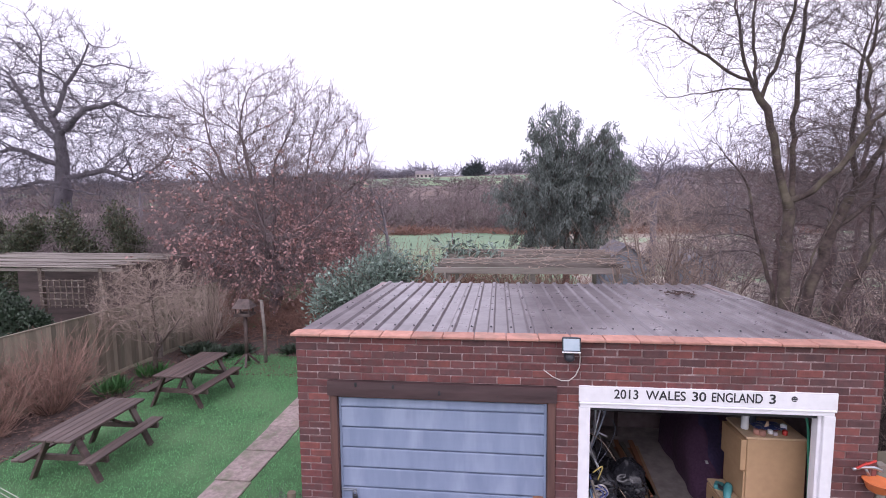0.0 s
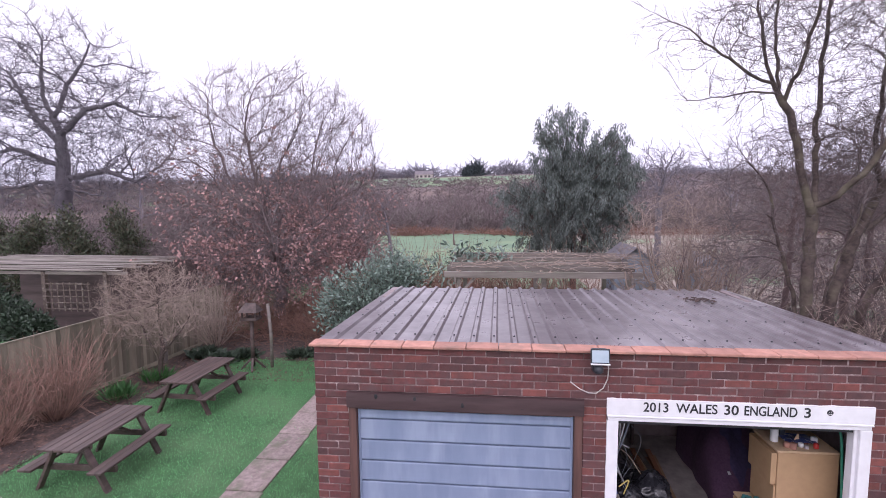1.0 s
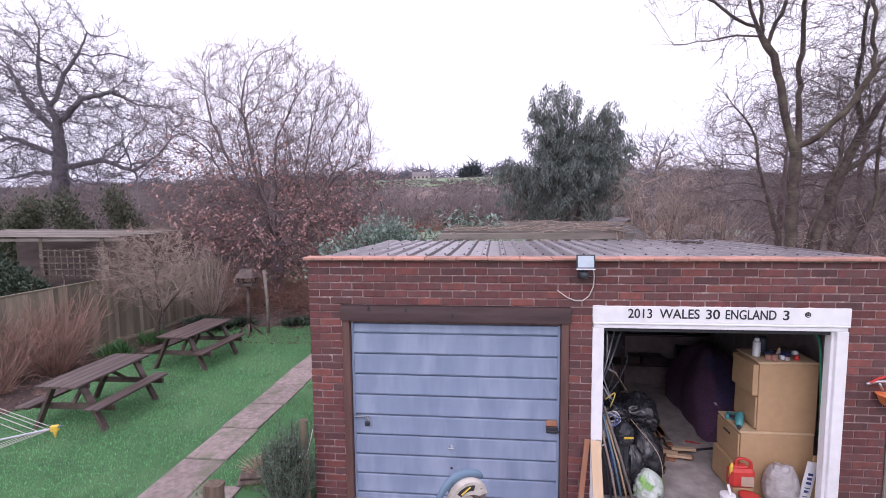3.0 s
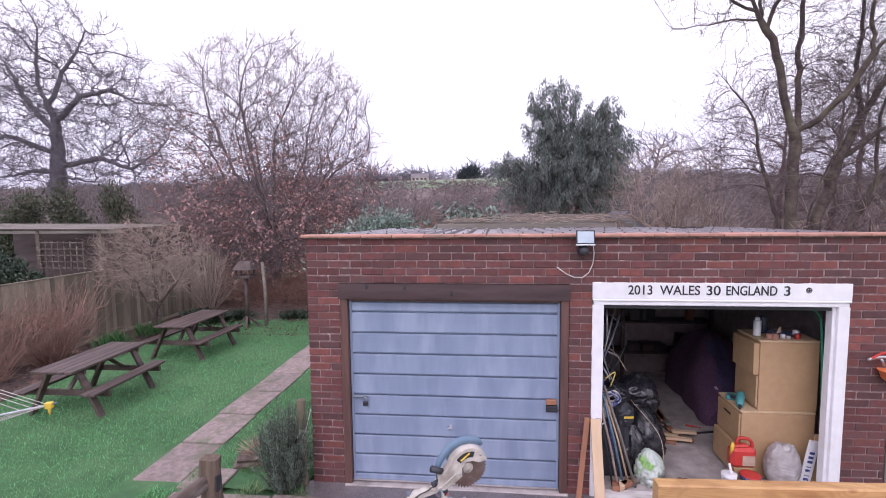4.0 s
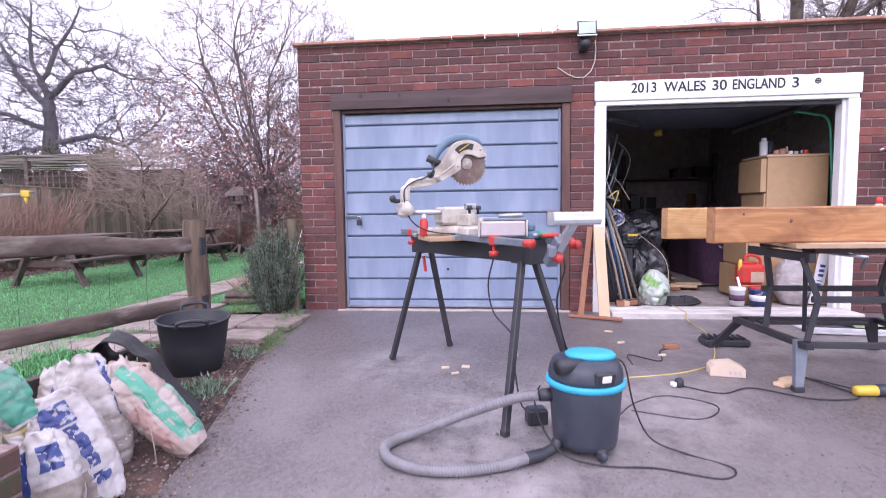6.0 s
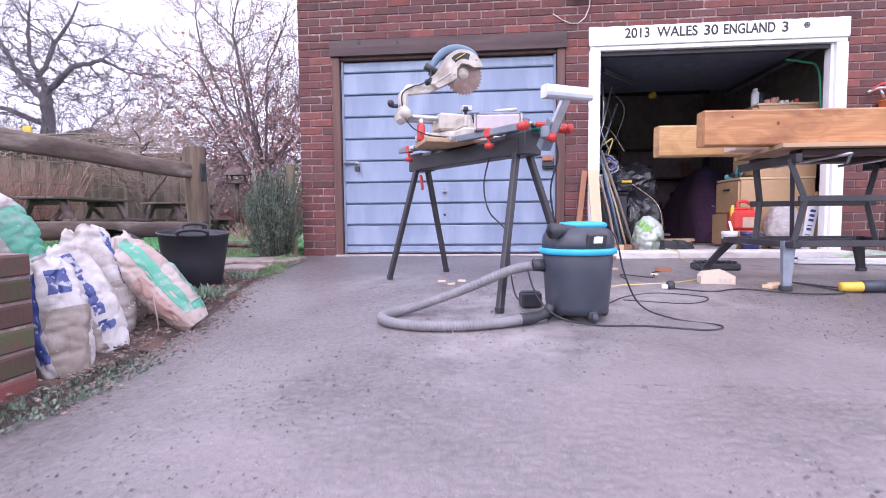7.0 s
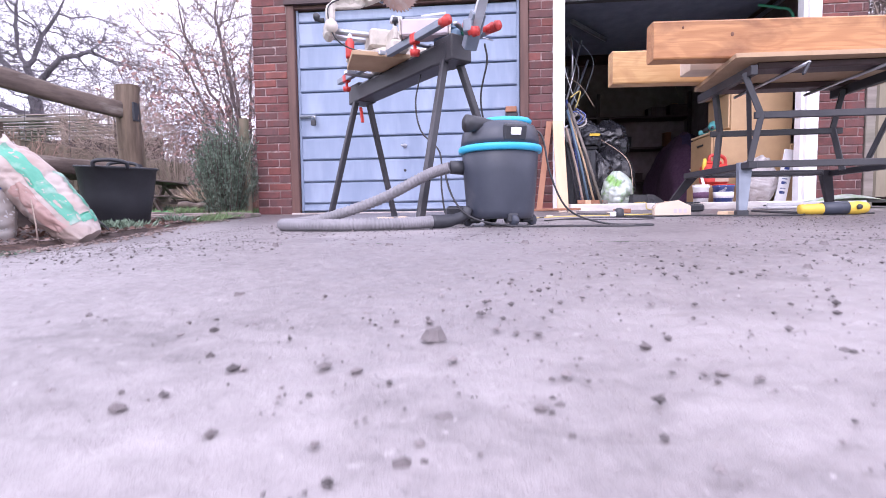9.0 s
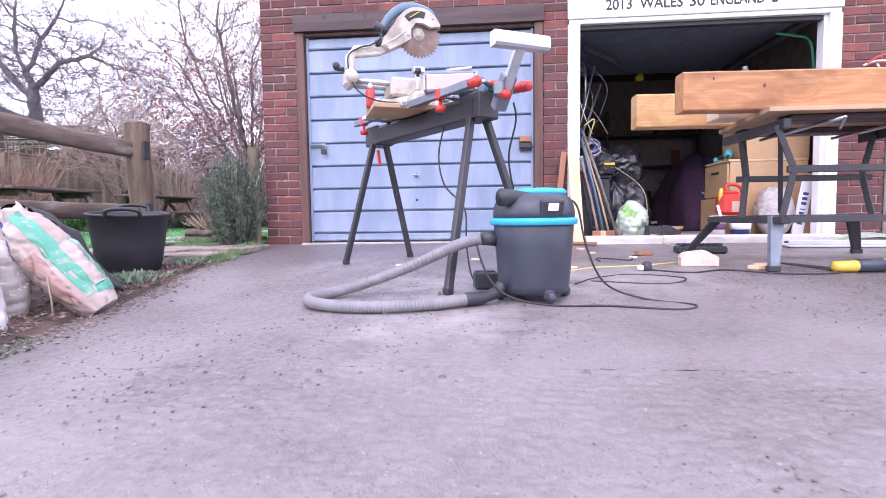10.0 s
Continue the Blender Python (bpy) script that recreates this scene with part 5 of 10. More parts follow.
kn = wpart("bevel_lever", Mesh().tube([sp(-0.36, 0.0, 0.20), sp(-0.395, 0.0, 0.20)], 0.012, 8).tube([sp(-0.395, 0, 0.195), sp(-0.40, 0, 0.215), sp(-0.405, 0.0, 0.23)], [0.014, 0.02, 0.014], 8), BLACK_PLASTIC, saw, "black lever")
arm_pts = smooth_path([sp(-0.325, 0, 0.26), sp(-0.30, 0, 0.300), sp(-0.235, 0, 0.315), sp(-0.17, 0, 0.315), sp(-0.11, 0, 0.35), sp(-0.05, 0.0, 0.415)], 5)
wpart("arm", Mesh().tube(arm_pts, [0.022 + 0.004 * math.sin(i * 1.3) for i in range(len(arm_pts))], 6, smooth=False), CAST, saw)
# upper guard: a thick teardrop plate with a rim
BC = (0.045, 0.42)
gpts = [(BC[0] + 0.136 * math.cos(a), BC[1] + 0.136 * math.sin(a)) for a in np.linspace(0.30, 2.75, 18)]
gpts += [(-0.115, 0.43), (-0.165, 0.36), (-0.175, 0.325), (-0.13, 0.305), (-0.05, 0.345), (-0.005, 0.375), (-0.005, 0.43), (0.025, 0.468), (0.07, 0.468), (0.115, 0.45)]


def plate(pts, s0, s1, inset=0.0):
    a, b = [sp(f, s0, z) for f, z in pts], [sp(f, s1, z) for f, z in pts]
    cen = sum(b, Vector()) / len(b)
    b2 = [p + (cen - p) * inset for p in b]
    n = len(pts)
    return Mesh().add(a + b2, [(i, (i + 1) % n, n + (i + 1) % n, n + i) for i in range(n)] + [tuple(range(n))[::-1], tuple(range(n, 2 * n))])


guard = wpart("guard", plate(gpts, -0.012, 0.042, 0.06), CAST, saw, "cream cast blade guard")
lg = [(0.045 + 0.112 * math.cos(a), 0.42 + 0.112 * math.sin(a)) for a in np.linspace(1.25, 2.45, 8)] + [(0.045 + 0.075 * math.cos(a), 0.42 + 0.075 * math.sin(a)) for a in np.linspace(2.45, 1.25, 8)]
wpart("label_patch", plate(lg, 0.040, 0.0425, 0.0), DARKSTEEL, guard, "dark printed badge")
wpart("label_mark", Mesh().beam(sp(-0.015, 0.0435, 0.485), sp(0.045, 0.0435, 0.525), 0.004, 0.02, 0.001, up=sdir), YELLOW, guard, "yellow printed bar")
teeth, nt = [], 36
for i in range(nt):
    a = 2 * math.pi * i / nt
    teeth += [(BC[0] + 0.128 * math.cos(a), BC[1] - 0.005 + 0.128 * math.sin(a)), (BC[0] + 0.112 * math.cos(a + 0.05), BC[1] - 0.005 + 0.112 * math.sin(a + 0.05))]
blade = wpart("blade", plate(teeth, 0.012, 0.016), BLADEMETAL, saw, "rust-stained toothed saw blade")
hub = Mesh().lathe([(0.034, 0), (0.034, 0.003), (0.016, 0.004), (0.014, 0.010), (0.005, 0.011)], 18, Matrix.Translation(sp(BC[0], 0.0165, BC[1] - 0.005)) @ Matrix((fdir, Vector((0, 0, 1)), sdir)).transposed().to_4x4())
wpart("hub", hub, CAST, blade, "steel arbor hub")
motor = Mesh().lathe([(0.03, 0), (0.055, 0.01), (0.058, 0.12), (0.05, 0.15), (0.02, 0.16)], 18, Matrix.Translation(sp(0.0, -0.01, 0.45)) @ Matrix((fdir, Vector((0, 0, -1)), -sdir)).transposed().to_4x4())
wpart("motor", motor, SAWBLUE, saw, "blue-grey motor housing")
hpts = smooth_path([sp(-0.15, -0.02, 0.40), sp(-0.13, -0.02, 0.47), sp(-0.06, -0.03, 0.545), sp(0.03, -0.03, 0.575), sp(0.12, -0.03, 0.56), sp(0.155, -0.03, 0.53)], 5)
wpart("top_cover", Mesh().tube(hpts, [0.014 + 0.012 * math.sin(math.pi * i / (len(hpts) - 1)) for i in range(len(hpts))], 10), SAWBLUE, saw, "blue-grey handle cover")
wpart("handle", Mesh().tube([sp(-0.19, 0.0, 0.445), sp(-0.11, 0.0, 0.41)], [0.022, 0.02], 10), BLACK_PLASTIC, saw, "black grip")
wpart("power_cord", Mesh().tube(smooth_path([sp(-0.16, 0.02, 0.42), sp(-0.17, 0.03, 0.37), sp(-0.22, 0.03, 0.33), sp(-0.28, 0.03, 0.31), sp(-0.345, 0.04, 0.25), sp(-0.32, 0.07, 0.10), sp(-0.22, 0.10, 0.03), sp(-0.05, 0.16, 0.01)], 5), 0.004, 6), CABLE, saw)

for k in range(4):
    q = 0.018 * k
    wpart("cooling_rib", Mesh().beam(sp(-0.155 + q, 0.043, 0.335 + 0.012 * k), sp(-0.085 + q, 0.043, 0.375 + 0.014 * k), 0.004, 0.006, 0.001, up=sdir), CAST, guard)
for f_, z_ in ((0.12, 0.50), (-0.02, 0.40), (-0.14, 0.335)):
    wpart("bolt", Mesh().lathe([(0.007, 0), (0.007, 0.004), (0.003, 0.005)], 8, Matrix.Translation(sp(f_, 0.042, z_)) @ Matrix((fdir, Vector((0, 0, 1)), sdir)).transposed().to_4x4()), STEEL, guard, "steel bolt")
wpart("arm_web", Mesh().beam(sp(-0.31, 0.0, 0.285), sp(-0.16, 0.0, 0.312), 0.03, 0.045, 0.006), CAST, saw)
wpart("table_handle", Mesh().tube([sp(0.22, 0.02, 0.085), sp(0.28, 0.02, 0.09), sp(0.36, 0.02, 0.092)], [0.012, 0.017, 0.019], 10), BLACK_PLASTIC, saw, "black table handle")
wpart("table_arm", Mesh().box(0.10, 0.25, -0.05, 0.04, 0.02, 0.10, 0.012, SAW).box(0.12, 0.20, -0.055, 0.045, 0.0, 0.045, 0.004, SAW), CAST, saw)
wpart("turntable", Mesh().lathe([(0.085, 0.055), (0.088, 0.07), (0.085, 0.118), (0.06, 0.124)], 24, Matrix.Translation(sp(0.03, 0.0, 0.0))), CAST, saw)
for f_, s_ in ((-0.03, 0.23), (-0.03, -0.2), (0.10, 0.05)):
    wpart("fence_knob", Mesh().tube([sp(f_, s_, 0.12), sp(f_, s_, 0.145), sp(f_, s_, 0.146), sp(f_, s_, 0.17)], [0.007, 0.007, 0.018, 0.015], 8), BLACK_PLASTIC, saw, "black fence knob")
wpart("scale_plate", Mesh().box(0.165, 0.20, -0.10, 0.10, 0.058, 0.062, 0.001, SAW), STEEL, saw, "steel mitre scale")
wpart("dust_spout", Mesh().tube([sp(-0.14, 0.01, 0.36), sp(-0.19, 0.01, 0.345)], [0.02, 0.018], 10), BLACK_PLASTIC, saw)

# glue bottle, tools and box on the stand
glue = thing("glue_bottle", "red glue bottle with white nozzle on the saw stand", "bottle", Matrix.Translation(sp(-0.235, 0.05, 0.0)))
wpart("bottle", Mesh().lathe([(0.022, 0), (0.024, 0.01), (0.024, 0.085), (0.014, 0.10)], 14, Matrix.Translation(sp(-0.235, 0.05, 0))), RED, glue)
wpart("nozzle", Mesh().lathe([(0.014, 0.10), (0.013, 0.115), (0.004, 0.14)], 12, Matrix.Translation(sp(-0.235, 0.05, 0))), WHITE, glue, "white nozzle")
case = thing("tool_case", "pale pink panelled tool case on the stand", "case", pose(1.905, -2.165, 0.822, 0, 0, 2))
part("body", Mesh().box(-0.115, 0.115, -0.05, 0.05, 0.0, 0.078, 0.008), PINKBOX, case)
for xx in (-0.1245, 0.1155):
    part("edge_strip", Mesh().box(xx, xx + 0.009, -0.055, 0.055, 0.0, 0.083, 0.003), CAST, case, "pale edge strip")
part("lid_plate", Mesh().box(-0.10, 0.12, -0.03, 0.04, 0.0785, 0.095, 0.005), GREYSTEEL, case, "grey lid plate")
part("lid_tube", Mesh().tube([(-0.02, 0.01, 0.104), (0.10, -0.01, 0.108)], 0.012, 8), STEEL, case)
for k, (px_, py_, rz, mt, lb) in enumerate(((1.86, -2.05, 40, GREYSTEEL, "grey spanner on the saw stand"), (2.02, -2.08, -20, SAWBLUE, "blue-grey tool on the saw stand"), (2.08, -2.25, 70, STEEL, "steel pliers on the saw stand"))):
    thing("hand_tool", lb, "tool", pose(px_, py_, 0.826, 0, 0, rz), "hand tools on the stand", Mesh().box(-0.07, 0.07, -0.012, 0.012, 0, 0.014, 0.004).box(0.05, 0.09, -0.022, 0.022, 0, 0.018, 0.005), mt)
thing("pencil_case", "small pink plastic grip on the stand rail", "grip", pose(2.13, -2.28, 0.83, 0, 90, 10), mesh=Mesh().tube([(0, 0, -0.04), (0, 0, 0.04)], [0.012, 0.014], 8), material=RED)
sander = thing("hand_sander", "teal and grey power tool lying on the stand", "power tool", pose(2.02, -2.16, 0.80, 0, 0, -30))
part("body", Mesh().box(-0.08, 0.08, -0.035, 0.035, 0.0, 0.05, 0.014).box(-0.03, 0.05, -0.028, 0.028, 0.045, 0.09, 0.012), SAWBLUE, sander)
part("grip", Mesh().tube([(0.07, 0, 0.03), (0.16, 0.01, 0.025)], [0.022, 0.018], 10), GREEN, sander, "dark green grip")
sd = thing("screwdriver", "red-handled screwdriver on the stand rail", "screwdriver", pose(2.10, -2.20, 0.825, 0, 90, 40))
part("grip", Mesh().lathe([(0.010, 0), (0.014, 0.02), (0.013, 0.07), (0.006, 0.08)], 10), RED, sd)
part("shaft", Mesh().tube([(0, 0, 0.08), (0, 0, 0.17)], 0.003, 6), STEEL, sd)


def cable(name, label, pts, r=0.0045, material=None, n=7):
    me = Mesh().tube(smooth_path(pts, n), r, 6)
    p = Vector(pts[0])
    me.v = [(a - p.x, b - p.y, c - p.z) for a, b, c in me.v]
    return thing(name, label, "cable", pose(*p), mesh=me, material=material or CABLE)


cable("power_cable", "black power cable hanging from the stand to the ground", [(1.86, -2.02, 0.70), (1.83, -2.02, 0.55), (1.86, -2.05, 0.40), (1.96, -2.1, 0.28), (1.97, -2.14, 0.10), on_drive(2.0, -2.2, 0.02), on_drive(2.06, -2.26, 0.006)])
cable("power_cable", "black cable hanging from the roller end of the stand", [(2.19, -2.30, 0.74), (2.20, -2.29, 0.66), (2.17, -2.25, 0.5), (2.21, -2.2, 0.3), (2.28, -2.12, 0.12), on_drive(2.36, -2.02, 0.006), on_drive(2.5, -1.9, 0.005)])

# ---- vacuum cleaner ----
VX, VY = 2.248, -2.575
VZ = drive_z(VY)
vac = thing("vacuum_cleaner", "charcoal drum vacuum cleaner with bright blue rim", "vacuum cleaner", pose(VX, VY, VZ))
part("drum", Mesh().lathe([(0.118, 0.028), (0.132, 0.034), (0.137, 0.06), (0.148, 0.20), (0.153, 0.285), (0.150, 0.29)], 36), GREY_PLASTIC, vac)
part("rim_band", Mesh().lathe([(0.155, 0.288), (0.166, 0.290), (0.168, 0.306), (0.164, 0.314), (0.150, 0.316)], 40), CYAN, vac, "bright blue rim band")
lid = part("lid", Mesh().lathe([(0.156, 0.314), (0.157, 0.335), (0.152, 0.365), (0.138, 0.392), (0.11, 0.405), (0.06, 0.408)], 36), GREY_PLASTIC, vac, "charcoal motor lid")
part("carry_handle", Mesh().lathe([(0.104, 0.0), (0.108, 0.014), (0.097, 0.024), (0.05, 0.028)], 22, pose(0.02, 0.0, 0.402), squash=0.75), CYAN, lid, "bright blue carry handle")
part("switch_plate", Mesh().box(-0.045, 0.045, -0.012, 0.012, -0.03, 0.03, 0.006, pose(0.052, -0.142, 0.352, 14, 0, 20)), BLACK_PLASTIC, lid, "black switch panel")
part("switch", Mesh().box(-0.020, 0.020, -0.006, 0.006, -0.014, 0.014, 0.002, pose(0.056, -0.154, 0.354, 14, 0, 20)), WHITE, lid, "white rating label")
part("blower_port", Mesh().tube([(-0.02, -0.06, 0.385), (-0.09, -0.105, 0.392), (-0.13, -0.13, 0.392)], [0.026, 0.030, 0.034], 16).tube([(-0.13, -0.13, 0.392), (-0.127, -0.128, 0.392)], [0.034, 0.022], 16), BLACK_PLASTIC, lid)
part("hose_port", Mesh().tube([(-0.135, -0.01, 0.235), (-0.20, -0.03, 0.238)], [0.030, 0.026], 14), BLACK_PLASTIC, vac, "black hose connector")
for a in (-70, 20, 110, 200):
    c, s = math.cos(radians(a)), math.sin(radians(a))
    foot = part("foot", Mesh().box(-0.03, 0.03, -0.022, 0.022, 0.012, 0.05, 0.008, pose(0.115 * c, 0.115 * s, 0, 0, 0, a)), BLACK_PLASTIC, vac)
    part("caster", Mesh().lathe([(0.02, -0.010), (0.022, -0.006), (0.022, 0.006), (0.02, 0.010)], 14, pose(0.14 * c, 0.14 * s, 0.022, 90, 0, a + 25)), GREY_PLASTIC, foot, "small caster wheel")
hose_pts = smooth_path([(VX - 0.20, VY - 0.03, VZ + 0.238), (VX - 0.30, VY + 0.0, VZ + 0.21), (VX - 0.50, VY + 0.05, VZ + 0.12), (VX - 0.70, VY + 0.02, VZ + 0.05), (1.435, -2.60, VZ + 0.024), (1.385, -2.68, drive_z(-2.7, 1.4) + 0.024), (1.43, -2.78, drive_z(-2.8, 1.45) + 0.023), (1.56, -2.845, drive_z(-2.85, 1.56) + 0.023), (1.72, -2.845, drive_z(-2.85) + 0.023), (1.88, -2.795, drive_z(-2.8) + 0.023), (1.99, -2.735, drive_z(-2.74) + 0.026)], 40)
hose = thing("vacuum_hose", "ribbed grey vacuum hose looped on the drive", "hose", pose(1.4, -2.7, VZ))
wpart("tube", Mesh().tube(hose_pts, [0.0235 if i % 3 else 0.0195 for i in range(len(hose_pts))], 12), HOSE, hose)
wpart("cuff", Mesh().tube(smooth_path([(1.985, -2.738, drive_z(-2.74) + 0.026), (2.05, -2.705, drive_z(-2.7) + 0.028), (2.105, -2.675, drive_z(-2.68) + 0.045), (2.12, -2.66, drive_z(-2.68) + 0.07)], 5), [0.026] * 6 + [0.022] * 10, 12), BLACK_PLASTIC, hose, "black end cuff")
cable("power_cable", "black flex of the vacuum cleaner lying on the drive", [(VX + 0.11, VY + 0.03, VZ + 0.395), (VX + 0.17, VY + 0.02, VZ + 0.36), (VX + 0.20, VY - 0.02, VZ + 0.2), (VX + 0.27, VY - 0.03, VZ + 0.06), on_drive(2.66, -2.62, 0.006), on_drive(2.80, -2.72, 0.005), on_drive(2.72, -2.80, 0.005), on_drive(2.5, -2.74, 0.005), on_drive(2.30, -2.74, 0.006), (VX - 0.1, VY - 0.15, VZ + 0.03), (VX - 0.18, VY - 0.08, VZ + 0.10), (VX - 0.22, VY - 0.03, VZ + 0.22), (VX - 0.19, VY + 0.02, VZ + 0.262)], 0.004)
adapter = thing("power_adapter", "black square power adapter on the drive", "adapter", pose(2.06, -2.36, drive_z(-2.36), 0, 0, 12))
part("body", Mesh().box(-0.05, 0.05, -0.035, 0.035, 0, 0.075, 0.008), BLACK_PLASTIC, adapter)
part("top_face", Mesh().box(-0.04, 0.04, -0.026, 0.026, 0.0752, 0.08, 0.002), GREY_PLASTIC, adapter)

# loose cables on the drive
cable("extension_cable", "thin pale yellow cable crossing the drive", [on_drive(2.42, -1.98, 0.005), on_drive(2.62, -1.76, 0.004), on_drive(2.80, -1.70, 0.004), on_drive(3.01, -1.63, 0.004), on_drive(3.23, -1.48, 0.004), on_drive(3.39, -1.19, 0.004), on_drive(3.52, -0.79, 0.004), on_drive(3.53, -0.45, 0.004), (3.535, -0.31, 0.006), (3.54, -0.275, 0.052), (3.54, -0.10, 0.057), (3.54, 0.06, 0.056), (3.60, 0.12, 0.05), (3.62, 0.3, 0.05)], 0.0042, YELLOWFLEX)
cable("power_cable", "black cable winding over the drive to the bench", [on_drive(2.93, -1.86, 0.006), on_drive(3.1, -1.95, 0.005), on_drive(3.3, -1.86, 0.005), on_drive(3.55, -2.0, 0.005), on_drive(3.8, -1.95, 0.006), on_drive(3.66, -1.72, 0.02), on_drive(3.9, -1.9, 0.01), on_drive(4.2, -1.85, 0.005)])
cable("power_cable", "thin black cable curled on the drive", [on_drive(2.55, -2.2, 0.005), on_drive(2.85, -2.28, 0.005), on_drive(3.0, -2.12, 0.005), on_drive(2.8, -2.0, 0.005), on_drive(2.6, -2.1, 0.005), on_drive(2.46, -2.28, 0.005)], 0.003)
cable("power_cable", "thin black cable curled on the drive", [on_drive(2.75, -1.5, 0.005), on_drive(2.78, -1.3, 0.005), on_drive(2.95, -1.42, 0.005), on_drive(3.02, -1.2, 0.005), on_drive(3.16, -1.12, 0.005)], 0.004)
plug = thing("plug_socket", "black extension socket with a white plug", "socket", pose(2.91, -1.85, drive_z(-1.85), 0, 0, 20))
part("body", Mesh().lathe([(0.024, 0), (0.026, 0.01), (0.024, 0.04), (0.012, 0.05)], 12), BLACK_PLASTIC, plug)
part("plug", Mesh().box(-0.05, -0.025, -0.015, 0.015, 0.005, 0.03, 0.004), WHITE, plug, "white plug")

# wedge-cut timber block, grey foot pads, black work light, offcuts
blk = thing("timber_block", "pale sawn timber block with printed mark", "block", pose(3.26, -1.63, drive_z(-1.63), 0, 0, -10))
pr = [(-0.095, 0), (0.095, 0), (0.095, 0.05), (0.03, 0.085), (-0.075, 0.07), (-0.095, 0.045)]
part("block", Mesh().add([(x, -0.055, z) for x, z in pr] + [(x, 0.05, z) for x, z in pr], [(0, 1, 2, 3, 4, 5), (11, 10, 9, 8, 7, 6)] + [(i, 6 + i, 6 + (i + 1) % 6, (i + 1) % 6) for i in range(6)]), SAWNPALE, blk)
for k in range(3):
    part("printed_bar", Mesh().box(0.005 + 0.026 * k, 0.021 + 0.026 * k, -0.0565, -0.055, 0.012, 0.036), PINKBOX, blk, "faint printed bar")
for x, y in ((3.50, -1.80), (3.56, -1.74)):
    thing("offcut", "pale offcut under the bench foot", "offcut", pose(x, y, drive_z(y), 0, 0, 30), "wood offcuts", Mesh().box(-0.05, 0.05, -0.03, 0.03, 0, 0.022, 0.003), NEWWOOD)
for x, y, lx, ly, a in ((1.55, -1.62, 0.05, 0.014, 10), (1.68, -1.60, 0.05, 0.03, -8), (1.62, -1.72, 0.05, 0.012, 30), (2.80, -1.02, 0.055, 0.025, 35), (2.78, -0.72, 0.06, 0.012, -20), (2.55, -1.75, 0.04, 0.012, 20), (3.0, -1.3, 0.05, 0.02, 15), (2.0, -1.35, 0.06, 0.02, 0)):
    thing("offcut", "small pale wood offcut on the drive", "offcut", pose(x, y, drive_z(y), 0, 0, a), "wood offcuts", Mesh().box(-lx / 2, lx / 2, -ly / 2, ly / 2, 0, 0.014, 0.002), SAWNPALE)
thing("offcut", "reddish wood offcut on the drive", "offcut", pose(3.12, -1.12, drive_z(-1.1), 0, 0, 8), "wood offcuts", Mesh().box(-0.05, 0.05, -0.03, 0.03, 0, 0.03, 0.003), REDWOOD)
wl_ = thing("ratchet_case", "black ridged plastic case on the drive", "case", pose(3.525, -1.02, drive_z(-1.0), 0, 0, -2))
part("body", Mesh().box(-0.155, 0.155, -0.07, 0.07, 0, 0.05, 0.012), BLACK_PLASTIC, wl_)
for k in range(7):
    part("ridge", Mesh().box(-0.135 + 0.04 * k, -0.115 + 0.04 * k, -0.062, 0.062, 0.0552, 0.066, 0.003), BLACK_PLASTIC, wl_)
# sawdust under the saw
dxy = np.stack([1.75 + 0.55 * rng.normal(size=5200), -1.75 + 0.42 * rng.normal(size=5200)], 1)
dxy = dxy[(dxy[:, 1] < -0.05) & (dxy[:, 0] > 0.6)]
tagged(pebbles("sawdust", dxy, 0.0012 + 0.0030 * rng.random(len(dxy)) ** 3, lambda x, y: drive_z(y, x) + 0.0012, DUST, 31, 0.25), "pale sawdust and chips on the drive", "sawdust", kind="stuff")

# ---- folding bench with sleepers ----
bench = thing("workbench", "black folding workbench with a plywood top", "workbench", pose(3.95, -1.6, drive_z(-1.6)))
BX0, BX1 = 3.47, 4.62
tp = Mesh()
tp.add([(BX0 - 0.02, -1.95, 0.735), (BX1, -1.92, 0.735), (BX1, -1.22, 0.735), (BX0 + 0.06, -1.25, 0.735), (BX0 - 0.02, -1.95, 0.757), (BX1, -1.92, 0.757), (BX1, -1.22, 0.757), (BX0 + 0.06, -1.25, 0.757)],
       [(3, 2, 1, 0), (4, 5, 6, 7), (0, 1, 5, 4), (1, 2, 6, 5), (2, 3, 7, 6), (3, 0, 4, 7)])
wpart("tabletop", tp, PLY, bench, "worn plywood top")
wpart("top_skin", Mesh().box(BX0 + 0.075, BX1 - 0.004, -1.912, -1.256, 0.7572, 0.7592), SAWNPALE, bench, "pale worn top sheet")
for yy in (-1.80, -1.36):
    wpart("jaw", Mesh().box(3.60, 4.42, yy - 0.06, yy + 0.06, 0.70, 0.7345, 0.006), STAIN, bench, "dark jaw board")
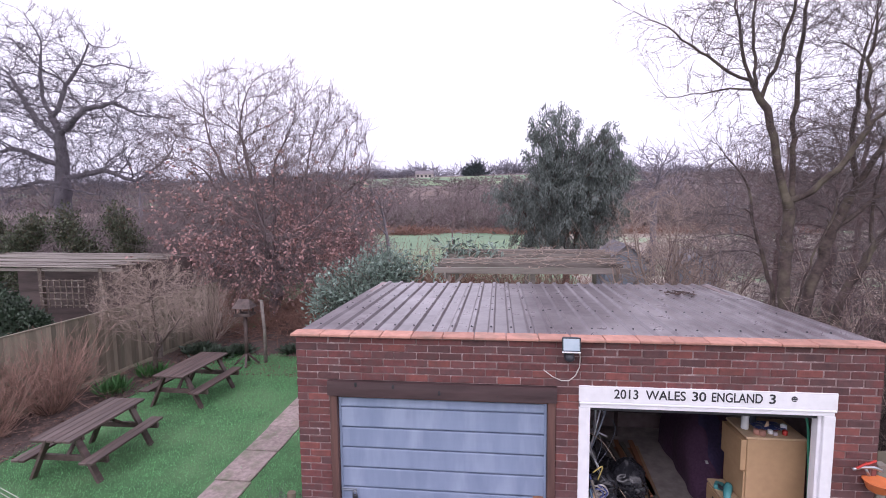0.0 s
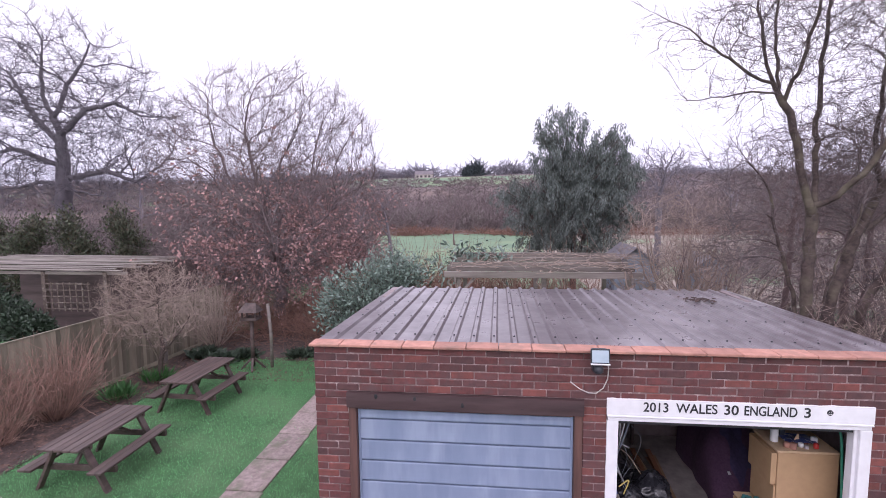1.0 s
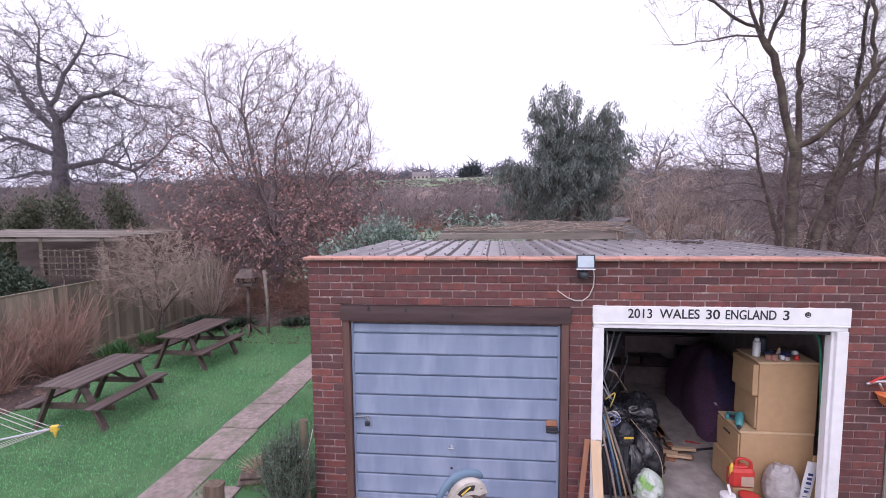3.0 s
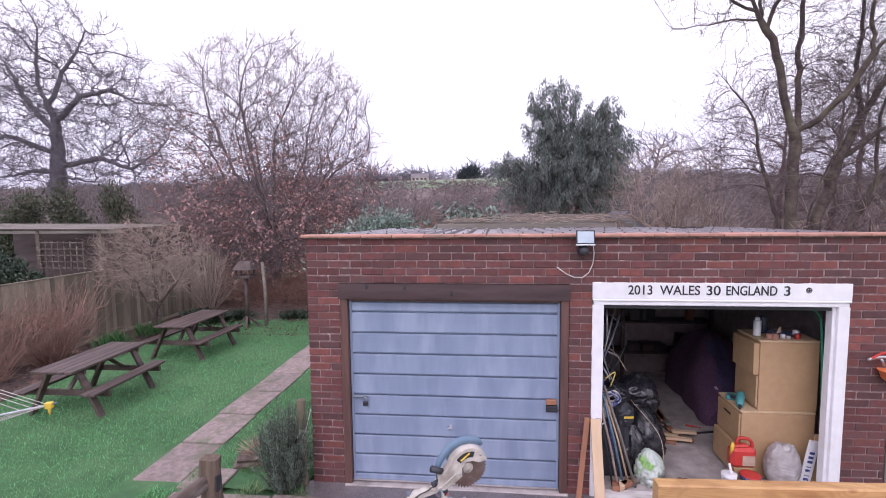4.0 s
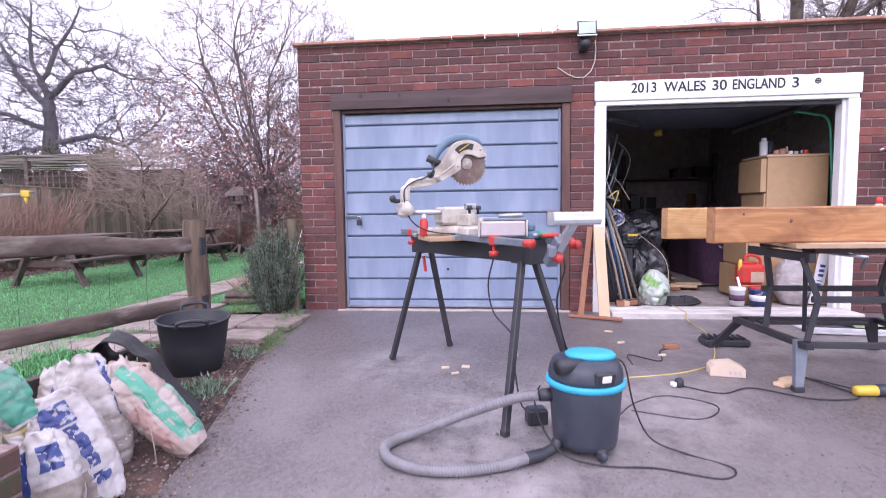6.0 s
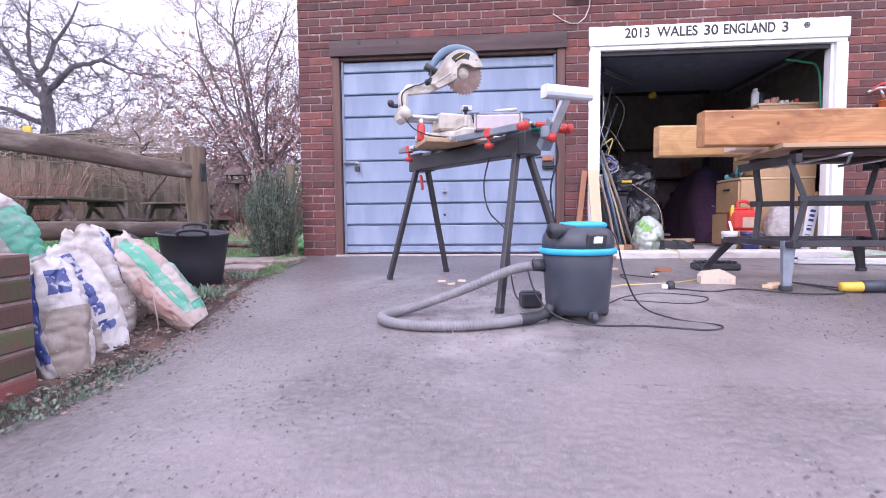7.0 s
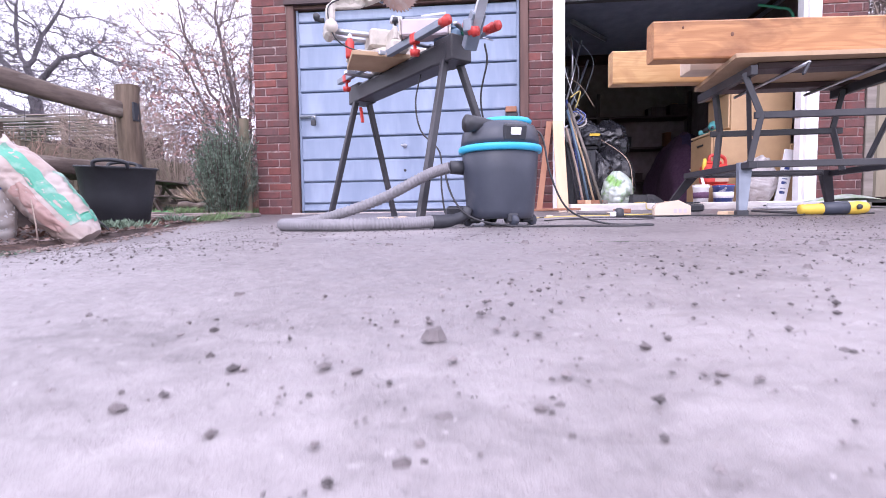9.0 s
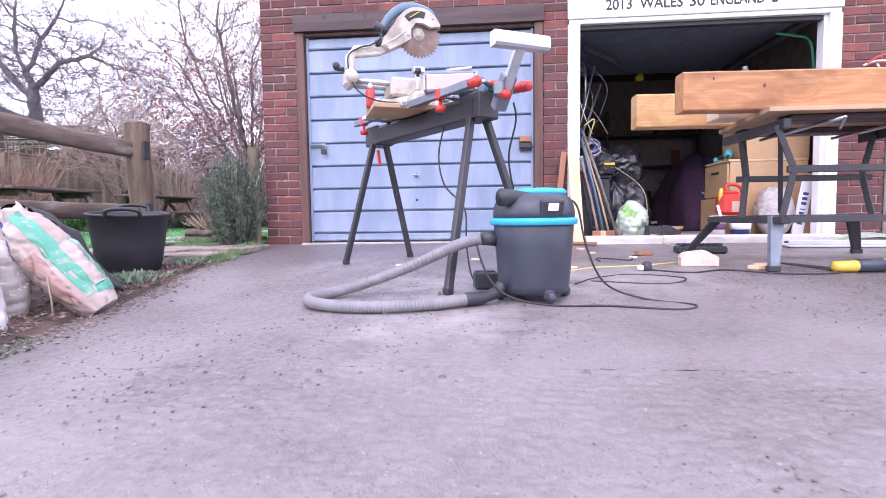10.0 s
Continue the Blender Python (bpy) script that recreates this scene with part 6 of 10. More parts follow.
for xx, sgn in ((3.555, 1), (4.345, -1)):
    wpart("side_bracket", Mesh().beam((xx, -1.92, 0.68), (xx, -1.28, 0.68), 0.035, 0.05), DARKSTEEL, bench)
    wpart("leg", Mesh().beam((xx - 0.02 * sgn, -1.86, 0.68), (xx + 0.05 * sgn, -1.90, 0.45), 0.03, 0.03).beam((xx + 0.05 * sgn, -1.90, 0.46), (xx + 0.01 * sgn, -1.88, 0.22), 0.03, 0.03), DARKSTEEL, bench)
    wpart("leg", Mesh().beam((xx + 0.03 * sgn, -1.42, 0.68), (xx + 0.07 * sgn, -1.40, 0.45), 0.03, 0.03).beam((xx + 0.07 * sgn, -1.40, 0.46), (xx + 0.03 * sgn, -1.44, 0.20), 0.03, 0.03), DARKSTEEL, bench)
    wpart("brace", Mesh().beam((xx, -1.86, 0.66), (xx + 0.09 * sgn, -1.72, 0.24), 0.022, 0.022), DARKSTEEL, bench)
    wpart("base_rail", Mesh().beam((xx, -1.93, 0.20), (xx - 0.05 * sgn, -1.22, 0.20), 0.045, 0.035), DARKSTEEL, bench)
    for yy, fy in ((-1.86, -1.90), (-1.25, -1.10)):
        fx = xx - 0.03 * sgn if yy < -1.5 else xx - 0.14 * sgn
        ft = Mesh()
        a, b = Vector((xx, yy, 0.22)), Vector((fx, fy, drive_z(fy) + 0.012))
        ft.add([(a.x - 0.035, a.y, a.z), (a.x + 0.035, a.y, a.z), (a.x + 0.035, a.y + 0.03, a.z), (a.x - 0.035, a.y + 0.03, a.z), (b.x - 0.02, b.y, b.z), (b.x + 0.02, b.y, b.z), (b.x + 0.02, b.y + 0.03, b.z), (b.x - 0.02, b.y + 0.03, b.z)],
               [(0, 1, 2, 3), (7, 6, 5, 4), (0, 4, 5, 1), (1, 5, 6, 2), (2, 6, 7, 3), (3, 7, 4, 0)])
        # near feet get the paler steel: light falling on them put into the colour
        fo_ = wpart("foot", ft, GREYSTEEL if yy < -1.5 else DARKSTEEL, bench, "splayed steel foot")
        wpart("rubber_foot", Mesh().box(b.x - 0.03, b.x + 0.03, b.y - 0.005, b.y + 0.035, b.z - 0.012, b.z + 0.018, 0.005), BLACK_PLASTIC, fo_)
for yy, zz in ((-1.90, 0.455), (-1.40, 0.44), (-1.90, 0.205), (-1.24, 0.205)):
    wpart("cross_rail", Mesh().beam((3.57, yy, zz), (4.33, yy, zz), 0.022, 0.035), DARKSTEEL, bench)
wpart("step", Mesh().box(3.62, 4.28, -1.32, -1.20, 0.185, 0.205, 0.004), DARKSTEEL, bench)
for xx in (3.78, 4.2):
    cr = wpart("crank_screw", Mesh().tube([(xx, -1.98, 0.69), (xx, -1.25, 0.69)], 0.009, 8), STEEL, bench)
    wpart("crank_handle", Mesh().beam((xx, -1.98, 0.69), (xx - 0.03, -1.985, 0.63), 0.016, 0.012), BLACK_PLASTIC, cr)


def sleeper(name, a, b, w, h, seed, material, knots, label):
    """A thick squared timber with eased edges, and its knots."""
    ob = thing(name, label, "sleeper", pose(*a), "timber sleepers on the bench")
    n = 14
    a, b = Vector(a), Vector(b)
    d = (b - a).normalized()
    s = Vector((-d.y, d.x, 0))
    c = 0.010
    sec = [(0, c), (c * 0.3, c * 0.3), (c, 0), (w - c, 0), (w, c), (w, h - c), (w - c, h), (c, h), (0, h - c)]
    rows = []
    for i in range(n + 1):
        p = a + (b - a) * (i / n)
        e = 0.0025 * noise.noise(Vector((i * 0.7, seed, 0)))
        rows.append([p + s * (u + e) + Vector((0, 0, v + e)) for u, v in sec])
    ms = Mesh().ribbon(rows, smooth=False, closed=True).add(rows[0], [tuple(range(9))]).add(rows[-1], [tuple(range(9))[::-1]])
    wpart("timber", ms, material, ob)
    for t, z, r in knots:
        p = a + d * t + Vector((0, 0, z))
        wpart("knot", Mesh().lathe([(r, 0.0), (r * 0.8, 0.0012), (r * 0.2, 0.0016)], 12, Matrix.Translation(p) @ Matrix((d, Vector((0, 0, 1)), -s)).transposed().to_4x4(), squash=1.3), KNOT, ob, "dark resin knot")
    return ob


sleeper("timber_sleeper", (3.068, -1.885, 0.7594), (5.45, -1.775, 0.7594), 0.10, 0.198, 1, SLEEPER, [(0.15, 0.16, 0.006), (0.40, 0.120, 0.010)], "orange-brown oiled pine sleeper on the bench")
sleeper("timber_sleeper", (2.975, -1.425, 0.7594), (5.37, -1.32, 0.7594), 0.10, 0.20, 2, SLEEPER_PALE, [], "paler pine sleeper at the back of the bench")
thing("timber_block", "sawn timber packing between the sleepers", "block", pose(3.72, -1.575, 0.7594, 0, 0, 2), mesh=Mesh().box(-0.38, 0.52, -0.07, 0.07, 0, 0.105, 0.004), material=SAWNPALE)
for x, y, lx, ly, lz, a, mt, lb in ((3.46, -1.60, 0.24, 0.10, 0.03, 5, SACK_PINK, "pinkish wood offcut between the sleepers"), (3.66, -1.58, 0.28, 0.12, 0.03, -8, PINKBOX, "pale offcut between the sleepers"), (4.05, -1.575, 0.38, 0.12, 0.03, 3, NEWWOOD, "pale new board between the sleepers"), (3.62, -1.61, 0.2, 0.05, 0.05, 12, SACK_PINK, "pinkish wood offcut between the sleepers")):
    thing("offcut", lb, "offcut", pose(x, y, 0.8650, 0, 0, a), "wood offcuts", Mesh().box(-lx / 2, lx / 2, -ly / 2, ly / 2, 0, lz, 0.003), mt)
gb2 = thing("spray_bottle", "clear bottle with red cap between the sleepers", "bottle", pose(4.12, -1.57, 0.8952))
part("bottle", Mesh().lathe([(0.024, 0), (0.026, 0.01), (0.026, 0.055), (0.013, 0.075)], 14), CLEARBAG, gb2)
part("cap", Mesh().lathe([(0.014, 0.075), (0.018, 0.08), (0.016, 0.11), (0.008, 0.113)], 12), RED, gb2, "red cap")

# yellow planer on the drive and the white tray behind
drill = thing("power_planer", "yellow and grey power tool lying on the drive", "power tool", pose(3.91, -1.93, drive_z(-1.93), 0, 0, 2))
part("body", Mesh().tube([(-0.13, 0, 0.03), (-0.125, 0, 0.03), (0.02, 0, 0.032), (0.16, 0, 0.036), (0.20, 0, 0.036)], [0.012, 0.026, 0.03, 0.034, 0.026], 12), YELLOW, drill)
part("grip", Mesh().tube([(-0.02, 0, 0.033), (0.10, 0, 0.036)], [0.0325, 0.0355], 12), GREY_PLASTIC, drill, "grey rubber grip")
part("dial", Mesh().lathe([(0.014, 0), (0.012, 0.008)], 10, pose(0.14, -0.034, 0.04, 90, 0, 0)), BLACK_PLASTIC, drill)
tray = thing("paint_tray", "white plastic sheet and tray on the drive", "tray", pose(4.62, -0.62, drive_z(-0.6), 0, 0, -8))
part("tray", Mesh().box(-0.32, 0.32, -0.14, 0.14, 0, 0.02, 0.006).box(-0.32, 0.32, -0.14, -0.12, 0.02, 0.05, 0.004), WHITE, tray)
part("insert", Mesh().box(-0.26, 0.2, -0.10, 0.10, 0.0205, 0.035, 0.004), BLACK_PLASTIC, tray, "black insert")
sheet_rows = [[(0.02 + 0.12 * j + 0.02 * noise.noise(Vector((i, j, 0))), -0.1 + 0.09 * i, 0.04 + 0.07 * math.exp(-((i - 1.5) ** 2 + (j - 2) ** 2) / 3) + 0.015 * noise.noise(Vector((i * 2, j * 2, 5)))) for j in range(6)] for i in range(5)]
part("crumpled_sheet", Mesh().ribbon(sheet_rows), CLEARBAG, tray, "crumpled pale plastic sheet")

# ---- boards leaning by the opening ----
nb = thing("leaning_board", "pale new board leaning on the white frame", "board", pose(2.845, -0.30, -0.01))
wpart("board", Mesh().beam((2.852, -0.27, -0.002), (2.838, -0.045, 0.80), 0.095, 0.022, 0.002, up=(0, -1, 0.25)), NEWWOOD, nb)
rb_ = thing("leaning_board", "reddish board leaning on the brick pier", "board", pose(2.66, -0.22, -0.01))
wpart("board", Mesh().beam((2.655, -0.20, -0.002), (2.765, -0.02, 0.80), 0.05, 0.02, 0.002, up=(0, -1, 0.25)), REDWOOD, rb_)
fb = thing("offcut", "pale offcut lying by the leaning boards", "offcut", pose(2.76, -0.28, drive_z(-0.28)), "wood offcuts")
wpart("board", Mesh().beam((2.55, -0.20, 0.006), (2.98, -0.36, 0.004), 0.07, 0.02, 0.003), REDWOOD, fb)
clip = thing("clamp", "red and grey clamp hung on the brick pier", "clamp", pose(5.32, -0.03, 1.44))
part("jaw", Mesh().tube(smooth_path([(-0.12, -0.03, 0.0), (-0.05, -0.04, 0.03), (0.05, -0.04, 0.03), (0.12, -0.03, 0.0)], 4), 0.014, 8).tube([(-0.02, -0.03, 0.03), (0.02, -0.03, -0.05)], 0.012, 8), STEEL, clip)
part("grip", Mesh().beam((-0.10, -0.045, 0.02), (-0.01, -0.045, 0.075), 0.02, 0.014).beam((-0.02, -0.045, 0.06), (0.06, -0.045, 0.10), 0.02, 0.014), RED, clip, "red grip")
pot = thing("wall_planter", "orange plastic planter on the brick pier", "planter", pose(5.40, -0.09, 1.26))
part("bowl", Mesh().lathe([(0.06, 0), (0.085, 0.02), (0.11, 0.09), (0.12, 0.095), (0.115, 0.10), (0.10, 0.09)], 22), ORANGE, pot)
part("bracket", Mesh().box(-0.02, 0.02, 0.0, 0.088, -0.02, 0.0, 0.003), DARKSTEEL, pot)


# ---- border beside the drive: tub, felt, sacks, pillar ----
tub = thing("rubber_tub", "black rubber tub of water on the gravel", "tub", pose(-0.10, -1.70, drive_z(-1.7, -0.1) + 0.02, 3, 3, 0))
part("bucket", Mesh().lathe([(0.150, 0.0), (0.162, 0.008), (0.19, 0.18), (0.212, 0.345), (0.222, 0.35), (0.222, 0.36), (0.214, 0.362), (0.206, 0.35), (0.19, 0.20)], 40), RUBBER, tub)
part("water", Mesh().lathe([(0.196, 0.285), (0.10, 0.2855)], 36), WATER, tub, "still dark water")
for a in (-60, 120):
    c, s = math.cos(radians(a)), math.sin(radians(a))
    hp = smooth_path([(0.218 * c - 0.085 * s, 0.218 * s + 0.085 * c, 0.35), (0.235 * c - 0.075 * s, 0.235 * s + 0.075 * c, 0.385), (0.24 * c, 0.24 * s, 0.397), (0.235 * c + 0.075 * s, 0.235 * s - 0.075 * c, 0.385), (0.218 * c + 0.085 * s, 0.218 * s - 0.085 * c, 0.35)], 5)
    part("handle", Mesh().tube(hp, 0.011, 8), RUBBER, tub)

felt_line = smooth_path([(-0.02, 0, 0.20), (-0.11, 0, 0.20), (-0.15, 0, 0.265), (-0.09, 0, 0.325), (0.01, 0, 0.315), (0.08, 0, 0.265), (0.15, 0, 0.235), (0.20, 0, 0.15), (0.28, 0, 0.06), (0.40, 0, -0.04)], 5)
ft_rows = []
for i, q_ in enumerate(felt_line):
    u = i / (len(felt_line) - 1)
    ft_rows.append([(q_[0] - 0.16 * v, -2.47 + 0.30 * v, q_[2] - 0.07 * v * u + 0.010 * noise.noise(Vector((u * 5, v * 4, 1)))) for v in np.linspace(0, 1, 9)])
fm_ = Mesh().ribbon(ft_rows)
fm_.ribbon([[(x + 0.003, y, z - 0.007) for x, y, z in r] for r in ft_rows][::-1])
thing("felt_sheet", "curled black felt sheet propped among the sacks", "felt sheet", mesh=fm_, material=FELT)


def sack(name, label, bottom, top, width, thick, facing, seed, material, prints=(), group="sacks beside the drive", plump=0.35):
    """A filled plastic sack from bottom to top, wide across, with printed fields on its face."""
    a, b = Vector(bottom), Vector(top)
    ax = (b - a).normalized()
    n = Vector(facing)
    n = (n - ax * n.dot(ax)).normalized()
    w = ax.cross(n)

    def skin(u, v, lift=0.0):
        prof = (math.sin(math.pi * min(1, max(0, 0.06 + 0.88 * v))) ** plump)
        flat = 0.22 + 0.78 * math.sin(math.pi * min(1, 0.1 + 0.80 * v)) ** 0.7
        cu, su = math.cos(u), math.sin(u)
        p = a + ax * (v * (b - a).length)
        p += w * (width * 0.5 * prof * math.copysign(abs(cu) ** 0.75, cu))
        p += n * (thick * 0.5 * flat * math.copysign(abs(su) ** 0.75, su))
        q = Vector((p.x * 9 + seed, p.y * 9, p.z * 9))
        crease = abs(noise.noise(q * 1.3 + Vector((3, 1, 7))))
        k = 0.009 * noise.noise(q * 0.7) + 0.0035 * noise.noise(q * 2.6) - 0.010 * max(0.0, 0.10 - crease) / 0.10
        k -= 0.0055 * max(0.0, 0.14 - abs(noise.noise(q * 3.1 + Vector((8, 2, 5))))) / 0.14
        k += 0.003 * max(0.0, math.sin(u * 5 + v * 9 + 5 * noise.noise(q * 0.5) + seed)) ** 3 * (v > 0.04)
        k += 0.0022 * math.sin(v * 30 + 7 * noise.noise(q * 0.7)) * (0.25 + abs(v - 0.45))
        if v > 0.84:
            k += 0.03 * (v - 0.84) / 0.16 * noise.noise(q * 3.4)
            p += ax * (0.05 * (v - 0.84) / 0.16 * noise.noise(Vector((u * 1.7, seed, 3))))
        return p + (n * su + w * cu) * (k + lift)

    ob = thing(name, label, "sack", pose(*bottom), group)
    nu, nv = 64, 56
    wpart("bag", Mesh().ribbon([[skin(2 * math.pi * j / nu, i / nv) for j in range(nu)] for i in range(nv + 1)], closed=True)
          .add([skin(2 * math.pi * j / nu, 0) for j in range(nu)], [tuple(range(nu))]).add([skin(2 * math.pi * j / nu, 1) for j in range(nu)], [tuple(range(nu))]), material, ob)
    for k, (u0, u1, v0, v1, mt, lb) in enumerate(prints):
        rows_ = []
        for i in range(27):
            v = v0 + (v1 - v0) * i / 26
            e = 0.10 * noise.noise(Vector((v * 7, seed, k)))
            rows_.append([skin(u0 + (u1 - u0) * j / 14 + e, v, 0.0025) for j in range(15)])
        wpart("print", Mesh().ribbon(rows_), mt, ob, lb)
    return ob


H = math.pi / 2
MUDDY = "grey mud film on the lower half"
sack("plaster_sack", "full white sack with blue printing beside the pillar", (0.435, -3.30, -0.165), (0.345, -3.27, 0.235), 0.20, 0.12, (0.50, -0.80, 0.25), 1, SACK,
     [(H + 0.18, H + 0.55, 0.16, 0.90, SACKBLUE, "dark blue printed band"), (H - 0.75, H - 0.02, 0.70, 0.90, SACKBLUE, "blue printed block"), (H - 1.3, H + 0.12, 0.02, 0.58, SACK_MUD, MUDDY), (H + 0.62, H + 1.5, 0.02, 0.70, SACK_MUD, MUDDY)])
sack("plaster_sack", "slumped white sack with blue printing", (0.375, -3.03, -0.15), (0.12, -2.99, 0.25), 0.23, 0.14, (0.55, -0.70, 0.4), 5, SACK,
     [(H - 0.35, H + 0.55, 0.70, 0.90, SACKBLUE, "blue printed block"), (H - 0.30, H - 0.02, 0.30, 0.68, SACKBLUE, "blue printed band"), (H - 0.55, H - 0.05, 0.16, 0.25, SACKBLUE, "blue printed block"), (H + 0.0, H + 1.2, 0.02, 0.30, SACK_MUD, MUDDY)])
sack("rubble_sack", "white sack with a muddy lower half leaning on the others", (0.21, -2.79, -0.14), (0.05, -2.77, 0.335), 0.24, 0.15, (0.60, -0.7, 0.35), 9, SACK,
     [(H - 0.85, H - 0.58, 0.42, 0.92, SACKBLUE, "blue printed band"), (H - 1.35, H + 1.3, 0.01, 0.46, SACK_MUD, MUDDY)])
sack("compost_sack", "long peach and green printed sack lying tilted", (0.495, -2.645, -0.115), (0.155, -2.70, 0.275), 0.21, 0.125, (0.5, -0.6, 0.65), 13, SACK_ORANGE,
     [(H - 0.20, H + 0.22, 0.12, 0.94, SACKGREEN, "sea-green printed band"), (H - 1.15, H - 0.80, 0.08, 0.60, SACKGREEN, "sea-green printed band"), (H - 0.75, H - 0.15, 0.10, 0.17, SACKGREEN, "sea-green printed foot"), (H + 0.40, H + 1.2, 0.12, 0.60, SACK_PINK, "faded pink printed field")])
sack("rubble_sack", "open white rim sack behind the others", (-0.10, -2.66, -0.14), (-0.17, -2.62, 0.24), 0.22, 0.15, (0.6, -0.7, 0.3), 17, SACK, [(H - 0.4, H + 0.4, 0.5, 0.8, SACKBLUE, "blue printed block")])
sack("compost_sack", "green and white sack slumped on the pillar", (0.22, -3.50, 0.29), (0.16, -3.54, 0.76), 0.30, 0.18, (0.8, -0.5, 0.2), 21, SACK,
     [(H - 0.9, H - 0.25, 0.05, 0.32, SACKGREEN, "green printed field"), (H + 0.1, H + 0.6, 0.05, 0.22, SACKBLUE, "blue printed field")])
sack("compost_sack", "green topped sack behind the pillar", (0.215, -3.19, 0.225), (0.12, -3.24, 0.45), 0.16, 0.09, (0.8, -0.5, 0.3), 23, SACK,
     [(H - 1.2, H + 0.45, 0.04, 0.80, SACKGREEN, "sea-green printed field")])
sack("compost_sack", "pale yellow topped sack behind the others", (-0.22, -2.86, -0.14), (-0.28, -2.83, 0.20), 0.26, 0.16, (0.6, -0.7, 0.3), 27, SACK_YELLOW)
# a yellowish sponge with holes, modelled as a plain block
spg = thing("honeycomb_block", "cream perforated sponge on the sacks", "brick", pose(0.09, -2.53, 0.19, 40, 10, 25))
part("block", Mesh().box(-0.09, 0.09, -0.05, 0.05, -0.03, 0.03, 0.008), STRAW, spg)
# no real holes: dark discs on the face paint the shade inside them
for i in range(5):
    for j in range(2):
        part("hole", Mesh().lathe([(0.011, 0.0), (0.011, 0.002)], 10, pose(-0.064 + 0.032 * i, -0.022 + 0.044 * j, 0.0302)), SOIL, spg, "dark disc for the shade in a hole")

pillar = new("wall_pillar", Mesh().box(-0.14, 0.442, -3.86, -3.418, -0.30, 0.272).data("wall_pillar", MORTAR))
tagged(pillar, "low mossy brick pillar beside the drive", "pillar", kind="structure")
pb = Mesh().box(0, 0.215, 0, 0.1025, 0, 0.065, 0.006).data("brick", BRICK_MOSS)
pb2 = Mesh().box(0, 0.215, 0, 0.1025, 0, 0.065, 0.006).data("brick", BRICK_PALE)
for c in range(6):
    for k in range(2):
        z = -0.17 + 0.075 * c
        place(new("brick", pb2 if (c, k) == (0, 1) else pb), pillar, pose(0.347, -3.86 + 0.2275 * k + 0.112 * (c % 2) * (1 - k) - 0.112 * (c % 2) * 0, z, 0, 0, 90) @ pose(0, -0.1025, 0))
    place(new("brick", pb), pillar, pose(0.10, -3.865, -0.17 + 0.075 * c))
    place(new("brick", pb), pillar, pose(-0.125, -3.865, -0.17 + 0.075 * c))
moss = blades("moss", 900, lambda g: (0.46 + 0.22 * g.random(), -3.75 + 0.75 * g.random(), drive_z(-3.4, 0.5) + 0.004), 0.016, 41, ROSELEAF, 0.3, 1.0)
tagged(moss, "green moss and weeds at the drive edge", "moss", kind="stuff")


def tuft(name, label, x, y, z, n, r, hgt, seed, material, category="plant", wide=0.10, lean=0.9, group=""):
    g = np.random.default_rng(seed)
    at = np.stack([g.normal(0, r * 0.45, n), g.normal(0, r * 0.45, n), g.random(n) * hgt * 0.3], 1)
    d = np.stack([at[:, 0] / r * lean + g.normal(0, 0.4, n), at[:, 1] / r * lean + g.normal(0, 0.4, n), np.full(n, 0.9)], 1)
    ob = thing(name, label, category, pose(x, y, z), group)
    place(new("foliage", leaves("foliage", at, d, hgt * (0.5 + 0.6 * g.random(n)), wide, material, g, 0.25)), ob)
    return ob


for x, y, r, n, sd_ in ((0.15, -1.97, 0.15, 170, 1), (0.05, -2.05, 0.11, 120, 2), (0.22, -2.1, 0.12, 120, 6), (0.14, -1.46, 0.10, 90, 3), (0.02, -1.35, 0.08, 60, 4)):
    tuft("weed_plant", "grey-green rosette weed in the gravel border", x, y, drive_z(y, x) + 0.02, n, r, 0.05, sd_, WEED, wide=0.13, group="weeds in the border")
for i in range(9):
    x, y = -0.04 + 0.03 * i * 0.9 + 0.04 * math.sin(i * 2.1), -0.25 - 0.13 * i
    tuft("grass_tuft", "rough grass tuft at the drive edge", x, y, drive_z(y, x) + 0.005, 210, 0.09, 0.055, 60 + i, ROUGHGRASS, "grass", 0.045, group="grass tufts by the drive")
for i, (x, y) in enumerate(((-0.12, 0.22), (-0.45, 0.35), (-0.75, 0.15), (-1.2, 0.0), (-0.55, -0.28))):
    tuft("grass_tuft", "rough grass tuft beside the path", x, y, 0.01, 240, 0.14, 0.075, 80 + i, ROUGHGRASS, "grass", 0.04, group="grass tufts by the path")
stick = thing("twig", "thin pale stick standing in the border", "twig", pose(0.40, -2.78, -0.14), mesh=Mesh().tube([(0, 0, 0), (-0.005, 0, 0.08), (-0.03, 0.01, 0.19)], [0.004, 0.003, 0.002], 6), material=BARK_PALE)

# ---- post and rail fence ----
fence_pr = thing("post_and_rail_fence", "weathered cleft chestnut post and rail fence", "fence", pose(-0.34, -1.25, -0.05))


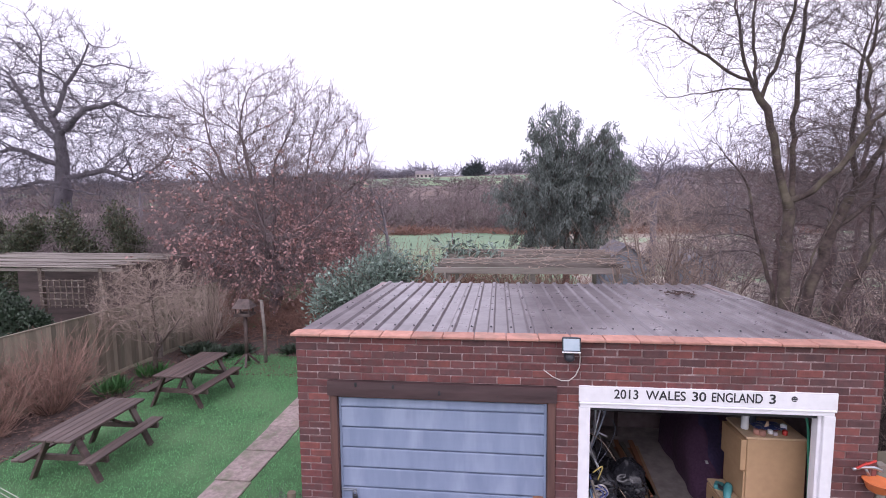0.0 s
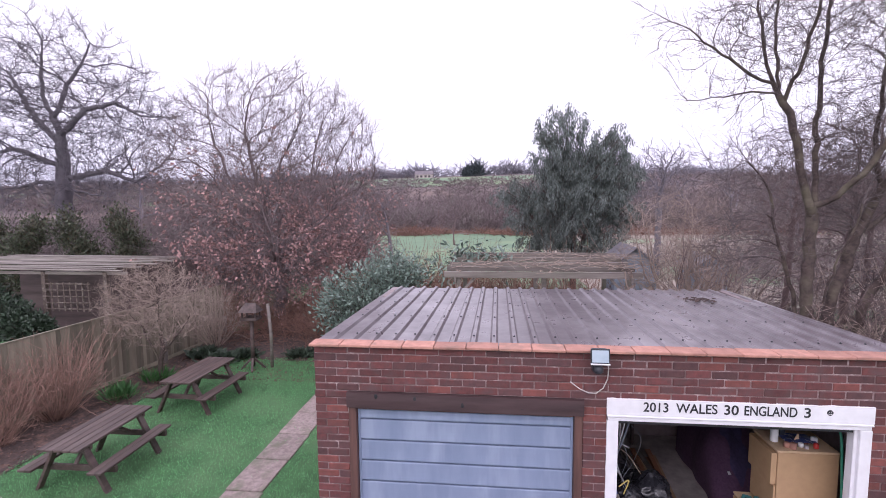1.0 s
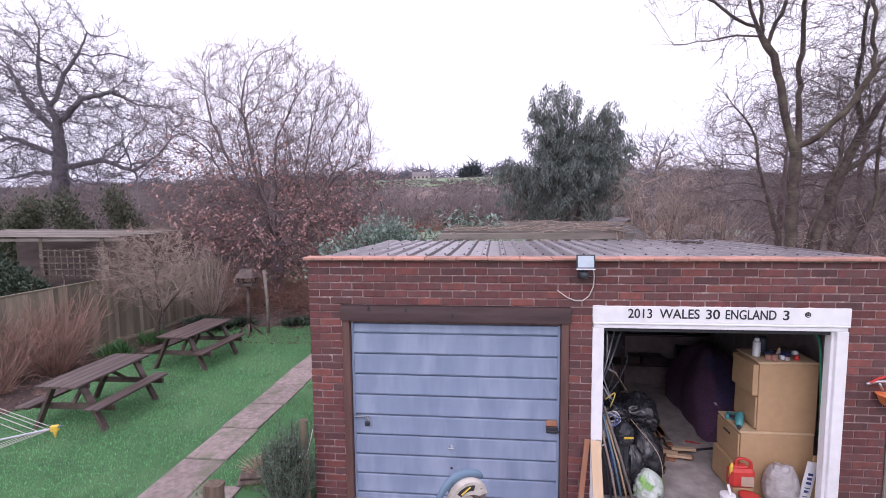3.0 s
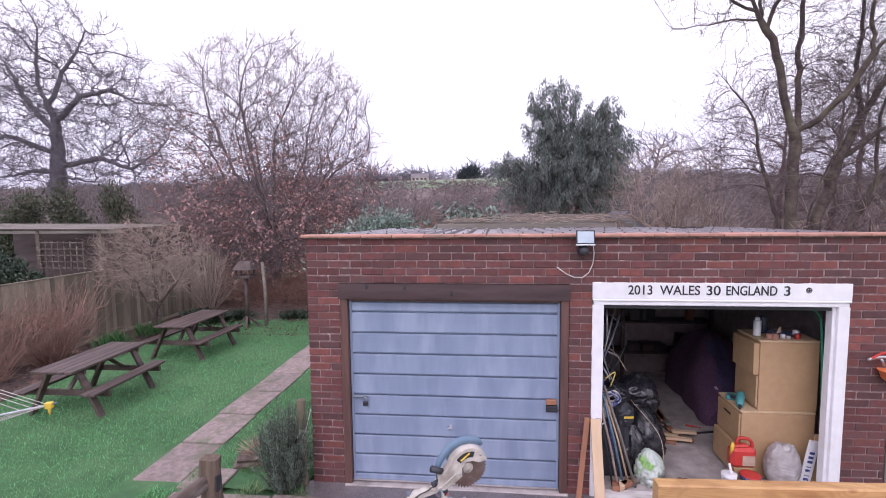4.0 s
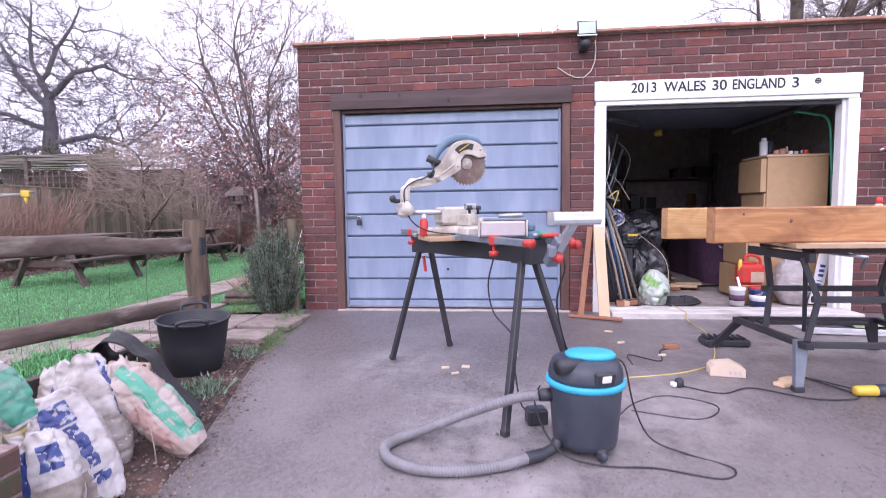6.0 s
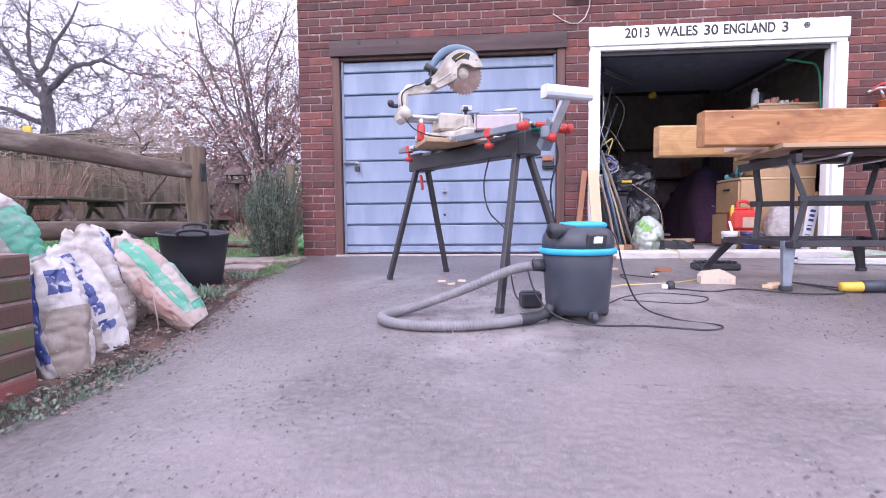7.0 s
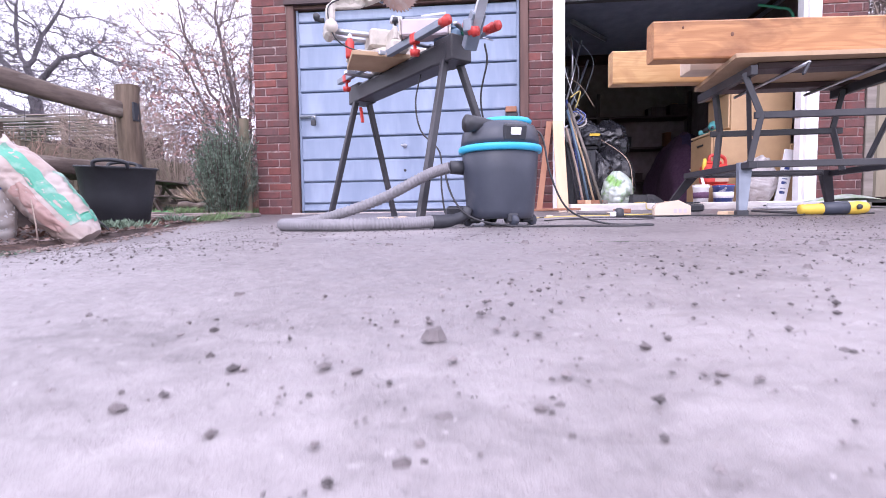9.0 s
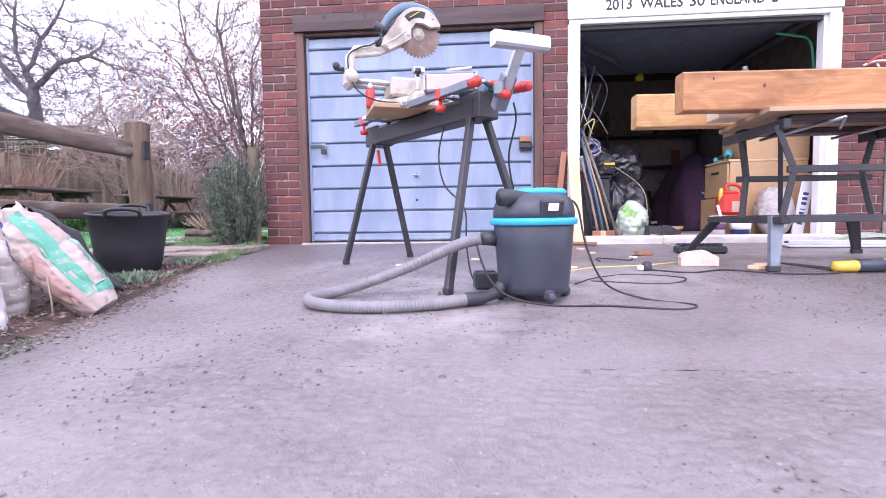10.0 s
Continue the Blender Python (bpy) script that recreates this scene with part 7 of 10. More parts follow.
def rough_bar(a, b, w, h, seed, mesh=None, n=20, flat=0.0):
    """A cleft bar with an uneven skin."""
    a, b = Vector(a), Vector(b)
    d = (b - a).normalized()
    x = d.cross(Vector((0, 0, 1)))
    x = x.normalized() if x.length > 0.1 else Vector((1, 0, 0))
    z = x.cross(d)
    rows_ = []
    for i in range(n + 1):
        t = i / n
        p = a + (b - a) * t + z * 0.02 * noise.noise(Vector((t * 3, seed, 5)))
        ring = []
        for j in range(10):
            an = 2 * math.pi * j / 10
            rr = 1 + 0.16 * noise.noise(Vector((math.cos(an) * 1.5, t * 5 + seed, math.sin(an) * 1.5))) + 0.06 * noise.noise(Vector((math.cos(an) * 4, t * 17, seed)))
            ring.append(p + x * (w / 2 * rr * math.copysign(abs(math.cos(an)) ** 0.6, math.cos(an))) + z * (h / 2 * rr * math.copysign(abs(math.sin(an)) ** 0.6, math.sin(an))))
        rows_.append(ring)
    m = mesh or Mesh()
    return m.ribbon(rows_, closed=True).add(rows_[0], [tuple(range(10))]).add(rows_[-1], [tuple(range(10))[::-1]])


wpart("post", rough_bar((-0.335, -1.25, -0.25), (-0.34, -1.25, 0.915), 0.15, 0.12, 3), POSTWOOD, fence_pr)
# the slots are not cut: black plates paint their inner shade
for z0, z1 in ((0.66, 0.79), (0.24, 0.36)):
    wpart("mortise", Mesh().box(-0.278, -0.262, -1.30, -1.24, z0, z1, 0.003), RUBBER, fence_pr, "black plate for the shade in a mortise slot")
wpart("post", rough_bar((-0.86, -3.20, -0.3), (-0.865, -3.2, 0.93), 0.14, 0.12, 4), POSTWOOD, fence_pr)
wpart("rail", rough_bar((-0.345, -1.27, 0.735), (-0.86, -3.22, 0.845), 0.06, 0.115, 7), RAILWOOD, fence_pr)
wpart("rail", rough_bar((-0.345, -1.27, 0.305), (-0.86, -3.22, 0.335), 0.06, 0.105, 9), RAILWOOD, fence_pr)
net = Mesh()
for i in range(8):
    t = (i + 0.5) / 8
    x, y = -0.345 - 0.52 * t, -1.27 - 1.95 * t
    net.tube([(x, y, 0.78), (x - 0.01, y - 0.01 * math.sin(i), 0.45), (x, y, -0.03)], 0.0009, 4)
for z in (0.60, 0.46, 0.20, 0.08):
    net.tube([(-0.345, -1.27, z), (-0.60, -2.2, z - 0.02), (-0.865, -3.22, z)], 0.0008, 4)
wpart("wire_netting", net, DARKSTEEL, fence_pr, "thin dark wire netting")
edging = thing("log_edging", "dark rotting log edging along the border", "edging", pose(-0.6, -1.9, -0.06))
for i in range(15):
    t = i / 14
    x, y = -0.45 - 0.62 * t, -1.32 - 1.75 * t
    wpart("log", rough_bar((x, y, -0.16), (x + 0.01 * math.sin(i), y, 0.04 + 0.012 * math.sin(i * 2.3)), 0.06, 0.135, 30 + i, n=5), TABLEWOOD, edging)
gate_post = thing("gate_post", "short weathered post with knotted string", "post", pose(-0.085, -0.06, 0))
part("post", rough_bar((0, 0, -0.1), (0.0, 0.0, 0.905), 0.085, 0.075, 12), POSTWOOD, gate_post)
part("string", Mesh().tube(smooth_path([(0.03, -0.05, 0.60), (-0.03, -0.055, 0.54), (0.01, -0.055, 0.52), (0.05, -0.05, 0.58), (0.075, -0.03, 0.68), (0.09, 0.02, 0.80)], 5), 0.004, 6).lathe([(0.008, -0.01), (0.013, 0), (0.008, 0.01)], 8, pose(-0.02, -0.06, 0.535)), CABLE_PALE, gate_post, "knotted pale string")

# rosemary bush
g = np.random.default_rng(7)
ros = thing("rosemary_bush", "upright grey-green rosemary bush beside the post", "bush", pose(-0.30, -0.10, 0))
st, lp, ld = [], [], []
for i in range(150):
    a, r = g.random() * 6.28, 0.20 * g.random() ** 0.5
    p = np.array([r * math.cos(a) * 0.65 + 0.05, r * math.sin(a) * 0.8, 0.0])
    hgt = 0.98 * (1 - 0.62 * (r / 0.2) ** 1.2 * g.random()) * g.uniform(0.62, 1.0) * (1.0 if p[0] > 0.0 else 0.86)
    q = p + np.array([0.17 * math.cos(a) * r / 0.2 + g.normal(0, 0.035), 0.17 * math.sin(a) * r / 0.2 + g.normal(0, 0.035), hgt])
    m_ = (p + q) / 2 + g.normal(0, 0.015, 3)
    st += [(*p, *m_, 0.004, 0.003), (*m_, *q, 0.003, 0.0015)]
    k = 150
    t = 0.03 + 0.97 * g.random(k)
    lp.append(p + (q - p) * t[:, None] + g.normal(0, 0.014, (k, 3)))
    dd = (q - p) / np.linalg.norm(q - p) * 0.8 + g.normal(0, 0.6, (k, 3))
    ld.append(dd)
lp, ld = np.concatenate(lp), np.concatenate(ld)
place(new("woody_base", sticks("woody_base", st, BARK, 4)), ros)
place(new("foliage", leaves("foliage", lp, ld, 0.022 + 0.016 * g.random(len(lp)), 0.13, ROSELEAF, g, 0.2)), ros)
bin_ = thing("log_slab", "stacked dark wood slabs beside the bush", "log", pose(-0.80, 0.23, 0.01, 0, 0, 12))
for k, (dx, dy, dz) in enumerate(((0, 0, 0.035), (0.03, 0.02, 0.10))):
    part("slab", rough_bar((-0.17 + dx, dy, dz), (0.15 + dx, dy + 0.03, dz), 0.20, 0.065, 50 + k, n=8), RAILWOOD, bin_)
tuft("dry_grass", "bundle of cut straw-coloured grass on the logs", -0.74, 0.27, 0.13, 260, 0.12, 0.20, 91, STRAW, "dry grass", 0.02, 1.4)

# ---- picnic tables ----
ptab = thing("picnic_table", "dark weathered wooden picnic table on the lawn", "picnic table", pose(-4.02, 1.80, 0.0, 0, 0, 1), "picnic tables on the lawn")
LT = 0.73
for i in range(5):
    part("top_board", Mesh().box(-0.30 + 0.122 * i, -0.186 + 0.122 * i, -LT, LT, 0.665, 0.70, 0.006), TABLEWOOD, ptab)
for sx in (-1, 1):
    for k in range(2):
        x0 = sx * 0.50 + (k - 1) * 0.105 if sx > 0 else sx * 0.50 + (k - 1) * 0.105 - 0.005
        part("seat_board", Mesh().box(x0, x0 + 0.10, -LT, LT, 0.365, 0.40, 0.006), TABLEWOOD, ptab)
for sy in (-0.52, 0.52):
    for sx in (-1, 1):
        part("leg", Mesh().beam((sx * 0.20, sy, 0.664), (sx * 0.52, sy, 0.01), 0.045, 0.095, 0.005, up=(0, 1, 0)), TABLEWOOD, ptab)
    part("seat_bearer", Mesh().beam((-0.62, sy + 0.05, 0.325), (0.62, sy + 0.05, 0.325), 0.045, 0.085, 0.005), TABLEWOOD, ptab)
    part("top_bearer", Mesh().beam((-0.27, sy + 0.05, 0.625), (0.27, sy + 0.05, 0.625), 0.045, 0.075, 0.005), TABLEWOOD, ptab)
    part("brace", Mesh().beam((0.0, sy + 0.05, 0.34), (0.0, sy * 0.35, 0.64), 0.04, 0.05, 0.004, up=(1, 0, 0)), TABLEWOOD, ptab)
pt2 = copy_thing(ptab, pose(-4.02, 4.25, 0.0, 0, 0, -2))
tagged(pt2, "dark weathered wooden picnic table near the bird table")

# rotary clothes dryer
dry = thing("clothes_dryer", "rotary clothes dryer with yellow tips and white lines", "clothes dryer", pose(-3.6, -1.6, -0.08))
wpart("pole", Mesh().tube([(-3.6, -1.6, -0.1), (-3.6, -1.6, 1.5)], 0.02, 10), GALV, dry)
tips = []
for k in range(4):
    a = math.atan2(-0.93 + 1.6, -2.02 + 3.6) + k * math.pi / 2
    tp_ = Vector((-3.6 + 1.72 * math.cos(a), -1.6 + 1.72 * math.sin(a), 1.15))
    tips.append(tp_)
    am = wpart("arm", Mesh().tube([(-3.6, -1.6, 0.95), tp_], 0.009, 8), GALV, dry)
    wpart("arm_tip", Mesh().box(-0.03, 0.03, -0.022, 0.022, -0.03, 0.025, 0.006, Matrix.Translation(tp_) @ Matrix.Rotation(a, 4, "Z")).tube([tp_ + Vector((0, 0, -0.03)), tp_ + Vector((0, 0, -0.09))], [0.016, 0.005], 8), YELLOW, am, "yellow plastic tip")
    wpart("end_stub", Mesh().tube([tp_, tp_ + Vector((math.cos(a) * 0.06, math.sin(a) * 0.06, 0.015))], 0.008, 8), SAWBLUE, am, "blue end stub")
for f_ in (1.0, 0.97, 0.93, 0.88):
    cz = Vector((-3.6, -1.6, 0.95))
    ln = Mesh()
    for k in range(4):
        a, b = cz + (tips[k] - cz) * f_, cz + (tips[(k + 1) % 4] - cz) * f_
        ln.tube([a, (a + b) / 2 + Vector((0, 0, -0.03)), b], 0.0028, 5)
    wpart("line", ln, CABLE_PALE, dry, "white washing line")

# ---- left boundary fence ----
fence_l = thing("board_fence", "weathered feather-edge board fence behind the flower bed", "fence", pose(-6.6, 5.0, 0))
fa, fb_ = Vector((-6.86, 1.7, 0)), Vector((-6.22, 8.9, 0))
fd = (fb_ - fa).normalized()
board = Mesh().add([(0, 0.0, 0.08), (0.105, -0.014, 0.08), (0.105, 0.0, 0.08), (0, 0.006, 0.08), (0, 0.0, 1.52), (0.105, -0.014, 1.52), (0.105, 0.0, 1.52), (0, 0.006, 1.52)],
                   [(0, 1, 5, 4), (1, 2, 6, 5), (2, 3, 7, 6), (3, 0, 4, 7), (4, 5, 6, 7), (3, 2, 1, 0)]).data("board", FENCEWOOD)
nbd = int((fb_ - fa).length / 0.097)
for i in range(nbd):
    p = fa + fd * (0.097 * i)
    ob = place(new("board", board), fence_l, pose(-6.6, 5.0, 0).inverted() @ Matrix.Translation(p + Vector((0, 0, 0.012 * noise.noise(Vector((i * 0.9, 0, 0)))))) @ Matrix.Rotation(math.atan2(fd.y, fd.x), 4, "Z"))
wpart("gravel_board", Mesh().beam(fa + Vector((0.03, 0, 0.05)), fb_ + Vector((0.03, 0, 0.05)), 0.03, 0.15), FENCEWOOD, fence_l)
for i in range(4):
    p = fa + fd * (0.05 + 2.35 * i)
    wpart("post", Mesh().box(p.x + 0.03, p.x + 0.13, p.y - 0.05, p.y + 0.05, -0.1, 0.62 if i else 1.5, 0.006), GREYWOOD, fence_l)
wpart("cap_rail", Mesh().beam(fa + Vector((0, 0, 1.53)), fb_ + Vector((0, 0, 1.53)), 0.05, 0.025), FENCEWOOD, fence_l)
fence_n = thing("board_fence", "dark close-boarded fence panel nearer the house", "fence", pose(-7.0, 0.0, 0))
for i in range(40):
    place(new("board", board), fence_n, pose(-0.05 + 0.005 * (i % 2), -3.6 + 0.13 * i, -0.1, 0, 0, 90))
wpart("cap_rail", Mesh().beam((-7.05, -3.6, 1.43), (-7.0, 1.6, 1.43), 0.05, 0.03), GREYWOOD, fence_n)
fence_r = thing("board_fence", "grey weathered board fence beside the garage", "fence", pose(5.55, 0.1, 0))
for i in range(28):
    place(new("board", board), fence_r, pose(0.0 + 0.105 * i, 0.05 + 0.006 * (i % 2), 0.0, 0, 0, 0))
wpart("post", Mesh().box(5.47, 5.55, 0.02, 0.10, -0.1, 1.45, 0.006), GREYWOOD, fence_r)

# lean-to beyond the fence with slatted roof and trellis
lean = thing("garden_shelter", "weathered timber shelter with slatted roof beyond the fence", "shelter", pose(-9.2, 7.2, 0))
for i in range(14):
    y = 5.9 + 0.21 * i
    wpart("slat", Mesh().beam((-12.6, y, 2.42 + 0.012 * math.sin(i * 1.7)), (-6.9 - 0.4 * (i % 3), y + 0.09 * math.sin(i * 2), 2.38), 0.10, 0.022), GREYWOOD, lean)
for x in (-12.0, -10.6, -9.0, -7.4):
    wpart("post", Mesh().box(x, x + 0.1, 5.9, 6.0, -0.1, 2.35, 0.006), RAILWOOD, lean)
wpart("front_beam", Mesh().beam((-12.6, 5.94, 2.31), (-6.8, 5.94, 2.31), 0.05, 0.07), GREYWOOD, lean)
for i in range(8):
    wpart("trellis_bar", Mesh().box(-8.9 + 0.16 * i, -8.87 + 0.16 * i, 5.87, 5.89, 1.4, 2.1), RAILWOOD, lean)
for i in range(5):
    wpart("trellis_bar", Mesh().box(-8.95, -7.7, 5.85, 5.87, 1.45 + 0.15 * i, 1.475 + 0.15 * i), RAILWOOD, lean)
wpart("back_wall", Mesh().box(-12.6, -6.9, 8.7, 8.75, 0, 2.3), STAIN, lean)

# bird table, stake
bird = thing("bird_table", "rustic bird table with a small pitched roof", "bird table", pose(-3.95, 6.2, 0.0))
part("pole", Mesh().tube([(0, 0, 0.1), (0.01, 0, 1.2)], 0.045, 8), TABLEWOOD, bird)
for a in (20, 110, 200, 290):
    c, s = math.cos(radians(a)), math.sin(radians(a))
    part("foot", Mesh().beam((0.02 * c, 0.02 * s, 0.28), (0.28 * c, 0.28 * s, 0.02), 0.05, 0.04), TABLEWOOD, bird)
part("tray", Mesh().box(-0.20, 0.20, -0.15, 0.15, 1.20, 1.23, 0.004).box(-0.2, 0.2, -0.15, -0.135, 1.23, 1.27).box(-0.2, 0.2, 0.135, 0.15, 1.23, 1.27), TABLEWOOD, bird)
for x in (-0.16, 0.16):
    for y in (-0.11, 0.11):
        part("upright", Mesh().box(x - 0.014, x + 0.014, y - 0.014, y + 0.014, 1.23, 1.42), TABLEWOOD, bird)
part("roof", Mesh().add([(-0.23, -0.18, 1.40), (0.23, -0.18, 1.40), (0.13, 0, 1.60), (-0.13, 0, 1.60), (-0.23, 0.18, 1.40), (0.23, 0.18, 1.40)], [(0, 1, 2, 3), (5, 4, 3, 2), (1, 5, 2), (4, 0, 3), (0, 4, 5, 1)]), TABLEWOOD, bird, "shingled pitched roof")
thing("stake", "pale round tree stake", "stake", pose(-3.55, 6.35, 0), mesh=Mesh().tube([(0, 0, -0.1), (0.0, 0, 0.8), (-0.05, 0, 1.55)], 0.04, 8), material=GREYWOOD)

# plants in the bed
for i, (x, y, n) in enumerate(((-5.75, 4.05, 90), (-5.6, 4.2, 90), (-5.7, 5.05, 80), (-5.5, 5.2, 70), (-5.85, 4.4, 70))):
    tuft("bulb_clump", "clump of bright green bulb leaves in the bed", x, y, 0.04, n, 0.16, 0.34, 120 + i, DAFFLEAF, "plant", 0.05, 0.7, "bulb clumps in the bed")
for i, (x, y, r_, h_) in enumerate(((-5.0, 6.6, 0.3, 0.45), (-4.6, 7.0, 0.28, 0.4), (-5.6, 6.9, 0.25, 0.5), (-3.2, 7.2, 0.3, 0.35))):
    tuft("small_shrub", "small dark evergreen shrub in the bed", x, y, 0.03, 420, r_, h_ * 0.5, 140 + i, DARKLEAF, "shrub", 0.22, 1.2, "small shrubs in the bed")
g = np.random.default_rng(50)
lxy = np.stack([g.uniform(-6.9, -5.2, 2600), g.uniform(0.4, 9, 2600), np.full(2600, 0.07)], 1)
l2 = np.stack([g.uniform(-5.0, 0.0, 2600), 5.4 + 5 * g.random(2600) ** 1.5, np.full(2600, 0.055)], 1)
lx_ = np.concatenate([lxy, l2])
dl = new("fallen_leaves", leaves("fallen_leaves", lx_, g.normal(size=(len(lx_), 3)) * np.array([1, 1, 0.15]), 0.030 + 0.022 * g.random(len(lx_)), 0.3, LITTER, g))
tagged(dl, "brown fallen leaves on soil and lawn edge", "leaves", kind="stuff")

l3 = np.stack([g.uniform(-0.55, 0.45, 900), g.uniform(-3.5, -1.15, 900), np.zeros(900)], 1)
l3 = np.array([(x, y, drive_z(y, x) + 0.035) for x, y, _ in l3 if -0.45 + 0.2 * (y + 1.25) < x < edge_x(y) + 0.03])
tagged(new("fallen_leaves", leaves("fallen_leaves", l3, g.normal(size=(len(l3), 3)) * np.array([1, 1, 0.2]), 0.020 + 0.018 * g.random(len(l3)), 0.3, LITTER, g)), "brown fallen leaves in the gravel border", "leaves", kind="stuff")


def twig_bush(name, label, base, n, hgt, spread, seed, material, r=0.006, group="", fan=1.0, forks=3):
    """Many thin stems from one root, each with side twigs."""
    g_ = np.random.default_rng(seed)
    segs = []
    for _ in range(n):
        a, q = g_.random() * 6.28, g_.random() ** 0.6
        d = np.array([math.cos(a) * q * spread, math.sin(a) * q * spread, hgt * g_.uniform(0.6, 1.0) * (1 - 0.25 * q)])
        p = np.array([math.cos(a), math.sin(a), 0]) * q * spread * 0.18
        k = 5
        pts = [p]
        for i in range(k):
            t = (i + 1) / k
            pts.append(p + d * np.array([t ** fan, t ** fan, t]) + g_.normal(0, 0.03 * hgt * 0.4, 3) * (t < 1))
        for i in range(k):
            segs.append((*pts[i], *pts[i + 1], r * (1 - 0.75 * i / k), r * (1 - 0.75 * (i + 1) / k)))
        for _f in range(forks):
            i = int(g_.integers(1, k))
            b = pts[i]
            e = b + (d / np.linalg.norm(d) * 0.6 + g_.normal(0, 0.45, 3)) * hgt * g_.uniform(0.15, 0.33)
            m_ = (b + e) / 2 + g_.normal(0, 0.02, 3) * hgt
            segs += [(*b, *m_, r * 0.5, r * 0.38), (*m_, *e, r * 0.38, r * 0.2)]
            for _h in range(2):
                e2 = m_ + (e - b) * g_.uniform(0.2, 0.5) + g_.normal(0, 0.10, 3) * hgt * 0.6
                segs.append((*m_, *e2, r * 0.3, r * 0.15))
    ob = thing(name, label, "shrub", pose(*base), group)
    place(new("twiggy_crown", sticks("twiggy_crown", segs, material, 3)), ob)
    return ob


twig_bush("dogwood_shrub", "leafless red-brown dogwood shrub by the fence", (-6.25, 3.3, 0), 130, 1.8, 0.9, 1, DOGWOOD, 0.0070, fan=0.85, forks=4)
twig_bush("dogwood_shrub", "leafless red-brown dogwood shrub by the fence", (-6.3, 2.2, 0), 95, 1.65, 0.8, 2, DOGWOOD, 0.0070, fan=0.85, forks=4)
rng = np.random.default_rng(61)
crown_tree("bare_shrub", "fine pale leafless shrub in front of the fence", "shrub", (-5.5, 5.2, 0.0), [[(0, 0, -0.05), (-0.06, 0, 0.45), (0.04, 0.05, 0.9)], [(-0.05, 0, 0.45), (-0.32, 0.05, 0.9), (-0.55, 0.1, 1.3)], [(-0.06, 0, 0.5), (0.22, -0.1, 0.85), (0.55, -0.15, 1.2)], [(0.0, 0.03, 0.8), (-0.12, 0.1, 1.4), (-0.1, 0.1, 2.0)]], blob(rng, 950, (-0.05, 0, 1.75), (1.25, 1.0, 0.95), 0.45), 62, BARK, 0.050, 0.0034, 0.085, 0.12, 0.8, 3, 0.28, 0.35, 0.03, 0.25, 0.12, twig_material=BARK_PALE)
twig_bush("bare_shrub", "fine pale leafless shrub in front of the fence", (-5.6, 7.4, 0.2), 60, 2.2, 1.1, 7, BARK_PALE, 0.007, forks=5)
twig_bush("bare_shrub", "pale leafless shrub beside the garage", (5.6, 6.0, 0), 30, 3.6, 1.5, 3, BARK_PALE, 0.019, forks=5)
twig_bush("bare_shrub", "brown leafless shrub beside the garage", (5.8, 5.4, 0), 22, 3.3, 1.3, 13, BARK_RED, 0.016, forks=6)
twig_bush("bare_shrub", "pale leafless shrub beside the garage", (6.2, 7.2, 0), 34, 3.9, 1.2, 4, BARK_PALE, 0.016, forks=6)
twig_bush("bare_shrub", "pale leafless shrub beside the garage", (6.1, 4.6, 0), 24, 3.2, 1.2, 8, BARK_PALE, 0.016, forks=6)


def arching_thicket(name, label, base, n, hgt, spread, seed, materials, r=0.006, group=""):
    """Long stems that rise from a root, arch over and droop, with short side twigs."""
    g_ = np.random.default_rng(seed)
    sets = [[] for _ in materials]
    for k in range(n):
        segs = sets[int(g_.integers(len(materials)))]
        a = g_.random() * 6.28
        p = np.array([g_.normal(0, spread * 0.45), g_.normal(0, spread * 0.45), 0.0])
        top, run = hgt * g_.uniform(0.45, 1.0), spread * g_.uniform(0.4, 1.3)
        rr, m = r * g_.uniform(0.6, 1.3), 8
        pts = []
        for i in range(m + 1):
            t = i / m
            pts.append(p + np.array([math.cos(a) * run * t ** 1.4, math.sin(a) * run * t ** 1.4, top * math.sin(math.pi * (0.62 * t + 0.02)) * 1.05]) + g_.normal(0, 0.045, 3) * (i > 0))
        for i in range(m):
            segs.append((*pts[i], *pts[i + 1], rr * (1 - 0.8 * i / m), rr * (1 - 0.8 * (i + 1) / m)))
            if i > 1:
                for _ in range(2):
                    e = pts[i] + (pts[i + 1] - pts[i]) * 0.6 + g_.normal(0, 0.16, 3)
                    segs.append((*pts[i], *e, rr * 0.45, rr * 0.2))
    ob = thing(name, label, "shrub", pose(*base), group)
    for segs, mt in zip(sets, materials):
        place(new("tangle", sticks("tangle", segs, mt, 3)), ob)
    return ob


for i, (x, y, h_, s_, n_) in enumerate(((6.4, 1.6, 2.3, 0.8, 150), (7.3, 2.2, 2.7, 1.1, 210), (8.4, 3.2, 3.0, 1.3, 210), (7.2, 0.9, 2.4, 1.0, 170), (9.6, 2.6, 3.0, 1.5, 190), (7.3, 3.9, 2.0, 0.7, 100), (7.9, 5.2, 2.4, 1.2, 60), (9.6, 6.0, 2.4, 1.5, 60), (8.3, 1.2, 2.6, 1.1, 170), (11.2, 5.0, 2.6, 1.8, 70))):
    arching_thicket("bramble_thicket", "tangled brown leafless thicket beside the garage", (x, y, 0), int(n_ * 0.9), h_, s_, 20 + i, (THICKET, BARK_RED, BARK_PALE), 0.0085, "thickets beside the garage")

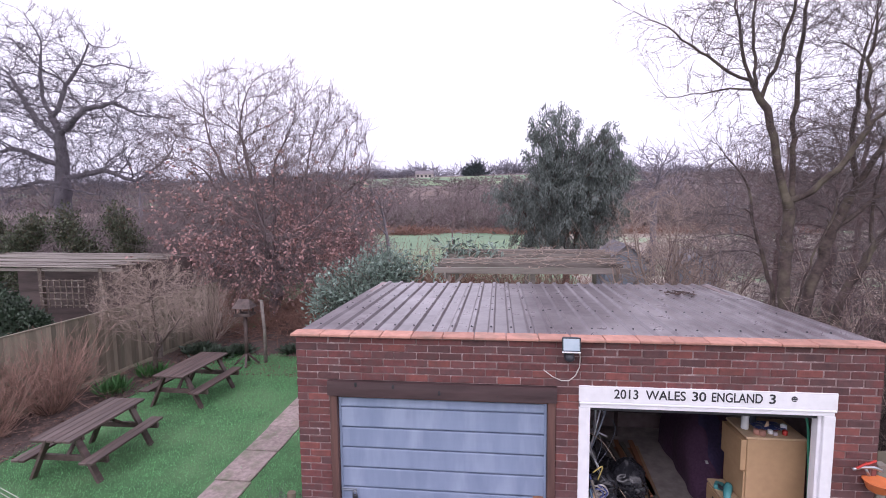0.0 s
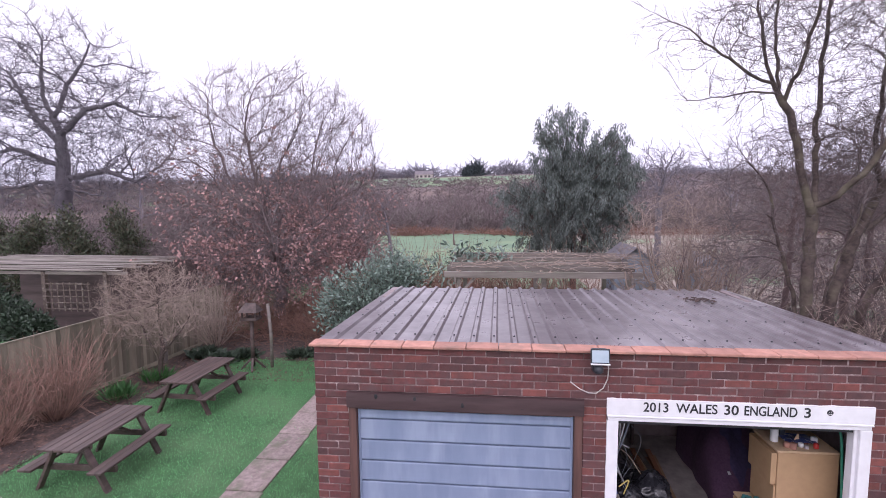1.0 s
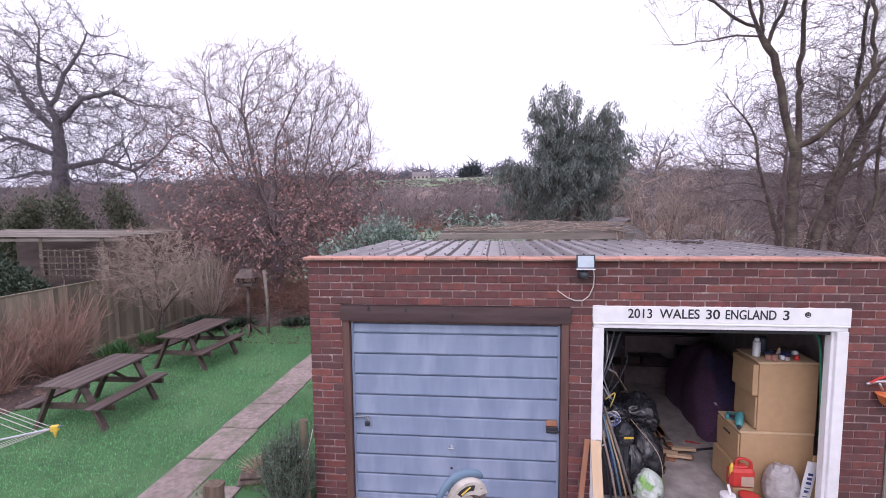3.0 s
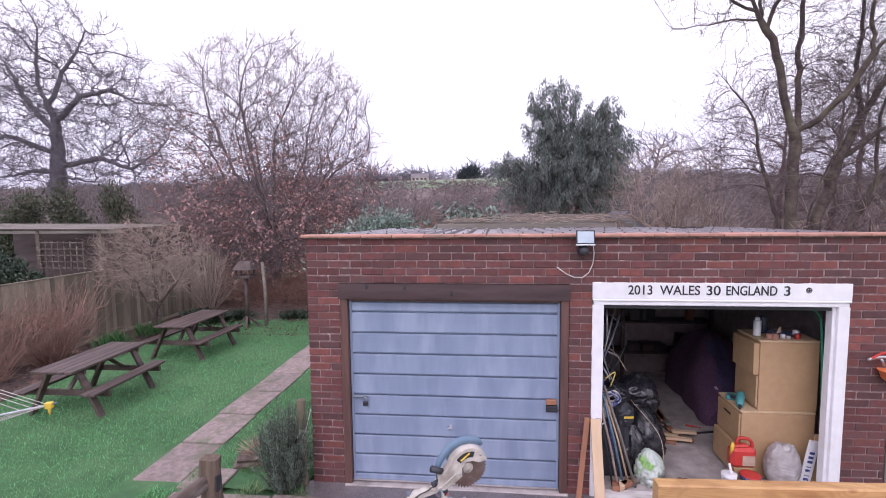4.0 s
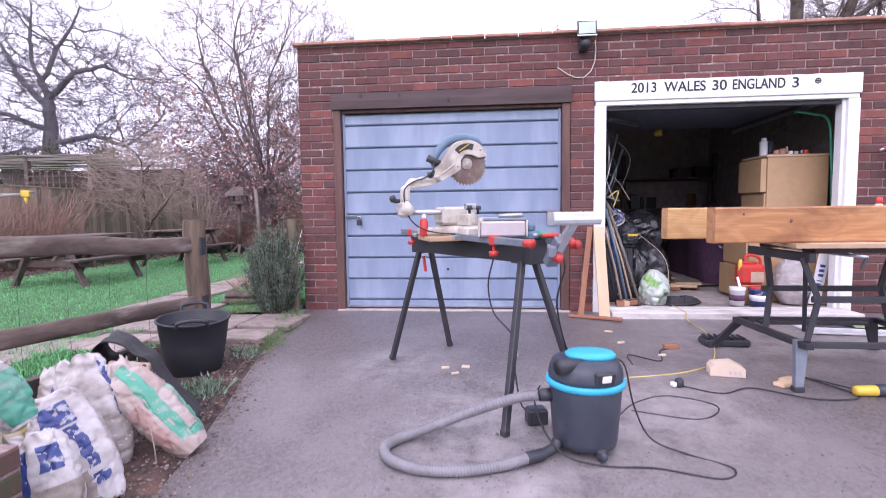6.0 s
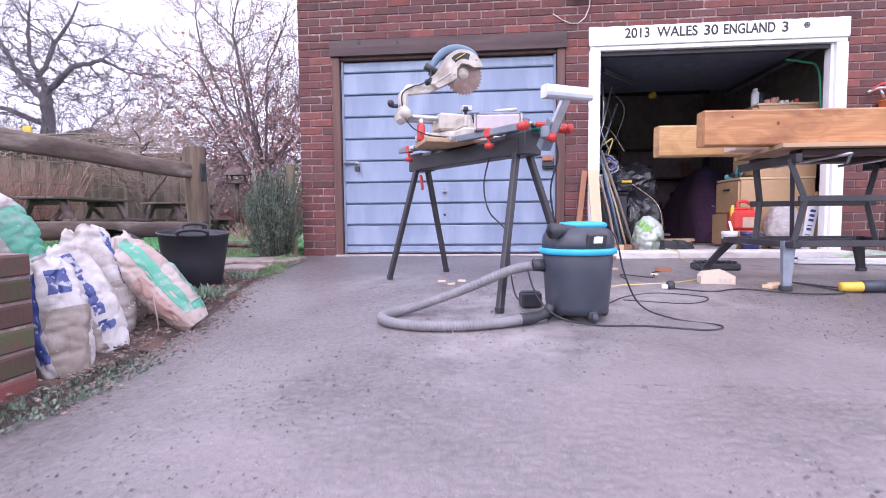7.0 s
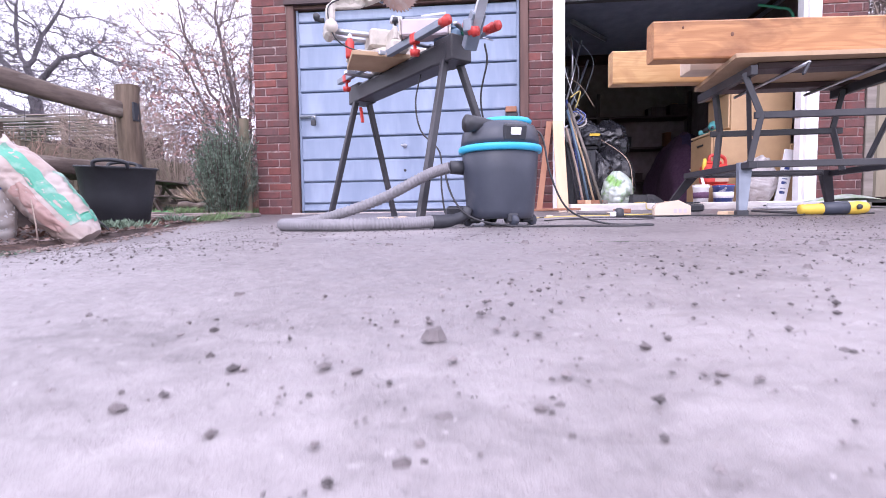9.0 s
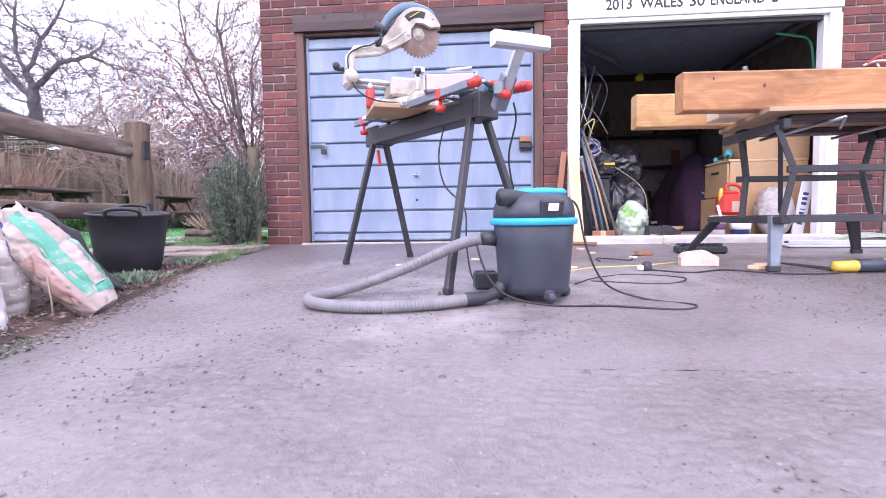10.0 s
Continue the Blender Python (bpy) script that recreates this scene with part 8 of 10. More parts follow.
# ---- trees ----
rng = np.random.default_rng(33)
vase = [[(0, 0, -0.1), (0.0, 0, 0.9)]] + [[(0, 0, 0.5), (0.32 * math.cos(a_), 0.3 * math.sin(a_), 1.5), (0.75 * math.cos(a_), 0.7 * math.sin(a_), 2.6), (1.0 * math.cos(a_), 0.9 * math.sin(a_), 3.6)] for a_ in (0.3, 1.2, 2.2, 2.9, 3.7, 4.6, 5.5)]
crown_tree("bare_shrub", "pale leafless shrub of spreading stems behind the garage", "shrub", (5.55, 6.1, 0.0), vase, blob(rng, 700, (0, 0, 3.0), (1.25, 1.0, 1.25), 0.5), 71, BARK_PALE, 0.055, 0.0042, 0.14, 0.18, 1.0, 3, 0.4, 0.7, 0.06, 0.12, 0.1, twig_material=BARK_PALE)
rng = np.random.default_rng(3)
cop_aims = np.concatenate([blob(rng, 2600, (0.0, 0, 4.35), (3.75, 3.4, 3.95), 0.42), blob(rng, 700, (0.1, 0, 2.6), (3.5, 3.2, 1.5), 0.45)])
cop_aims = cop_aims[cop_aims[:, 2] > 0.7]
cop_guides = [[(0, 0, -0.1), (0.05, 0, 1.1), (-0.05, 0, 2.3)]]
for k in range(17):
    az, up_ = 2.399 * k + 0.5, 0.10 + 1.25 * ((k * 7) % 17) / 17
    ln = 3.0 + 0.5 * math.sin(k * 2.3)
    dx, dy, dz = math.cos(az) * math.cos(up_), math.sin(az) * math.cos(up_), math.sin(up_)
    z0 = 1.2 + 1.1 * ((k * 5) % 17) / 17
    cop_guides.append([(0, 0, z0), (dx * 0.7, dy * 0.65, z0 + dz * 0.8), (dx * ln * 0.62, dy * ln * 0.58, z0 + dz * ln * 0.75 + 0.10), (dx * ln, dy * ln * 0.94, z0 + dz * ln * 1.28 + 0.35)])
cop, ctips = crown_tree("copper_oak", "young oak holding dry copper leaves, mostly bare", "tree", (-5.35, 10.7, -0.05), cop_guides, cop_aims, 3, COPBARK, 0.19, 0.0060, 0.21, 0.30, 1.5, 4, 0.75, 1.0, 0.06, 0.06, 0.22, spread=0.42)
g = np.random.default_rng(8)
w_ = np.exp(-((ctips[:, 2] - 2.5) / 1.7) ** 2) * (0.3 + 0.7 * np.exp(-(ctips[:, 0] - 0.9) ** 2 / 5.0))
lump_ = np.array([noise.noise(Vector(q) * 1.1) for q in ctips[:, :3]])
pick = g.random(len(ctips)) < 0.50 * w_ * np.clip(0.65 + 1.6 * lump_, 0.10, 1.6)
cl = np.repeat(ctips[pick], 4, 0)
place(new("dry_foliage", leaves("dry_foliage", cl[:, :3] + g.normal(0, 0.06, (len(cl), 3)), cl[:, 3:] + g.normal(0, 0.8, (len(cl), 3)) + np.array([0, 0, -0.6]), 0.07 + 0.055 * g.random(len(cl)), 0.32, COPPERLEAF, g)), cop)

rng = np.random.default_rng(12)
oak_aims = np.concatenate([blob(rng, 1500, (-0.3, 0, 9.2), (7.0, 6.0, 6.3), 0.6), blob(rng, 260, (4.2, 0, 5.6), (3.4, 3, 1.6)), blob(rng, 260, (-4.2, 0, 5.6), (3.4, 3, 1.8)), blob(rng, 260, (5.6, 0, 8.6), (3.0, 3, 2.4))])
oak_guides = [[(0, 0, -0.2), (0.05, 0, 4.6), (0.25, 0, 8.0), (-0.9, 0.1, 10.4), (-0.6, 0, 13.0)], [(0.1, 0, 5.4), (2.6, 0.4, 5.9), (4.6, 0.4, 5.2)], [(0.1, 0, 6.2), (-2.4, -0.4, 7.2), (-4.6, -0.4, 6.9)],
              [(0.2, 0, 8.0), (2.2, -0.3, 9.4), (4.0, -0.2, 9.7)], [(0.2, 0, 7.4), (-2.2, 0.5, 9.6), (-3.2, 0.4, 11.8)], [(0.05, 0, 4.8), (2.0, -0.8, 4.6), (3.4, -1.0, 4.3)], [(0.05, 0, 5.0), (-2.0, 0.9, 5.3), (-4.6, 1.0, 4.9)], [(-0.2, 0, 9.0), (0.9, 0.3, 11.3), (1.9, 0.3, 12.6)]]
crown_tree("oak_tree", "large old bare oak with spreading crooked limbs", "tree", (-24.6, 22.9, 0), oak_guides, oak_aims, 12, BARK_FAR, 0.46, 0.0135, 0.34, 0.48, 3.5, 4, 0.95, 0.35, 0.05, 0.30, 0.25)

rng = np.random.default_rng(5)
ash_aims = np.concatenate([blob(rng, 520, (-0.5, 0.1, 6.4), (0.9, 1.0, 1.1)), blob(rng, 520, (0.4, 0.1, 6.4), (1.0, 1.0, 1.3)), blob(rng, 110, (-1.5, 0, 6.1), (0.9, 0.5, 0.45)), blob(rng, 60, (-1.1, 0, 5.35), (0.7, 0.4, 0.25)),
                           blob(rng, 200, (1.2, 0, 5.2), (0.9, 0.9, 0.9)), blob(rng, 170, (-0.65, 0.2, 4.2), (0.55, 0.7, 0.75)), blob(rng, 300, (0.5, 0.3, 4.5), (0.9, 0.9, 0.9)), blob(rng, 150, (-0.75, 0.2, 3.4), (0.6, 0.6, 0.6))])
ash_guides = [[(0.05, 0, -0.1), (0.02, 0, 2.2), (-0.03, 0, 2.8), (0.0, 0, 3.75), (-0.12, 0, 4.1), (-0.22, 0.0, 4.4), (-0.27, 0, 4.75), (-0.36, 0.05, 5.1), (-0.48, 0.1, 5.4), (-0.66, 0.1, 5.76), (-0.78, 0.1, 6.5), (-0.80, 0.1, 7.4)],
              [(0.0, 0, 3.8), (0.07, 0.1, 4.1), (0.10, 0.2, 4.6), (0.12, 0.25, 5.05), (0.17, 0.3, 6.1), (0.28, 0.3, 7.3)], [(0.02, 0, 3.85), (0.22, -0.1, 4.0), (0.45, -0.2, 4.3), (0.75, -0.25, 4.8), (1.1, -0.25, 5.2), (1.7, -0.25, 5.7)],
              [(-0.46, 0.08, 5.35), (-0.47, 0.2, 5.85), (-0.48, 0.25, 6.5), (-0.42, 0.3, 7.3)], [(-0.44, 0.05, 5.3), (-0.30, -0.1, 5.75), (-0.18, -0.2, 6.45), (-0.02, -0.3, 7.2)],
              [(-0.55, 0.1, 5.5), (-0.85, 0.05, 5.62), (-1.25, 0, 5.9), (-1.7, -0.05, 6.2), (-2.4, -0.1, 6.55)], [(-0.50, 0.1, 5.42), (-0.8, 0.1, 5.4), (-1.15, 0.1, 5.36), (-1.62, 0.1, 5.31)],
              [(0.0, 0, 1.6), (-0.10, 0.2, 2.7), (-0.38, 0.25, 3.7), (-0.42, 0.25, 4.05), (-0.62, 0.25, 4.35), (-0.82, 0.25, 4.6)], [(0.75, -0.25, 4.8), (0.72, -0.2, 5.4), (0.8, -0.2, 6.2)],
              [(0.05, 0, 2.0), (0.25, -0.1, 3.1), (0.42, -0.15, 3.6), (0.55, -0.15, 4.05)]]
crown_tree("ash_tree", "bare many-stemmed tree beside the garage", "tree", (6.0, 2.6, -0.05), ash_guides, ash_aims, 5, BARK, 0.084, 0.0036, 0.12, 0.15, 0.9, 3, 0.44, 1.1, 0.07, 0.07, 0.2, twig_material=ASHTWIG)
rng = np.random.default_rng(9)
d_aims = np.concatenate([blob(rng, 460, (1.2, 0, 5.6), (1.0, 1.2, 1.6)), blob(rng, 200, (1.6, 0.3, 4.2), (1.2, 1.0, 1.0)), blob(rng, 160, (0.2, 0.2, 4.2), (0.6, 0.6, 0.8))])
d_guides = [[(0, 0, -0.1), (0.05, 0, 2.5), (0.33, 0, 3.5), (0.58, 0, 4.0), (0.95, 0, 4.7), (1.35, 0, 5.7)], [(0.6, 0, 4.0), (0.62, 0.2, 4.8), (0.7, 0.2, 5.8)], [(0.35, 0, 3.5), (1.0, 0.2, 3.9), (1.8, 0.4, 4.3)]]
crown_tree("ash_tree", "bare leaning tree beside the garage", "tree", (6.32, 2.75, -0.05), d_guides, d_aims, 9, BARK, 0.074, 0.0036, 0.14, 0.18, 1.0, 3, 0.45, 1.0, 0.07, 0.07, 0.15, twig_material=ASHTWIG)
rng = np.random.default_rng(19)
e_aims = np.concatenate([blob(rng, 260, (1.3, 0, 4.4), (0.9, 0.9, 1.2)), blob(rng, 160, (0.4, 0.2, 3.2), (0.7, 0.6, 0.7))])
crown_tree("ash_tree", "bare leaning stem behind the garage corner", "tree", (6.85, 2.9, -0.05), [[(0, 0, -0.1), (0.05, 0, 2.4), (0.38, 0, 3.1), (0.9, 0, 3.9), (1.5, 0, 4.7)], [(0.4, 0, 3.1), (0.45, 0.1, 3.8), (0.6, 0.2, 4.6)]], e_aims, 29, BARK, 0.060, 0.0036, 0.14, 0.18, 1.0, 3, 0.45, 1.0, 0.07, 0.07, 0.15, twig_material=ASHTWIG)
for k, (x, y, h_) in enumerate(((9.8, 5.6, 6.0), (7.9, 5.0, 5.4), (10.6, 8.4, 6.6), (8.6, 8.0, 5.6))):
    rng = np.random.default_rng(15 + k)
    aims_ = blob(rng, 360, (0.2, 0, h_ * 0.70), (1.6, 1.3, h_ * 0.34))
    crown_tree("ash_tree", "bare slender tree beyond the garage", "tree", (x, y, -0.05), [[(0, 0, -0.1), (0.1, 0, h_ * 0.3), (0.2, 0, h_ * 0.8)]], aims_, 25 + k, BARK_RED, 0.07, 0.0048, 0.17, 0.22, 1.2, 3, 0.5, 0.9, 0.05, 0.08, 0.15, group="slender trees beyond the garage")
rng = np.random.default_rng(33)
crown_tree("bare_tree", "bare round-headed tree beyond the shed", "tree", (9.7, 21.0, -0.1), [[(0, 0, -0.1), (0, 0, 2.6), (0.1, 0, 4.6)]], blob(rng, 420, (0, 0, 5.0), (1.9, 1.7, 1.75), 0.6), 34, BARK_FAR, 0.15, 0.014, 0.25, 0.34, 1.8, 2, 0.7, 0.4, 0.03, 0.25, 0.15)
FARS = dict(step=0.6, kids=(8, 6, 4, 2), bare=(0.25, 0.15, 0.1, 0.1), wobble=0.12, rise=(0.03, 0.05, 0.03, 0.02), angle=(0.5, 1.1), short=(0.5, 0.8), taper=0.35, thin=0.62, rmin=0.012, levels=3, fork=2)
bare_tree("field_tree", "small bare tree standing in the field", "tree", (-2.6, 45.0, -0.6), 2.9, 0.0, 31, BARK_RED, FARS, 1, 0.10, sides=4)
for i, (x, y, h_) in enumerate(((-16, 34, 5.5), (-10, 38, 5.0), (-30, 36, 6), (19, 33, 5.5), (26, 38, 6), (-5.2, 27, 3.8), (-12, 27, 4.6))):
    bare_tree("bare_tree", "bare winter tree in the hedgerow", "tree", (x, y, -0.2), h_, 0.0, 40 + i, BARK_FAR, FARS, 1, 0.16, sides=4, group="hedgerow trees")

# eucalyptus: limbs and hanging leaves gathered in sprays
g = np.random.default_rng(17)
euc = thing("eucalyptus_tree", "tall grey-green eucalyptus with hanging leaves", "tree", pose(4.3, 12.4, -0.05))
lobes = [((-0.38, 0, 6.25), (0.80, 0.8, 0.92)), ((1.15, 0.1, 5.72), (0.72, 0.75, 0.80)), ((-0.72, -0.1, 5.25), (0.72, 0.8, 0.80)), ((0.35, 0, 5.0), (0.95, 0.9, 0.85)), ((1.5, 0, 4.75), (0.66, 0.8, 0.85)), ((-1.75, 0.1, 4.15), (0.74, 0.7, 0.55)), ((-0.7, -0.2, 4.15), (0.95, 0.9, 0.75)),
         ((0.55, -0.1, 3.9), (1.05, 1.0, 0.85)), ((1.55, 0, 3.7), (0.6, 0.7, 0.65)), ((-1.45, 0, 3.4), (0.7, 0.7, 0.50)), ((-0.1, 0.1, 3.05), (0.9, 0.9, 0.55)), ((1.05, 0, 2.85), (0.6, 0.7, 0.48)), ((-0.9, 0, 2.65), (0.55, 0.6, 0.45)), ((0.25, 0.2, 2.35), (0.9, 0.8, 0.45)), ((-1.4, 0.2, 2.5), (0.4, 0.5, 0.35)), ((0.1, 0.3, 4.4), (1.1, 0.7, 1.4))]
ep, ed, est = [], [], [(0, 0, 0, 0.05, 0, 2.4, 0.14, 0.11), (0.05, 0, 2.4, -0.25, 0, 6.3, 0.10, 0.03), (0.05, 0, 1.5, 1.1, 0.1, 5.6, 0.08, 0.03), (0.0, 0, 1.8, -1.7, 0, 3.8, 0.06, 0.02), (0.5, 0.05, 3.2, 1.6, 0, 4.4, 0.05, 0.02)]
for (c, r_) in lobes:
    ns = int(270 * r_[0] * r_[2])
    for _ in range(ns):
        v = g.normal(size=3); v /= np.linalg.norm(v)
        lump = noise.noise(Vector(v * 2.3) + Vector(c) * 3.0)
        if lump < -0.05 and g.random() < 0.9:
            continue
        v *= g.random() ** 0.33 * (0.88 + 0.45 * lump)
        p = np.array(c) + v * np.array(r_)
        if p[2] < 1.9:
            continue
        q = np.array([c[0] * 0.6, c[1], p[2] - 0.7])
        est.append((*(p + (q - p) * 0.35), *p, 0.010, 0.004))
        k = int(g.integers(34, 74))
        sway = g.normal(0, 0.22, 2)
        tt = g.random(k)
        drop = 0.36 * tt
        ep.append(p + np.stack([sway[0] * drop + v[0] * 0.1 + g.normal(0, 0.065, k), sway[1] * drop + g.normal(0, 0.065, k), 0.12 - drop + g.normal(0, 0.03, k)], 1))
        ed.append(np.stack([g.normal(v[0] * 0.35 + sway[0], 0.42, k), g.normal(v[1] * 0.3 + sway[1], 0.42, k), np.full(k, -1.0)], 1))
ep, ed = np.concatenate(ep), np.concatenate(ed)
place(new("trunk", sticks("trunk", est, BARK, 6)), euc)
place(new("crown", leaves("crown", ep, ed, 0.075 + 0.055 * g.random(len(ep)), 0.12, EUCLEAF, g)), euc)


def leafy(name, label, base, lobes_, n, size, seed, material, up=0.4, category="shrub", sprays=26, wide=0.28, loose=0.10, group=""):
    g_ = np.random.default_rng(seed)
    P, Dd, S = [], [], []
    for c, r_ in lobes_:
        for _ in range(n):
            v = g_.normal(size=3); v /= np.linalg.norm(v)
            v *= g_.random() ** 0.4 * (0.85 + 0.35 * noise.noise(Vector(v * 2) + Vector(c)))
            p = np.array(c) + v * np.array(r_)
            if p[2] < 0.05:
                continue
            root = np.array([c[0] * 0.5, c[1] * 0.5, max(0.0, p[2] - 0.9 * r_[2])])
            S.append((*(p + (root - p) * 0.5), *p, 0.008, 0.003))
            out = v / max(1e-6, np.linalg.norm(v))
            P.append(p + g_.normal(0, loose, (sprays, 3)))
            Dd.append(out * 0.7 + g_.normal(0, 0.6, (sprays, 3)) + np.array([0, 0, up]))
    P, Dd = np.concatenate(P), np.concatenate(Dd)
    ob = thing(name, label, category, pose(*base), group)
    place(new("woody_frame", sticks("woody_frame", S, BARK, 3)), ob)
    place(new("foliage", leaves("foliage", P, Dd, size * (0.7 + 0.7 * g_.random(len(P))), wide, material, g_)), ob)
    return ob


leafy("evergreen_shrub", "rounded grey-green evergreen shrub behind the garage", (-1.14, 6.5, 0), [((0, 0, 1.75), (1.1, 0.9, 0.95)), ((0.55, 0.1, 2.15), (0.7, 0.7, 0.65)), ((-0.6, -0.1, 1.3), (0.7, 0.7, 0.8))], 150, 0.088, 61, SHRUBLEAF, sprays=20, wide=0.24, loose=0.12)
leafy("climber", "leafy evergreen climber on the pergola end", (0.55, 7.6, 1.7), [((0, 0, 0.6), (0.55, 0.5, 0.5)), ((0.5, 0, 0.9), (0.5, 0.4, 0.3)), ((1.2, 0, 0.85), (0.4, 0.4, 0.25))], 16, 0.17, 62, SHRUBLEAF, up=-0.5, sprays=9, wide=0.16, loose=0.14)
leafy("ivy", "dark ivy mass on the shelter", (-9.6, 5.6, 0.6), [((-0.6, 0, 0.9), (0.9, 0.35, 0.8)), ((0.4, 0, 0.5), (0.7, 0.35, 0.6))], 170, 0.08, 63, DARKLEAF, loose=0.06)
for i, (x, y, h_, r_) in enumerate(((-15.3, 13.6, 3.5, 0.95), (-17.2, 13.4, 3.3, 1.0), (-13.6, 14.2, 3.6, 0.85), (-19.4, 13.8, 3.2, 1.2), (-21.6, 14.0, 3.2, 1.2))):
    leafy("conifer", "dark clipped conifer beyond the shelter", (x, y, 0), [((r_ * 0.5 * math.sin(i * 3 + q), 0, h_ * (0.22 + 0.16 * q)), (r_ * (0.85 - 0.12 * q), r_ * 0.7, h_ * 0.20)) for q in range(5)], 62, 0.11, 70 + i, CONIFER, up=0.8, category="conifer", sprays=18, loose=0.17, group="conifers beyond the shelter")

# pergola behind the garage with bare climbers
perg = thing("pergola", "weathered timber pergola with bare climbing stems", "pergola", pose(2.7, 6.8, 0))
for x in (0.95, 2.75, 4.45):
    for y in (5.8, 8.1):
        wpart("post", Mesh().box(x - 0.05, x + 0.05, y - 0.05, y + 0.05, -0.1, 2.30, 0.006), GREYWOOD, perg)
for i in range(5):
    y = 5.72 + 0.60 * i
    wpart("beam", Mesh().beam((0.66, y, 2.385 + 0.035 * i + 0.01 * math.sin(i * 2)), (4.72, y + 0.02, 2.385 + 0.035 * i), 0.045, 0.13 if i % 4 == 0 else 0.10, 0.004), GREYWOOD, perg)
for x in (0.9, 4.5):
    wpart("side_beam", Mesh().beam((x, 5.6, 2.29), (x, 8.3, 2.29), 0.05, 0.1), GREYWOOD, perg)
for x in (0.95, 4.45):
    wpart("brace", Mesh().beam((x + (0.03 if x < 2 else -0.03), 5.8, 1.95), (x + (0.35 if x < 2 else -0.35), 5.8, 2.3), 0.05, 0.05, up=(0, 1, 0)), GREYWOOD, perg)
g = np.random.default_rng(77)
vs_ = []
for _ in range(95):
    p = np.array([g.uniform(0.7, 4.7), g.uniform(5.7, 8.2), 2.50])
    a = g.normal(0, 0.5) + (0 if g.random() < 0.7 else 1.5)
    for k in range(int(g.integers(4, 9))):
        a += g.normal(0, 0.35)
        q = p + np.array([math.cos(a) * 0.18, math.sin(a) * 0.18, g.normal(0, 0.03)])
        q[2] = min(2.72, max(2.44 + 0.05 * (q[1] - 5.7), q[2]))
        vs_.append((*p, *q, 0.0058, 0.0045))
        p = q
for x, y in ((1.0, 5.75), (2.75, 5.8), (4.4, 5.75), (2.0, 8.0), (3.4, 8.0)):
    for _ in range(4):
        p = np.array([x, y, 0.0])
        for k in range(9):
            q = np.array([x + g.normal(0, 0.10), y + g.normal(0, 0.06), (k + 1) * 0.275])
            vs_.append((*p, *q, 0.016, 0.014))
            p = q
clb = thing("climbing_stems", "bare tangled climber stems over the pergola", "climber", pose(0, 0, 0))
place(new("woody_frame", sticks("woody_frame", vs_, BARK_PALE, 4)), clb)

# sheds beyond
def gable_shed(label, at, w, d, eaves, ridge):
    ob = thing("shed", label, "shed", pose(*at))
    part("wall", Mesh().box(0, w, 0, d, 0, eaves), SHEDBLUE, ob)
    for i in range(int(eaves / 0.16)):
        part("board", Mesh().box(0, w, -0.018, 0.0, 0.05 + 0.16 * i, 0.195 + 0.16 * i, 0.004), SHEDBLUE, ob)
    part("gable", Mesh().add([(0, -0.01, eaves), (w, -0.01, eaves), (w / 2, -0.01, ridge), (0, 0.02, eaves), (w, 0.02, eaves), (w / 2, 0.02, ridge)], [(0, 1, 2), (5, 4, 3)]), SHEDBLUE, ob)
    for sx in (0, 1):
        e = (-0.12, w + 0.12)[sx]
        part("roof_slope", Mesh().beam((e, d / 2, eaves - 0.08), (w / 2, d / 2, ridge), d + 0.24, 0.03, 0.004, up=(0, 0, 1)), SHEDROOF, ob)
    return ob


gable_shed("small grey-blue boarded shed with a felt roof", (4.95, 9.2, 0), 1.1, 1.6, 2.15, 2.62)
gable_shed("grey-blue boarded shed behind bare shrubs", (6.95, 9.0, 0), 0.85, 1.2, 2.15, 2.42)

# ---- hedges, scrub and the far hill ----


def scrub(name, label, spots, hgt, spread, n, seed, material, r, kind="stuff", category="scrub"):
    g_ = np.random.default_rng(seed)
    S = []
    for x, y in spots:
        z = land_z(x, y)
        h_ = hgt * g_.uniform(0.55, 1.1)
        for _ in range(int(n * 1.7)):
            a, q = g_.random() * 6.28, g_.random() ** 0.5
            b = np.array([x + math.cos(a) * q * spread, y + math.sin(a) * q * spread, z + h_ * 0.55 * g_.random() * (1 - q * 0.6)])
            lean_ = g_.uniform(0.4, 1.5) * spread * q
            e = b + np.array([math.cos(a) * lean_, math.sin(a) * lean_, h_ * (1 - 0.6 * q * q) * g_.uniform(0.05, 0.55)]) + g_.normal(0, 0.20 * h_, 3)
            m_ = (b + e) / 2 + g_.normal(0, 0.10 * h_, 3)
            S += [(*b, *m_, r * 0.75, r * 0.6), (*m_, *e, r * 0.6, r * 0.25)]
            for _k in range(2):
                e2 = m_ + (e - m_) * 0.5 + g_.normal(0, 0.17 * h_, 3)
                S.append((*m_, *e2, r * 0.4, r * 0.2))
    ob = new(name, sticks(name, S, material, 3))
    return tagged(ob, label, category, kind=kind)


